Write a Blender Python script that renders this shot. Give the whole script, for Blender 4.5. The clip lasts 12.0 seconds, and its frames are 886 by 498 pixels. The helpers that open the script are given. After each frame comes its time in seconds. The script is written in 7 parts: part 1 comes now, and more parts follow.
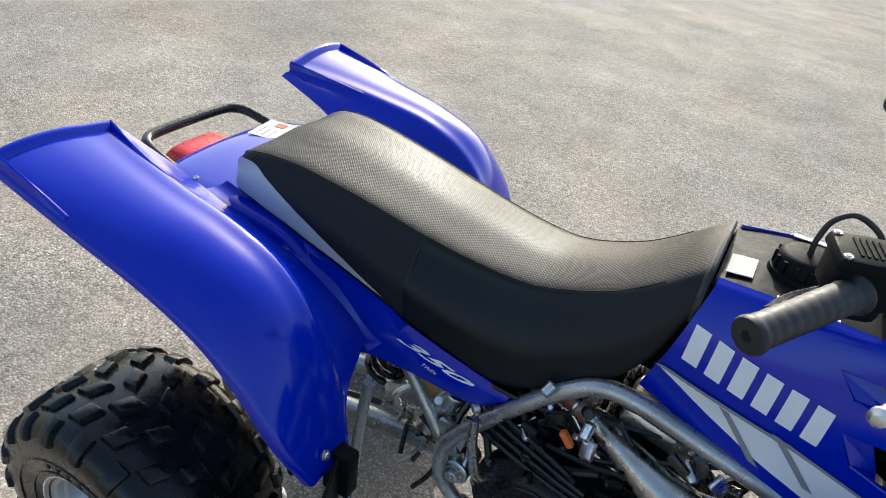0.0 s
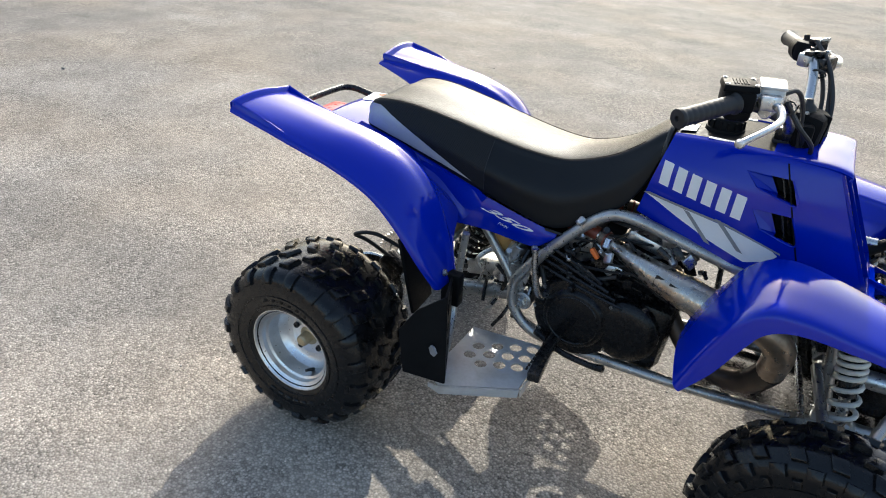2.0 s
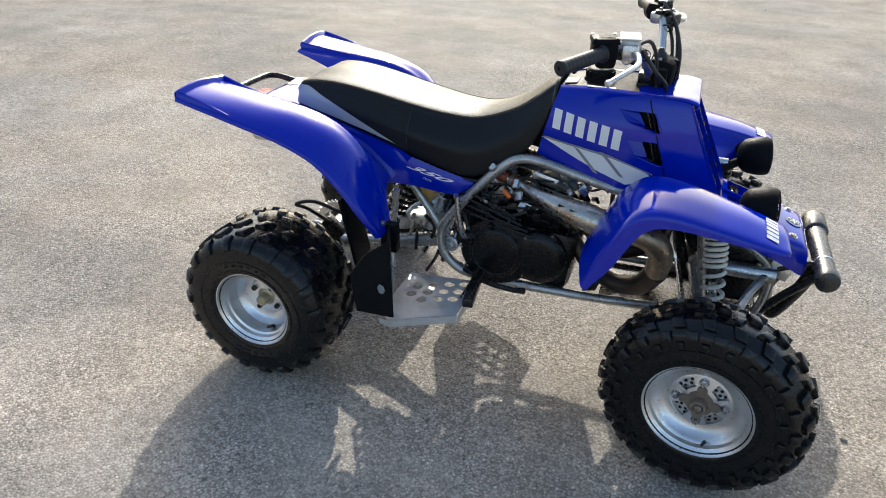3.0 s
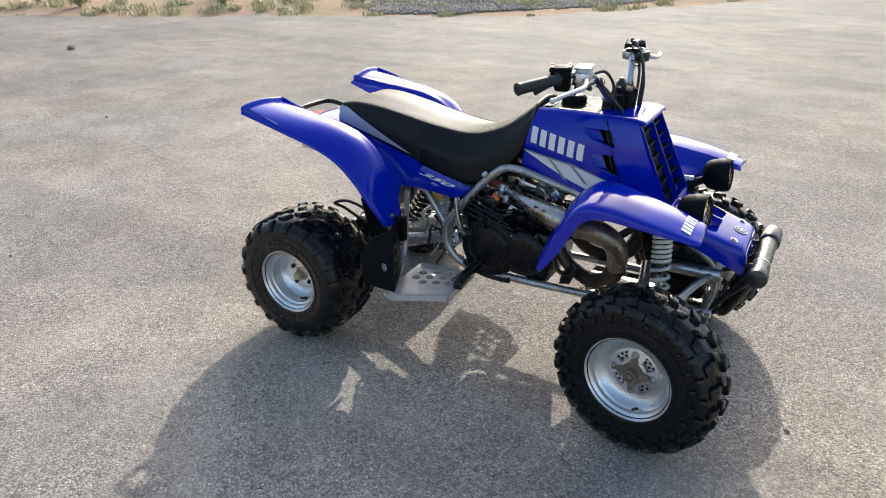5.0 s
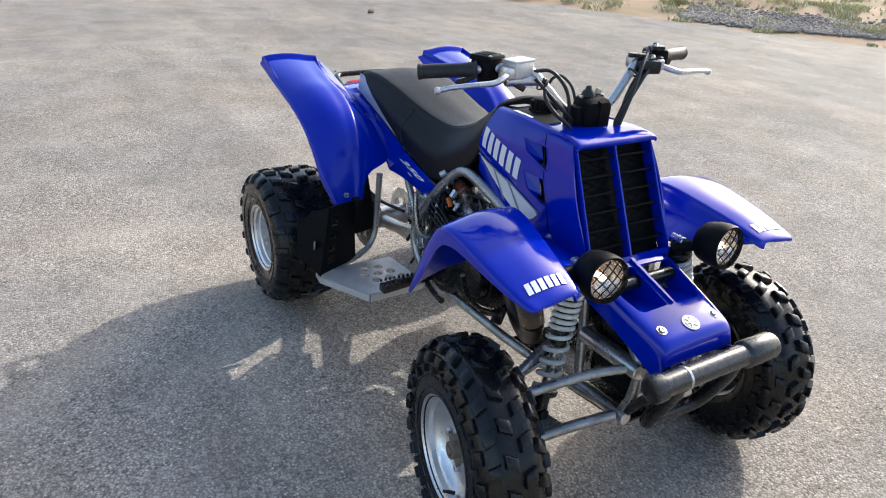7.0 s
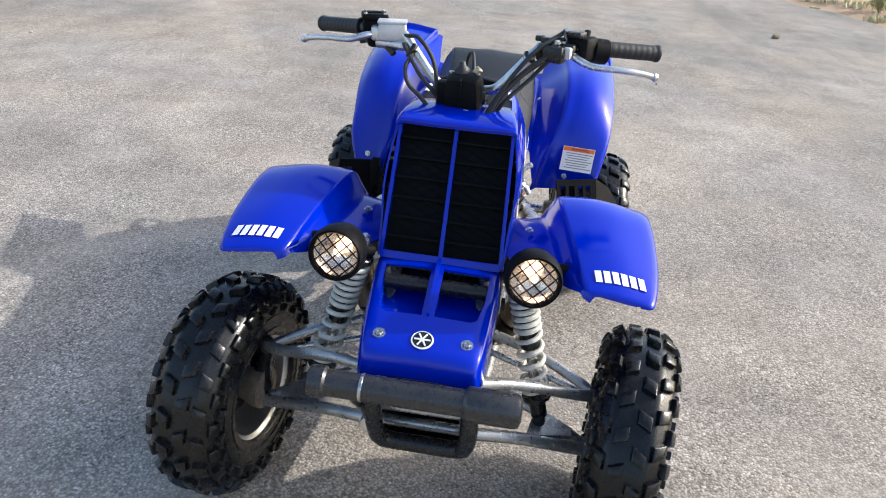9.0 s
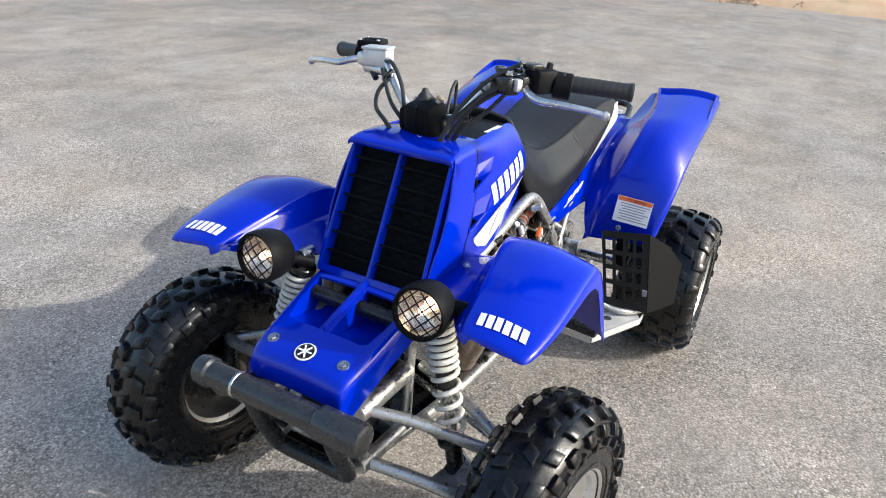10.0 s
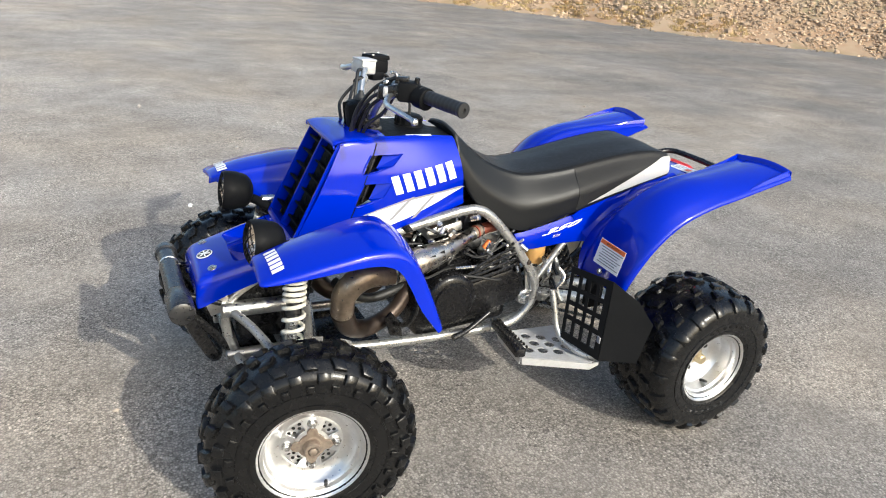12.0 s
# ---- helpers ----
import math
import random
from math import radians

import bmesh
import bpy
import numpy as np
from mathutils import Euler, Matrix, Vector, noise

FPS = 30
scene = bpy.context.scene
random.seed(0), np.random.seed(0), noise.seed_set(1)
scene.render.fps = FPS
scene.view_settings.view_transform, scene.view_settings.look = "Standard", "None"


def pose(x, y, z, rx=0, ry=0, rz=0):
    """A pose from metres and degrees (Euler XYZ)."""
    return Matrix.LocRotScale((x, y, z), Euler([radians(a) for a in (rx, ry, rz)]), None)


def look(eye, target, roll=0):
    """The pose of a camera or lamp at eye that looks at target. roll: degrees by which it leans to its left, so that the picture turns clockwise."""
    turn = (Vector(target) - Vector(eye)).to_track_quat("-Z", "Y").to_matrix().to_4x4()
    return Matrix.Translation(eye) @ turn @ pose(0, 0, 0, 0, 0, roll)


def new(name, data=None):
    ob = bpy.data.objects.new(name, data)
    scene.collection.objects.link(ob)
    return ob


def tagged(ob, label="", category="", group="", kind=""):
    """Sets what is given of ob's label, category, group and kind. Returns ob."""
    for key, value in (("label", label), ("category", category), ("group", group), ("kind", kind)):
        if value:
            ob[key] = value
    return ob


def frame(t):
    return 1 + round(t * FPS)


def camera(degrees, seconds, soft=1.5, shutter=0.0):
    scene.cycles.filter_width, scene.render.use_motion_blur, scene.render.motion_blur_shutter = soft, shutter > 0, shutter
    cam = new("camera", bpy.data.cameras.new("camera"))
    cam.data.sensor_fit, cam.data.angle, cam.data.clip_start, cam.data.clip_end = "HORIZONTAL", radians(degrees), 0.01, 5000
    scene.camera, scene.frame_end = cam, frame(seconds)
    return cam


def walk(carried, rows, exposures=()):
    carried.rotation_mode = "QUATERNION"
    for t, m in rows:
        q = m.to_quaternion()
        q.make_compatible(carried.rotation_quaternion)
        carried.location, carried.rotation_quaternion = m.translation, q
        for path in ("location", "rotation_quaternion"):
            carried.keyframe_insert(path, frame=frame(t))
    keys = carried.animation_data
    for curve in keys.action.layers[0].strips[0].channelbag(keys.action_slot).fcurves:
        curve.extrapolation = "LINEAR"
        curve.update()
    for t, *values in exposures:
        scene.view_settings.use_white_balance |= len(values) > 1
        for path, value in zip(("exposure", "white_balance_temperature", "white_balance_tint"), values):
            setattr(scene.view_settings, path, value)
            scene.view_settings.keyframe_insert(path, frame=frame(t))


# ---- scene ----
cam = camera(65.0, 12.0, soft=1.0)
PATH = [
    (0, (0.787, -0.947, 1.366), (0.05, 0.574, 0.297), 7.7),
    (0.5, (0.837, -1.163, 1.381), (0.02, 0.334, 0.336), 7.3),
    (1, (0.847, -1.407, 1.397), (-0.034, 0.114, 0.443), 4.4),
    (1.5, (0.938, -1.542, 1.377), (-0.005, -0.04, 0.452), 5.0),
    (2, (1.024, -1.66, 1.385), (0.211, -0.107, 0.422), 3.1),
    (2.5, (1.043, -1.818, 1.389), (0.435, -0.17, 0.432), 1.4),
    (2.7, (1.06, -1.874, 1.4), (0.486, -0.224, 0.426), 0.9),
    (4.3, (1.396, -2.308, 1.44), (0.667, -0.671, 0.553), -1.0),
    (4.5, (1.449, -2.32, 1.448), (0.691, -0.685, 0.582), -0.6),
    (5, (1.627, -2.235, 1.434), (0.727, -0.66, 0.592), -0.6),
    (5.5, (1.801, -2.063, 1.398), (0.679, -0.616, 0.594), -0.1),
    (6, (1.953, -1.809, 1.371), (0.661, -0.525, 0.546), 0.7),
    (6.5, (2.188, -1.544, 1.351), (0.815, -0.399, 0.454), 2.3),
    (7, (2.288, -1.22, 1.344), (0.768, -0.246, 0.483), 3.6),
    (7.2, (2.335, -1.088, 1.349), (0.76, -0.219, 0.474), 2.5),
    (8.8, (2.545, -0.015, 1.28), (0.743, -0.074, 0.416), 5.6),
    (9, (2.549, 0.126, 1.304), (0.77, -0.039, 0.406), 5.3),
    (9.5, (2.435, 0.421, 1.312), (0.671, -0.032, 0.486), 6.4),
    (10, (2.333, 0.747, 1.306), (0.721, -0.094, 0.473), 4.3),
    (10.5, (2.243, 1.054, 1.329), (0.823, -0.067, 0.477), 7.2),
    (11, (2.039, 1.287, 1.347), (0.83, -0.054, 0.486), 6.4),
    (11.5, (1.852, 1.62, 1.358), (0.831, 0.123, 0.511), 6.6),
    (12, (1.681, 1.801, 1.366), (0.813, 0.18, 0.58), 6.4),
]
walk(cam, [(t, look(eye, target, roll)) for t, eye, target, roll in PATH],
     [(0.0, 1.0, 6250, 4), (1.5, 1.0, 6280, 5), (4.5, 0.93, 6320, 6), (6.5, 1.04, 6200, 8), (9.0, 1.15, 6120, 8), (10.5, 1.05, 6150, 6), (12.0, 0.86, 6250, 5)])

# ---- light ----
SUN = Vector((-0.46, 1.66, 1.0)).normalized()          # towards the sun
world = bpy.data.worlds.new("sky")
scene.world = world
world.use_nodes = True
wn = world.node_tree
sky = wn.nodes.new("ShaderNodeTexSky")
sky.sky_type = "NISHITA"
sky.sun_disc = False
sky.sun_elevation = math.asin(SUN.z)
sky.sun_rotation = math.atan2(SUN.x, SUN.y)
sky.air_density, sky.dust_density, sky.ozone_density = 1.0, 3.5, 1.0
wn.links.new(sky.outputs[0], wn.nodes["Background"].inputs[0])
wn.nodes["Background"].inputs[1].default_value = 0.15
sun = new("sun", bpy.data.lights.new("sun", "SUN"))
sun.data.energy, sun.data.angle, sun.data.color = 2.2, radians(0.6), (1.0, 0.94, 0.85)
sun.matrix_world = look(SUN * 30, (0, 0, 0))


# ---- materials ----
def material(name, colour, rough=0.5, metal=0.0, other=None, amount=0.5, scale=6.0, fine=60.0, bump=0.0, bump_scale=None,
             rough_var=0.08, coat=0.0, dirt=None, dirt_amount=0.0, spec=0.5):
    """A surface with a base colour, a second colour in large patches, fine grain, uneven gloss and a little relief."""
    m = bpy.data.materials.new(name)
    m.use_nodes = True
    n, l = m.node_tree.nodes, m.node_tree.links
    b = n["Principled BSDF"]
    tc = n.new("ShaderNodeTexCoord")

    def noise_at(s, detail=4.0):
        t = n.new("ShaderNodeTexNoise")
        t.inputs["Scale"].default_value, t.inputs["Detail"].default_value = s, detail
        l.new(tc.outputs["Object"], t.inputs["Vector"])
        return t.outputs["Fac"]

    def mixed(fac, a, c):
        x = n.new("ShaderNodeMix")
        x.data_type = "RGBA"
        l.new(fac, x.inputs[0])
        for sock, v in ((x.inputs[6], a), (x.inputs[7], c)):
            if isinstance(v, tuple):
                sock.default_value = (*v, 1)
            else:
                l.new(v, sock)
        return x.outputs[2]

    def ranged(fac, lo, hi, a=0.0, z=1.0):
        r = n.new("ShaderNodeMapRange")
        r.inputs[1].default_value, r.inputs[2].default_value, r.inputs[3].default_value, r.inputs[4].default_value = lo, hi, a, z
        l.new(fac, r.inputs[0])
        return r.outputs[0]

    other = other or tuple(c * 0.75 for c in colour)
    big, small = noise_at(scale), noise_at(fine, 3.0)
    col = mixed(ranged(big, 0.35, 0.7, 0, amount), colour, other)
    col = mixed(ranged(small, 0.4, 0.7, 0, amount * 0.6), col, other)
    if dirt:
        col = mixed(ranged(noise_at(scale * 1.7, 6.0), 0.5, 0.68, 0, dirt_amount), col, dirt)
    l.new(col, b.inputs["Base Color"])
    l.new(ranged(small, 0.3, 0.7, max(0.02, rough - rough_var), min(1, rough + rough_var)), b.inputs["Roughness"])
    b.inputs["Metallic"].default_value = metal
    b.inputs["Specular IOR Level"].default_value = spec
    b.inputs["Coat Weight"].default_value = coat
    b.inputs["Coat Roughness"].default_value = 0.08
    if bump:
        bn = n.new("ShaderNodeBump")
        bn.inputs["Strength"].default_value, bn.inputs["Distance"].default_value = bump, 0.002
        l.new(noise_at(bump_scale or fine * 3), bn.inputs["Height"])
        l.new(bn.outputs[0], b.inputs["Normal"])
    return m


BLUE = material("blue_plastic", (0.0003, 0.0155, 0.39), 0.11, other=(0.0004, 0.013, 0.34), scale=4, fine=150, rough_var=0.03, bump=0.012, bump_scale=18, coat=0.0, spec=0.42)
BLACK = material("black_plastic", (0.0045, 0.0049, 0.0056), 0.5, spec=0.06, other=(0.011, 0.011, 0.0115), scale=9, fine=90, bump=0.15, bump_scale=500)
SATIN = material("black_painted_metal", (0.007, 0.007, 0.0078), 0.28, other=(0.018, 0.017, 0.016), scale=14, fine=120, bump=0.1, rough_var=0.1, spec=0.4)
RUBBER = material("tyre_rubber", (0.0048, 0.0049, 0.0054), 0.25, spec=0.36, other=(0.0075, 0.0075, 0.0075), amount=0.8, scale=7, fine=60, bump=0.16, bump_scale=260, dirt=(0.03, 0.028, 0.025), dirt_amount=0.04)
HOSE = material("rubber_hose", (0.01, 0.01, 0.01), 0.55, other=(0.025, 0.025, 0.025), scale=20, fine=200)
ALLOY = material("cast_aluminium", (0.72, 0.72, 0.71), 0.36, 1.0, other=(0.42, 0.41, 0.4), scale=12, fine=140, bump=0.12, rough_var=0.12, dirt=(0.2, 0.17, 0.13), dirt_amount=0.3)
RIMMETAL = material("rim_aluminium", (0.82, 0.82, 0.82), 0.36, 1.0, other=(0.55, 0.55, 0.55), amount=0.4, scale=6, fine=120, rough_var=0.1, dirt=(0.3, 0.27, 0.23), dirt_amount=0.25)
FRAME = material("silver_frame_paint", (0.47, 0.465, 0.45), 0.32, 0.75, other=(0.33, 0.32, 0.3), scale=10, fine=120, bump=0.08, dirt=(0.12, 0.1, 0.08), dirt_amount=0.4)
STEEL = material("bright_steel", (0.62, 0.62, 0.62), 0.28, 1.0, other=(0.3, 0.29, 0.28), scale=20, fine=200, rough_var=0.12)
CAST = material("dark_engine_cast", (0.005, 0.005, 0.0058), 0.26, 0.0, spec=0.26, other=(0.0095, 0.0095, 0.01), scale=16, fine=120, bump=0.1, bump_scale=300, dirt=(0.03, 0.027, 0.023), dirt_amount=0.05)
PIPE = material("polished_pipe", (0.5, 0.485, 0.455), 0.3, 1.0, other=(0.45, 0.38, 0.3), amount=0.7, scale=9, fine=60, rough_var=0.12, dirt=(0.25, 0.13, 0.06), dirt_amount=0.45)
HEADER = material("rust_brown_header", (0.03, 0.025, 0.022), 0.4, 0.55, other=(0.075, 0.052, 0.04), amount=0.9, scale=9, fine=70, rough_var=0.12, bump=0.15)
DULLPIPE = material("heat_stained_pipe", (0.36, 0.29, 0.225), 0.36, 0.8, other=(0.17, 0.125, 0.09), amount=0.8, scale=7, fine=60, rough_var=0.12, bump=0.1, dirt=(0.09, 0.05, 0.03), dirt_amount=0.5)
RUSTY = material("rusty_steel", (0.27, 0.225, 0.18), 0.55, 0.5, other=(0.16, 0.115, 0.085), amount=0.8, scale=40, fine=150, bump=0.3)
WHITE = material("white_decal", (0.78, 0.78, 0.77), 0.35, other=(0.66, 0.66, 0.66), amount=0.3, scale=20, fine=200)
GREYDECAL = material("grey_decal", (0.25, 0.25, 0.26), 0.6, other=(0.2, 0.2, 0.21), scale=20, fine=200)
ORANGE = material("orange_decal", (0.75, 0.16, 0.03), 0.4, scale=20, fine=200, amount=0.2)
SPRING = material("cream_spring_paint", (0.7, 0.68, 0.6), 0.38, other=(0.52, 0.49, 0.42), scale=30, fine=120, dirt=(0.2, 0.16, 0.11), dirt_amount=0.25)
SILVERVINYL = material("silver_vinyl", (0.5, 0.49, 0.465), 0.5, other=(0.42, 0.41, 0.39), scale=8, fine=200, bump=0.2, bump_scale=700)
RED = material("red_lens", (0.6, 0.012, 0.018), 0.32, other=(0.48, 0.01, 0.012), scale=20, fine=90, coat=0.1)
TAN = material("amber_tank_plastic", (0.5, 0.3, 0.1), 0.45, other=(0.35, 0.18, 0.06), scale=20, fine=90)
REFLECTOR = material("warm_lamp_reflector", (0.9, 0.84, 0.76), 0.16, 0.9, other=(0.8, 0.66, 0.5), scale=25, fine=60)
PLATE = material("pale_plate_aluminium", (0.62, 0.62, 0.615), 0.45, 0.5, other=(0.48, 0.47, 0.455), scale=9, fine=120, bump=0.08, dirt=(0.3, 0.27, 0.22), dirt_amount=0.3)
HUBCAP = material("tarnished_brass", (0.5, 0.42, 0.27), 0.4, 0.7, other=(0.34, 0.27, 0.17), scale=25, fine=120)
ORANGEHOSE = material("red_clamp_paint", (0.24, 0.055, 0.03), 0.4, scale=30, fine=100)


def vinyl(name, dots, upright=False):
    """Black seat cover; with dots it is finely perforated."""
    m = material(name, (0.0072, 0.0081, 0.009), 0.42, spec=0.3, other=(0.011, 0.0113, 0.012), scale=5, fine=200, bump=0.0)
    n, l = m.node_tree.nodes, m.node_tree.links
    b = n["Principled BSDF"]
    tc = n.new("ShaderNodeTexCoord")
    bn = n.new("ShaderNodeBump")
    v = n.new("ShaderNodeTexVoronoi")
    l.new(tc.outputs["Object"], v.inputs["Vector"])
    b.inputs["Specular IOR Level"].default_value = 0.13 if dots else 0.25
    if dots:
        v.voronoi_dimensions = "2D"
        v.inputs["Scale"].default_value, v.inputs["Randomness"].default_value = 300 if upright else 250, 0.0
        turned = n.new("ShaderNodeMapping")
        turned.inputs["Rotation"].default_value = (radians(90) if upright else 0, 0, radians(45))
        l.new(tc.outputs["Object"], turned.inputs[0])
        l.new(turned.outputs[0], v.inputs["Vector"])
        r = n.new("ShaderNodeMapRange")
        r.inputs[1].default_value, r.inputs[2].default_value = 0.12, 0.36
        l.new(v.outputs["Distance"], r.inputs[0])
        l.new(r.outputs[0], bn.inputs["Height"])
        bn.inputs["Strength"].default_value, bn.inputs["Distance"].default_value = 0.35, 0.001
        tone = n.new("ShaderNodeMix")
        tone.data_type = "RGBA"
        tone.inputs[6].default_value, tone.inputs[7].default_value = (0.004, 0.004, 0.0045, 1), (0.022, 0.022, 0.022, 1) if upright else (0.02, 0.02, 0.02, 1)
        l.new(r.outputs[0], tone.inputs[0])
        l.new(tone.outputs[2], b.inputs["Base Color"])
    else:
        v.inputs["Scale"].default_value = 450
        l.new(v.outputs["Distance"], bn.inputs["Height"])
        bn.inputs["Strength"].default_value, bn.inputs["Distance"].default_value = 0.15, 0.001
    l.new(bn.outputs[0], b.inputs["Normal"])
    return m


VINYL, DOTTED = vinyl("smooth_black_vinyl", False), vinyl("perforated_black_vinyl", True)
SIDEDOTTED = vinyl("perforated_side_vinyl", True, True)


def glass(name):
    m = bpy.data.materials.new(name)
    m.use_nodes = True
    b = m.node_tree.nodes["Principled BSDF"]
    b.inputs["Base Color"].default_value = (1, 0.97, 0.93, 1)
    b.inputs["Transmission Weight"].default_value, b.inputs["Roughness"].default_value, b.inputs["IOR"].default_value = 1.0, 0.03, 1.3
    return m


GLASS = glass("lamp_glass")
BULB = bpy.data.materials.new("lit_bulb")
BULB.use_nodes = True
bb = BULB.node_tree.nodes["Principled BSDF"]
bb.inputs["Base Color"].default_value = (1, 0.6, 0.25, 1)
bb.inputs["Emission Color"].default_value = (1, 0.66, 0.42, 1)
bb.inputs["Emission Strength"].default_value = 3.5


def asphalt():
    m = bpy.data.materials.new("worn_asphalt")
    m.use_nodes = True
    n, l = m.node_tree.nodes, m.node_tree.links
    b = n["Principled BSDF"]
    tc = n.new("ShaderNodeTexCoord")

    def tex(kind, scale, detail=None, out=0, stretch=None):
        t = n.new(kind)
        t.inputs["Scale"].default_value = scale
        if detail is not None:
            t.inputs["Detail"].default_value = detail
        if stretch:
            mp = n.new("ShaderNodeMapping")
            mp.inputs["Scale"].default_value, mp.inputs["Rotation"].default_value = stretch, (0, 0, radians(35))
            l.new(tc.outputs["Object"], mp.inputs[0])
            l.new(mp.outputs[0], t.inputs["Vector"])
        else:
            l.new(tc.outputs["Object"], t.inputs["Vector"])
        return t.outputs[out]

    def ramp(fac, lo, hi, a, z):
        r = n.new("ShaderNodeMapRange")
        for i, v in enumerate((lo, hi, a, z)):
            r.inputs[1 + i].default_value = v
        l.new(fac, r.inputs[0])
        return r.outputs[0]

    def times(a, c):
        x = n.new("ShaderNodeMath")
        x.operation = "MULTIPLY"
        l.new(a, x.inputs[0]), l.new(c, x.inputs[1])
        return x.outputs[0]

    stones = n.new("ShaderNodeTexVoronoi")
    stones.inputs["Scale"].default_value = 150
    l.new(tc.outputs["Object"], stones.inputs["Vector"])
    sep = n.new("ShaderNodeSeparateColor")
    l.new(stones.outputs["Color"], sep.inputs[0])
    v = ramp(sep.outputs[0], 0.0, 1.0, 0.63, 1.37)
    v = times(v, ramp(sep.outputs[1], 0.93, 0.95, 1.0, 1.45))
    v = times(v, ramp(sep.outputs[2], 0.05, 0.07, 0.55, 1.0))
    v = times(v, ramp(stones.outputs["Distance"], 0.35, 0.75, 1.0, 0.55))
    sealed = n.new("ShaderNodeMix")                  # grit shows where the binder has worn off
    l.new(ramp(tex("ShaderNodeTexNoise", 2.2, 6), 0.35, 0.6, 0.58, 1.0), sealed.inputs[0])
    sealed.inputs[2].default_value = 0.93
    l.new(v, sealed.inputs[3])
    v = sealed.outputs[0]
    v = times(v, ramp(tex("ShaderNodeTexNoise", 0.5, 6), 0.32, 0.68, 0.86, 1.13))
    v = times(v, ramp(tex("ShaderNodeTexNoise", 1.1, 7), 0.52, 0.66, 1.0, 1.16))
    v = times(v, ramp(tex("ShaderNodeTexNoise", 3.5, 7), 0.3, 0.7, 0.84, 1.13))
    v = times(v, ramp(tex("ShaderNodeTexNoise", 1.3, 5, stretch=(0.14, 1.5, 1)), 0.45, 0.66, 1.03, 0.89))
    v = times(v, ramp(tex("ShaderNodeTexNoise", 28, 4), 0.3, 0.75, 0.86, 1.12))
    xyz = n.new("ShaderNodeSeparateXYZ")              # on the -y side the paving is darker towards -x, lighter towards +x
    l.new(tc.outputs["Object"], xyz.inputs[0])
    bank_tone = n.new("ShaderNodeMix")
    l.new(ramp(xyz.outputs["Y"], -5.0, 1.5, 1.0, 0.0), bank_tone.inputs[0])
    bank_tone.inputs[2].default_value = 1.0
    l.new(ramp(xyz.outputs["X"], -6.0, 4.0, 0.7, 1.1), bank_tone.inputs[3])
    v = times(v, bank_tone.outputs[0])
    v = times(v, ramp(xyz.outputs["Y"], -2.6, 2.6, 1.13, 0.87))      # painted-in sun effect: lighter away from the sun (-y), darker towards it
    mix = n.new("ShaderNodeMix")
    mix.data_type, mix.blend_type = "RGBA", "MULTIPLY"
    mix.inputs[0].default_value = 1.0
    dust = n.new("ShaderNodeMix")
    dust.data_type = "RGBA"
    dust.inputs[6].default_value, dust.inputs[7].default_value = (0.322, 0.294, 0.262, 1), (0.385, 0.333, 0.274, 1)
    l.new(ramp(tex("ShaderNodeTexNoise", 0.8, 6), 0.42, 0.66, 0.0, 1.0), dust.inputs[0])
    l.new(dust.outputs[2], mix.inputs[6])
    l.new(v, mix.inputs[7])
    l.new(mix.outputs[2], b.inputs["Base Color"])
    b.inputs["Roughness"].default_value = 0.8
    b.inputs["Specular IOR Level"].default_value = 0.13
    b1 = n.new("ShaderNodeBump")
    b1.inputs["Strength"].default_value, b1.inputs["Distance"].default_value = 0.5, 0.003
    l.new(ramp(stones.outputs["Distance"], 0.1, 0.8, 1, 0), b1.inputs["Height"])
    b2 = n.new("ShaderNodeBump")
    b2.inputs["Strength"].default_value, b2.inputs["Distance"].default_value = 0.25, 0.008
    l.new(tex("ShaderNodeTexNoise", 9, 6), b2.inputs["Height"])
    l.new(b1.outputs[0], b2.inputs["Normal"])
    l.new(b2.outputs[0], b.inputs["Normal"])
    return m


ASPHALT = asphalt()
DIRT = material("dry_dirt", (0.33, 0.21, 0.125), 0.95, other=(0.42, 0.32, 0.215), amount=0.9, scale=0.6, fine=5, bump=1.0, bump_scale=9, dirt=(0.2, 0.19, 0.09), dirt_amount=0.6, spec=0.2)
STONE = material("tan_stone", (0.43, 0.32, 0.22), 0.9, other=(0.27, 0.2, 0.14), amount=0.9, scale=0.9, fine=14, bump=0.6, bump_scale=30, spec=0.2)


def each_its_own(m, dark, light):
    """Lets the value of every loose piece of a joined heap vary."""
    n, l = m.node_tree.nodes, m.node_tree.links
    b = n["Principled BSDF"]
    was = b.inputs["Base Color"].links[0].from_socket
    geo, r, hsv = n.new("ShaderNodeNewGeometry"), n.new("ShaderNodeMapRange"), n.new("ShaderNodeHueSaturation")
    r.inputs[3].default_value, r.inputs[4].default_value = dark, light
    l.new(geo.outputs["Random Per Island"], r.inputs[0])
    l.new(r.outputs[0], hsv.inputs["Value"])
    l.new(was, hsv.inputs["Color"])
    l.new(hsv.outputs[0], b.inputs["Base Color"])


each_its_own(STONE, 0.75, 1.45)
PEBBLE = material("pale_pebble", (0.42, 0.4, 0.36), 0.85, other=(0.22, 0.2, 0.18), amount=0.9, scale=2.5, fine=60)
BUMPER = material("gloss_black_tube", (0.016, 0.016, 0.017), 0.3, spec=0.65, other=(0.028, 0.028, 0.028), scale=12, fine=90, rough_var=0.08, coat=0.0)
GRAVEL = material("dark_gravel", (0.44, 0.38, 0.31), 0.9, other=(0.26, 0.225, 0.19), amount=0.9, scale=1.5, fine=20, spec=0.2)
LEAF = material("dusty_shrub_leaf", (0.16, 0.2, 0.075), 0.7, other=(0.3, 0.29, 0.13), amount=0.9, scale=2.5, fine=20)
TWIG = material("dry_twig", (0.3, 0.22, 0.14), 0.85, scale=6, fine=40)
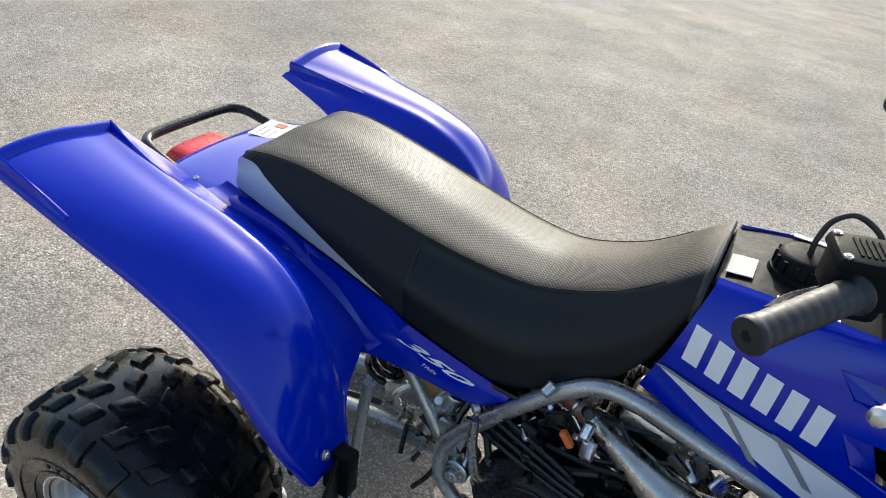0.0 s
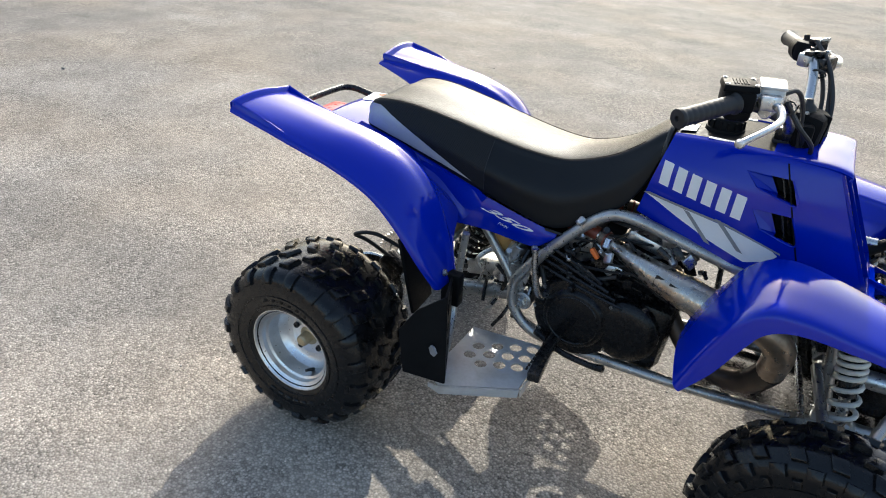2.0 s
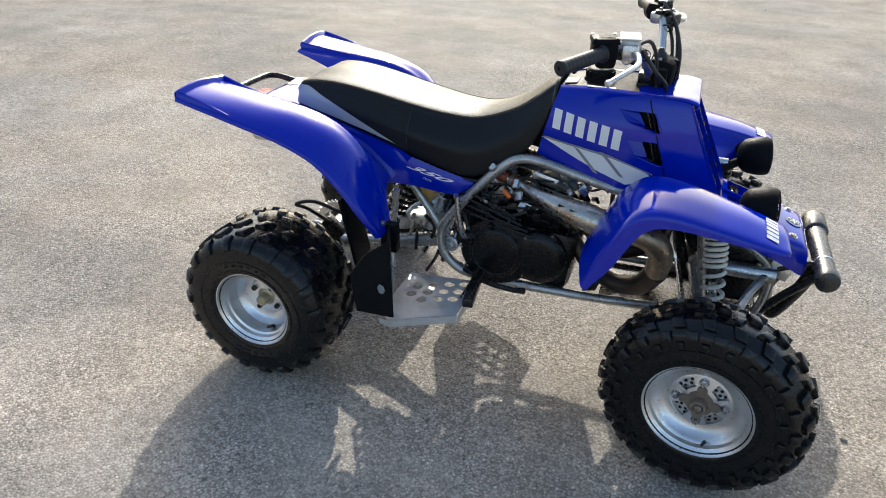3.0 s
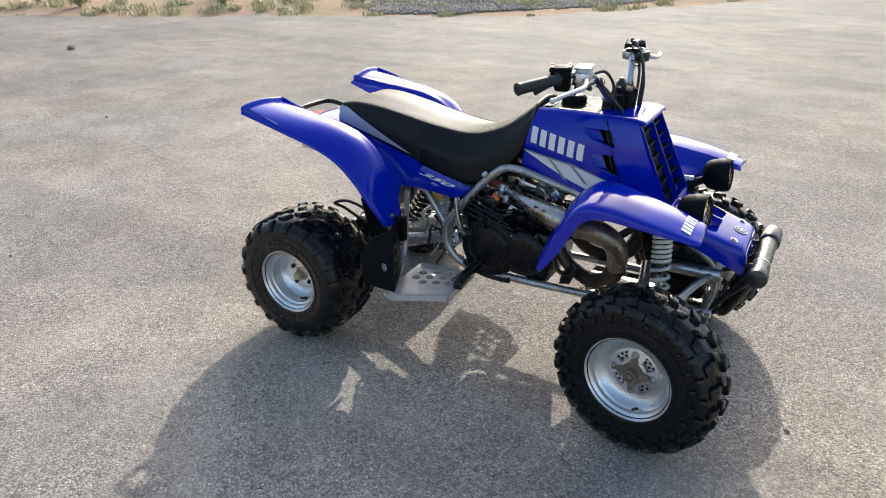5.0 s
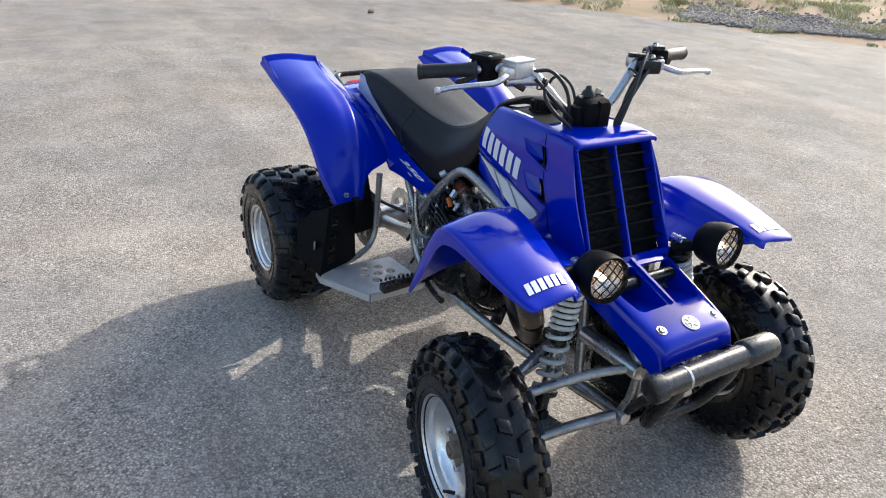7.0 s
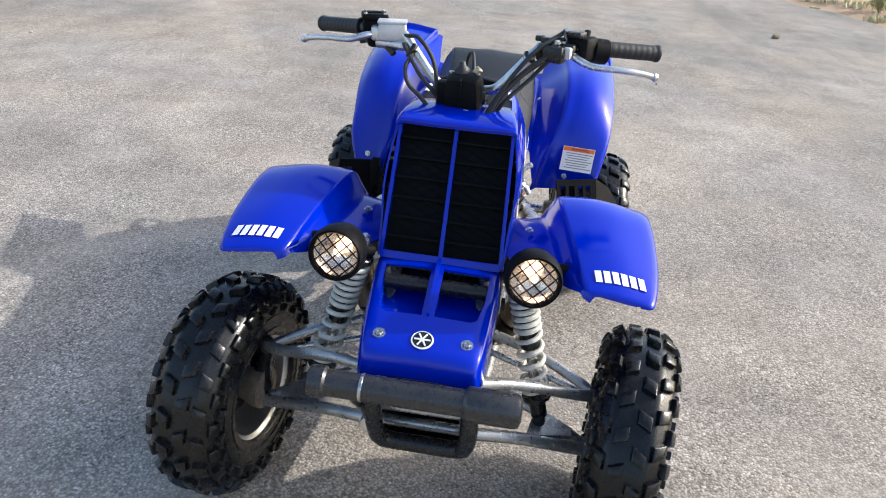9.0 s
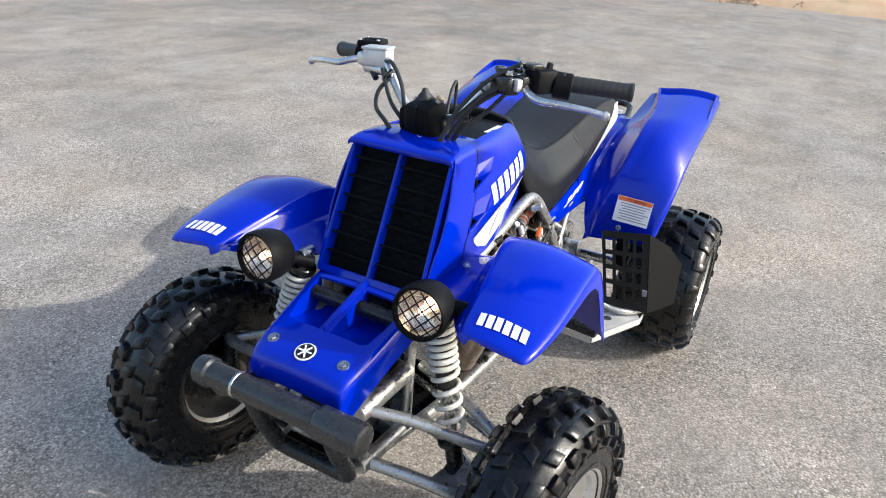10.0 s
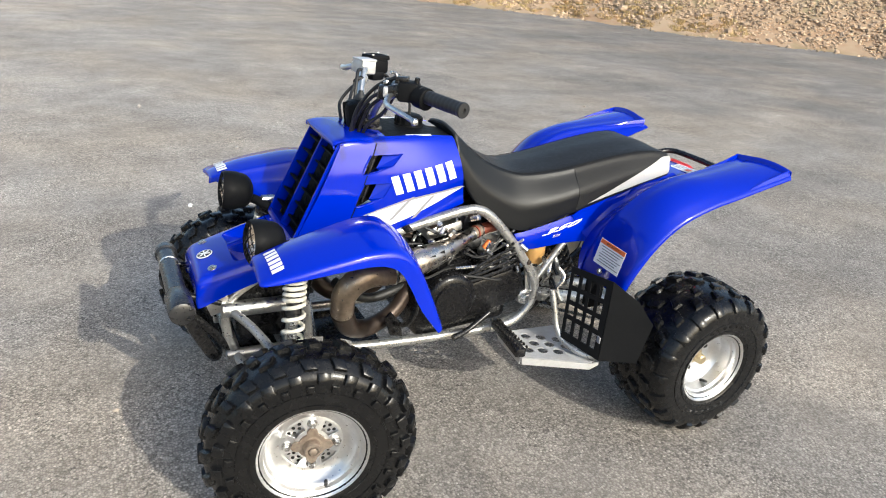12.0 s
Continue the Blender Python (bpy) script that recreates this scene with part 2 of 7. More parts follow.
STRAW = material("withered_grass", (0.42, 0.27, 0.13), 0.9, other=(0.5, 0.4, 0.2), amount=0.9, scale=0.8, fine=8)
GRASS = material("dry_grass", (0.62, 0.55, 0.34), 0.85, other=(0.47, 0.46, 0.25), amount=0.9, scale=0.35, fine=3)


# ---- mesh helpers ----
def part(name, bm, mat, parent=None, label="", sharp=38, mats=()):
    """One mesh object from a bmesh, under a thing or a part."""
    for f in bm.faces:
        f.smooth = True
    for e in bm.edges:
        if len(e.link_faces) == 2 and e.calc_face_angle(0) > radians(sharp):
            e.smooth = False
    me = bpy.data.meshes.new(name)
    bm.to_mesh(me)
    bm.free()
    for m in (mat, *mats):
        me.materials.append(m)
    ob = new(name, me)
    ob.parent = parent
    return tagged(ob, label)


def again(ob, parent, m=None):
    """The same mesh once more, as a part of another thing."""
    o = new(ob.name.split(".")[0], ob.data)
    o.parent = parent
    if m is not None:
        o.matrix_basis = m
    return tagged(o, ob.get("label", ""))


def spline(pts, n):
    """Points on a smooth curve through the given ones, n to each span."""
    p = np.array(pts, float)
    q = np.vstack([2 * p[0] - p[1], p, 2 * p[-1] - p[-2]])
    out = []
    for i in range(1, len(q) - 2):
        a, b, c, d = q[i - 1], q[i], q[i + 1], q[i + 2]
        for k in range(n):
            t = k / n
            out.append(0.5 * (2 * b + (c - a) * t + (2 * a - 5 * b + 4 * c - d) * t * t + (3 * b - a - 3 * c + d) * t ** 3))
    out.append(q[-2])
    return np.array(out)


def smooth_grid(rows, nu, nv):
    r = np.array([spline(row, nv) for row in rows])
    return np.array([spline(r[:, j], nu) for j in range(r.shape[1])]).transpose(1, 0, 2)


def add_grid(bm, g, closed=False):
    vs = [[bm.verts.new(p) for p in row] for row in g]
    w = len(vs[0])
    for a, b in zip(vs, vs[1:]):
        for j in range(w if closed else w - 1):
            bm.faces.new((a[j], a[(j + 1) % w], b[(j + 1) % w], b[j]))
    return vs


def shell(g, thick, out=(0, 0, 1)):
    """A curved sheet with thickness, which grows inward from the given points; out: roughly where its outer face looks."""
    g = np.array(g, float)
    du, dv = np.gradient(g, axis=0), np.gradient(g, axis=1)
    nrm = np.cross(du, dv)
    nrm /= np.maximum(np.linalg.norm(nrm, axis=2, keepdims=True), 1e-9)
    if (nrm.mean(axis=(0, 1)) * np.array(out)).sum() < 0:
        nrm = -nrm
    bm = bmesh.new()
    hi = add_grid(bm, g)
    lo = add_grid(bm, g - nrm * abs(thick))
    h, w = len(hi), len(hi[0])
    ring = [(0, j) for j in range(w)] + [(i, w - 1) for i in range(1, h)] + [(h - 1, j) for j in range(w - 2, -1, -1)] + [(i, 0) for i in range(h - 2, 0, -1)]
    for (i0, j0), (i1, j1) in zip(ring, ring[1:] + ring[:1]):
        bm.faces.new((hi[i0][j0], hi[i1][j1], lo[i1][j1], lo[i0][j0]))
    bmesh.ops.recalc_face_normals(bm, faces=bm.faces)
    return bm


def add_tube(bm, pts, radius, seg=10, n=6, cap=True):
    """A tube along a smooth curve; radius is one number or one for each point."""
    path = spline(pts, n) if n > 1 else np.array(pts, float)
    if isinstance(radius, (int, float)):
        rad = np.full(len(path), radius)
    else:
        rad = np.interp(np.linspace(0, len(pts) - 1, len(path)), range(len(pts)), radius)
    up = Vector((0.13, 0.31, 0.94))
    rings = []
    for i, p in enumerate(path):
        d = Vector(path[min(i + 1, len(path) - 1)] - path[max(i - 1, 0)]).normalized()
        a = d.cross(up)
        if a.length < 0.05:
            a = d.cross(Vector((1, 0, 0)))
        a.normalize()
        b = d.cross(a)
        up = a.cross(d) if a.cross(d).dot(up) > 0 else -a.cross(d)
        rings.append([bm.verts.new(Vector(p) + (a * math.cos(t) + b * math.sin(t)) * rad[i]) for t in (2 * math.pi * k / seg for k in range(seg))])
    for r, s in zip(rings, rings[1:]):
        for k in range(seg):
            bm.faces.new((r[k], r[(k + 1) % seg], s[(k + 1) % seg], s[k]))
    if cap:
        bm.faces.new(rings[0][::-1])
        bm.faces.new(rings[-1])
    return bm


def tube(pts, radius, seg=10, n=6):
    bm = add_tube(bmesh.new(), pts, radius, seg, n)
    bmesh.ops.recalc_face_normals(bm, faces=bm.faces)
    return bm


def add_box(bm, centre, size, turn=None, bevel=0.0, taper=1.0):
    """A box with softened edges; taper narrows its top."""
    made = bmesh.ops.create_cube(bm, size=1.0)["verts"]
    for v in made:
        k = taper if v.co.z > 0 else 1.0
        v.co = Vector((v.co.x * size[0] * k, v.co.y * size[1] * k, v.co.z * size[2]))
    if bevel:
        es = list({e for v in made for e in v.link_edges})
        r = bmesh.ops.bevel(bm, geom=es, offset=bevel, segments=2, profile=0.5, affect="EDGES")
        made = list({v for f in r["faces"] for v in f.verts} | {v for v in made if v.is_valid})
    m = Matrix.Translation(centre) @ (turn if turn else Matrix())
    for v in made:
        v.co = m @ v.co
    return made


def box(centre, size, turn=None, bevel=0.0, taper=1.0):
    bm = bmesh.new()
    add_box(bm, centre, size, turn, bevel, taper)
    return bm


def add_lathe(bm, profile, seg=48, axis=Matrix()):
    """Turns (radius, height) points round the local Y axis."""
    rings = []
    for r, h in profile:
        if r < 1e-5:
            rings.append([bm.verts.new(axis @ Vector((0, h, 0)))])
        else:
            rings.append([bm.verts.new(axis @ Vector((r * math.cos(2 * math.pi * k / seg), h, r * math.sin(2 * math.pi * k / seg)))) for k in range(seg)])
    for a, b in zip(rings, rings[1:]):
        for k in range(seg):
            j = (k + 1) % seg
            if len(a) == 1 and len(b) == 1:
                continue
            if len(a) == 1:
                bm.faces.new((a[0], b[j], b[k]))
            elif len(b) == 1:
                bm.faces.new((a[k], a[j], b[0]))
            else:
                bm.faces.new((a[k], a[j], b[j], b[k]))
    return bm


def lathe(profile, seg=48, axis=Matrix()):
    bm = add_lathe(bmesh.new(), profile, seg, axis)
    bmesh.ops.recalc_face_normals(bm, faces=bm.faces)
    return bm


def along(a, b):
    """The pose at a whose local Y points to b."""
    d = Vector(b) - Vector(a)
    return Matrix.Translation(a) @ d.to_track_quat("Y", "Z").to_matrix().to_4x4()


def rod(a, b, r, seg=14, soft=0.002):
    """A straight round bar with softened ends."""
    h = (Vector(b) - Vector(a)).length
    return lathe([(0, 0), (r - soft, 0), (r, soft), (r, h - soft), (r - soft, h), (0, h)], seg, along(a, b))


def bolt_mesh(at, way, r, h=0.006):
    """A hexagon bolt head on a washer."""
    ax = along(at, Vector(at) + Vector(way))
    bm = add_lathe(bmesh.new(), [(0, -0.002), (r * 1.45, -0.002), (r * 1.5, 0.0), (r * 1.45, 0.0018), (r, 0.0018)], 18, ax)
    add_lathe(bm, [(r, 0.0018), (r, h - 0.0015), (r * 0.85, h), (r * 0.4, h), (r * 0.35, h - 0.002), (0, h - 0.002)], 6, ax)
    bmesh.ops.recalc_face_normals(bm, faces=bm.faces)
    return bm


def carve(ob, cutter):
    """Takes the cutter's solid out of a part for good."""
    me = bpy.data.meshes.new("cutter")
    bmesh.ops.recalc_face_normals(cutter, faces=cutter.faces)
    cutter.to_mesh(me)
    cutter.free()
    c = new("cutter", me)
    mod = ob.modifiers.new("cut", "BOOLEAN")
    mod.operation, mod.object, mod.solver = "DIFFERENCE", c, "EXACT"
    dg = bpy.context.evaluated_depsgraph_get()
    dg.update()
    done = bpy.data.meshes.new_from_object(ob.evaluated_get(dg))
    ob.modifiers.clear()
    ob.data = done
    bpy.data.objects.remove(c)


def prism(points, a, b):
    """A flat outline given as 3D points, from offset a to offset b (both vectors)."""
    bm = bmesh.new()
    lo = [bm.verts.new(Vector(p) + Vector(a)) for p in points]
    hi = [bm.verts.new(Vector(p) + Vector(b)) for p in points]
    k = len(points)
    bm.faces.new(lo[::-1]), bm.faces.new(hi)
    for i in range(k):
        bm.faces.new((lo[i], lo[(i + 1) % k], hi[(i + 1) % k], hi[i]))
    bmesh.ops.recalc_face_normals(bm, faces=bm.faces)
    return bm


def drape(grid, outline, lift=0.0015, cut=0.012):
    """A thin sticker of the given (x, z) outline, laid on a curved side given as a dense grid of points; outline may be a list of such."""
    pts = grid.reshape(-1, 3)
    bm = bmesh.new()
    for ring in outline if isinstance(outline[0], list) else [outline]:
        bm.faces.new([bm.verts.new((x, 0, z)) for x, z in ring])
    bmesh.ops.triangulate(bm, faces=bm.faces[:])
    for _ in range(6):
        long = [e for e in bm.edges if e.calc_length() > cut]
        if not long:
            break
        bmesh.ops.subdivide_edges(bm, edges=long, cuts=1)
        bmesh.ops.triangulate(bm, faces=bm.faces[:])
    lay(bm, pts, lift)
    return bm


def lay(bm, pts, lift):
    side = 1 if pts[:, 1].mean() > 0 else -1
    for v in bm.verts:
        d = (pts[:, 0] - v.co.x) ** 2 + (pts[:, 2] - v.co.z) ** 2
        near = np.argsort(d)[:4]
        w = 1 / (d[near] + 1e-9)
        v.co.y = float((pts[near, 1] * w).sum() / w.sum()) + side * lift
    bmesh.ops.recalc_face_normals(bm, faces=bm.faces)
    for f in bm.faces:
        if f.normal.y * side < 0:
            f.normal_flip()


def text_mesh(body, size, shear=0.0, bold=0.0):
    """Letters of the built-in font as a flat mesh in the x, y plane."""
    cu = bpy.data.curves.new("lettering", "FONT")
    cu.body, cu.size, cu.shear, cu.align_x, cu.align_y = body, size, shear, "CENTER", "CENTER"
    cu.offset = bold
    ob = new("lettering", cu)
    dg = bpy.context.evaluated_depsgraph_get()
    dg.update()
    me = bpy.data.meshes.new_from_object(ob.evaluated_get(dg))
    bm = bmesh.new()
    bm.from_mesh(me)
    bpy.data.objects.remove(ob)
    return bm

# ---- ground ----
LOT = [(1.2, 15.5), (-1.2, 12.2), (-2.8, 9.2), (-3.9, 8.4), (-5.4, 7.5), (-7.6, 6.2), (-9.4, 4.7), (-11.8, 4.2), (-14.0, 3.0), (-14.7, 0.4), (-14.8, -2.2), (-14.4, -5.4),
       (-12.5, -8.1), (-10.2, -10.5), (-8.9, -13), (-6.3, -15.5), (-2, -19), (6, -24), (26, -20), (28, 4), (24, 22), (8, 24)]


def lot_distance(x, y):
    """How far a place lies outside the paved lot; negative inside."""
    best, inside = 1e9, False
    for (ax, ay), (bx, by) in zip(LOT, LOT[1:] + LOT[:1]):
        dx, dy = bx - ax, by - ay
        t = max(0, min(1, ((x - ax) * dx + (y - ay) * dy) / (dx * dx + dy * dy)))
        best = min(best, math.hypot(x - ax - t * dx, y - ay - t * dy))
        if (ay > y) != (by > y) and x < ax + (y - ay) * dx / dy:
            inside = not inside
    return -best if inside else best


def ground_height(x, y):
    d = lot_distance(x, y)
    if d <= 0:
        return -0.06
    stony = max(0, min(1, (1.5 - y) / 5)) * max(0, min(1, (8 - x) / 8))
    rise = stony * 3.5 * (1 - math.exp(-d / 5.5)) + (1 - stony) * 1.6 * (1 - math.exp(-d / 22))
    bumps = noise.noise((x * 0.35, y * 0.35, 3)) * 0.35 + noise.noise((x * 1.3, y * 1.3, 7)) * 0.12
    return -0.06 + min(1, d / 0.5) * 0.05 + rise + bumps * min(1, d / 3)


steps = [math.copysign(abs(t) ** 2.2 * 320, t) for t in np.linspace(-1, 1, 280)]
bm = bmesh.new()
HEIGHTS = [[ground_height(x, y) for y in steps] for x in steps]
vs = [[bm.verts.new((x, y, h)) for y, h in zip(steps, row)] for x, row in zip(steps, HEIGHTS)]
for a, b in zip(vs, vs[1:]):
    for j in range(len(a) - 1):
        bm.faces.new((a[j], b[j], b[j + 1], a[j + 1]))


def surface_height(x, y):
    """The dirt's height between the corners of its mesh."""
    i, j = int(np.searchsorted(steps, x)) - 1, int(np.searchsorted(steps, y)) - 1
    s, t = (x - steps[i]) / (steps[i + 1] - steps[i]), (y - steps[j]) / (steps[j + 1] - steps[j])
    low = HEIGHTS[i][j] * (1 - s) + HEIGHTS[i + 1][j] * s
    return low * (1 - t) + (HEIGHTS[i][j + 1] * (1 - s) + HEIGHTS[i + 1][j + 1] * s) * t


SLOPE = pose(0, 0, 0, 0, 1.146, 0)          # the lot falls gently towards the bike's front
tagged(part("ground", bm, DIRT), "dry tan dirt rising round the paved lot", "dirt", kind="structure").matrix_basis = SLOPE

bm = bmesh.new()
edge = []
for (ax, ay), (bx, by) in zip(LOT, LOT[1:] + LOT[:1]):
    for k in range(14):
        t = k / 14
        x, y = ax + (bx - ax) * t, ay + (by - ay) * t
        edge.append((x + noise.noise((x * 1.1, y * 1.1, 1)) * 0.45, y + noise.noise((x * 1.1, y * 1.1, 5)) * 0.45))
f = bm.faces.new([bm.verts.new((x, y, 0)) for x, y in edge])
if f.normal.z < 0:
    f.normal_flip()
r = bmesh.ops.extrude_face_region(bm, geom=[f])
for v in r["geom"]:
    if isinstance(v, bmesh.types.BMVert):
        v.co.z = -0.09
bmesh.ops.recalc_face_normals(bm, faces=bm.faces)
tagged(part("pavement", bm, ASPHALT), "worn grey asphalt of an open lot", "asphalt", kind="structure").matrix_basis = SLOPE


def add_rock(bm, at, size, rng):
    """A small broken stone."""
    made = bmesh.ops.create_icosphere(bm, subdivisions=1, radius=1.0)["verts"]
    turn = Euler((rng.uniform(0, 6), rng.uniform(0, 6), rng.uniform(0, 6))).to_matrix()
    sx, sy, sz = rng.uniform(0.7, 1.3), rng.uniform(0.6, 1.1), rng.uniform(0.45, 0.9)
    for v in made:
        c = turn @ (v.co * rng.uniform(0.75, 1.15))
        v.co = Vector((c.x * sx, c.y * sy, c.z * sz)) * size + Vector(at)


rng = random.Random(4)


def rock_batch(count, place, size, name, label, category, mat):
    for _ in range(count):
        b = bmesh.new()
        x, y, z = place()
        s = size()
        add_rock(b, (x, y, z + s * 0.25), s, rng)
        base = len(parts_v)
        parts_v.extend(v.co.copy() for v in b.verts)
        b.verts.index_update()
        parts_f.extend([base + v.index for v in f.verts] for f in b.faces)
        b.free()
    me = bpy.data.meshes.new(name)
    me.from_pydata(parts_v, [], parts_f)
    me.materials.append(mat)
    ob = tagged(new(name, me), label, category, kind="stuff")
    ob.matrix_basis = SLOPE
    return ob


def bank_place():
    while True:
        x, y = rng.uniform(-32, 2), rng.uniform(-34, 0)
        d = lot_distance(x, y)
        if 0.05 < d < 12 and rng.random() < 1.2 - d / 12:
            return x, y, surface_height(x, y)


def lot_place():
    return rng.gauss(-0.5, 4.5), rng.gauss(0, 4.5), 0.0


parts_v, parts_f = [], []


def rubble_place():
    while True:
        x, y = rng.uniform(-20, -4), rng.uniform(-20, -1)
        d = lot_distance(x, y)
        if -0.5 < d < 5 and (d > 0 or rng.random() < 0.1) and rng.random() < 1.1 - d / 6 and rng.random() < 0.35 + 1.2 * abs(noise.noise((x * 0.5, y * 0.5, 9))) + 0.1 * max(0, -5 - y):
            return x, y, max(0.0, surface_height(x, y))


rock_batch(22000, rubble_place, lambda: rng.uniform(0.014, 0.045) * (1.9 if rng.random() < 0.05 else 1), "rubble", "dense small tan rubble at the bank's foot", "rubble", STONE)
parts_v, parts_f = [], []
rock_batch(5000, bank_place, lambda: rng.uniform(0.025, 0.075) * (1.8 if rng.random() < 0.05 else 1), "stones", "tan broken stones on the dirt bank", "stones", STONE)
parts_v, parts_f = [], []
rock_batch(500, lot_place, lambda: rng.uniform(0.002, 0.006) * (1.9 if rng.random() < 0.06 else 1), "pebbles", "loose pale pebbles on the asphalt", "pebbles", PEBBLE)


def grass(count, spread, chance, sizes, mat, label, height=ground_height):
    gv, gf = [], []
    for _ in range(count):
        while True:
            x, y = rng.uniform(*spread[0]), rng.uniform(*spread[1])
            if rng.random() < chance(lot_distance(x, y), y):
                break
        z, big = height(x, y), rng.uniform(*sizes)
        for _ in range(46):
            a, lean, h = rng.uniform(0, 6.28), rng.uniform(0.3, 1.3), big * rng.uniform(0.5, 1.0)
            px, py = x + rng.gauss(0, big * 0.9), y + rng.gauss(0, big * 0.9)
            w = 0.01 + 0.03 * big
            ca, sa = math.cos(a), math.sin(a)
            k = len(gv)
            gv.extend([(px - sa * w, py + ca * w, z - 0.02), (px + sa * w, py - ca * w, z - 0.02),
                       (px + ca * lean * h * 0.5 + sa * w * 0.7, py + sa * lean * h * 0.5 - ca * w * 0.7, z + h * 0.6),
                       (px + ca * lean * h * 0.5 - sa * w * 0.7, py + sa * lean * h * 0.5 + ca * w * 0.7, z + h * 0.6),
                       (px + ca * lean * h, py + sa * lean * h, z + h)])
            gf.extend([(k, k + 1, k + 2, k + 3), (k + 3, k + 2, k + 4)])
    me = bpy.data.meshes.new("grass")
    me.from_pydata(gv, [], gf)
    me.materials.append(mat)
    tagged(new("grass", me), label, "grass", kind="stuff").matrix_basis = SLOPE


grass(1500, ((-30, 2), (-6, 30)), lambda d, y: 0 if not 0.1 < d < 10 else 0.9 if y > 2 else 0.12, (0.04, 0.13), GRASS, "dry yellow-green grass tufts at the asphalt's edge")
grass(520, ((-11.5, -2), (-19, -9.5)), lambda d, y: 0 if not 0.0 < d < 0.9 else 1 - d, (0.025, 0.065), STRAW, "withered brown grass along the stony bank's foot", surface_height)


def gravel_place():
    t, w = rng.random(), abs(rng.gauss(0.25, 0.55))
    x, y = -5.6 + 4.6 * t, 8.0 + 5.6 * t * t + 0.7 * t
    x, y = x - 0.45 * w, y + 0.8 * w + rng.uniform(-0.1, 0.1)
    return x, y, ground_height(x, y)


parts_v, parts_f = [], []
rock_batch(6500, gravel_place, lambda: rng.uniform(0.018, 0.05), "gravel", "dark loose gravel along the asphalt's edge", "gravel", GRAVEL)


def shrub(x, y, size, seed):
    """A low dusty shrub: thin stems and many small leaves in loose clumps."""
    rng = random.Random(seed)
    z = ground_height(x, y)
    base = new("shrub")
    base.matrix_basis = SLOPE @ pose(x, y, z - 0.02)
    tagged(base, "low dusty green shrub beside the asphalt", "shrub", group="shrubs at the lot's edge")
    stems, leaves, faces = bmesh.new(), [], []
    for _ in range(16):
        a, lean, h = rng.uniform(0, 6.28), rng.uniform(0.2, 0.9), size * rng.uniform(0.6, 1.0)
        tip = Vector((math.cos(a) * lean * h, math.sin(a) * lean * h, h))
        add_tube(stems, [(0.02 * math.cos(a), 0.02 * math.sin(a), 0), tuple(tip * 0.5 + Vector((0, 0, 0.06 * size))), tuple(tip)], [0.012 * size, 0.008 * size, 0.003 * size], 5, 3)
        for _ in range(60):
            c = tip * rng.uniform(0.35, 1.05) + Vector((rng.gauss(0, 0.11), rng.gauss(0, 0.11), rng.gauss(0, 0.08))) * size
            c.z = max(0.02, c.z)
            u = Vector((rng.gauss(0, 1), rng.gauss(0, 1), rng.gauss(0, 1))).normalized() * size * rng.uniform(0.025, 0.05)
            w = u.orthogonal().normalized() * u.length * 0.45
            k = len(leaves)
            leaves.extend([c - u, c + w, c + u, c - w])
            faces.append((k, k + 1, k + 2, k + 3))
    part("stems", stems, TWIG, base)
    me = bpy.data.meshes.new("foliage")
    me.from_pydata(leaves, [], faces)
    me.materials.append(LEAF)
    ob = new("foliage", me)
    ob.parent = base
    tagged(ob, "small dusty leaves", kind="stuff")


for k, (x, y, size) in enumerate(((-7.9, 6.9, 0.42), (-8.4, 7.3, 0.34), (-9.9, 5.6, 0.38), (-10.6, 5.3, 0.3), (-6.2, 8.6, 0.26), (-12.6, 4.6, 0.32), (-14.9, 2.4, 0.26))):
    shrub(x, y, size, 20 + k)

for x, y, size, mat, label in ((-6.51, 3.04, 0.055, TWIG, "flat brown clod on the asphalt"), (-3.44, 1.22, 0.016, PEBBLE, "small pale stone on the asphalt"), (1.70, -0.17, 0.009, GRAVEL, "small dark stone on the asphalt"),
                               (1.26, -1.88, 0.017, WHITE, "small white stone on the asphalt"), (1.35, -4.18, 0.02, PEBBLE, "pale stone on the asphalt"), (0.82, -2.94, 0.016, PEBBLE, "pale stone on the asphalt"), (-2.79, -3.87, 0.018, GRAVEL, "dark stone on the asphalt")):
    b = bmesh.new()
    add_rock(b, (0, 0, size * 0.4), size, rng)
    tagged(part("stone", b, mat), label, "stone", group="loose stones on the asphalt").matrix_basis = SLOPE @ pose(x, y, 0)

# ---- quad bike: bodywork ----
QUAD = tagged(new("quad_bike"), "blue and black sport quad bike with knobbly tyres on asphalt", "quad bike")


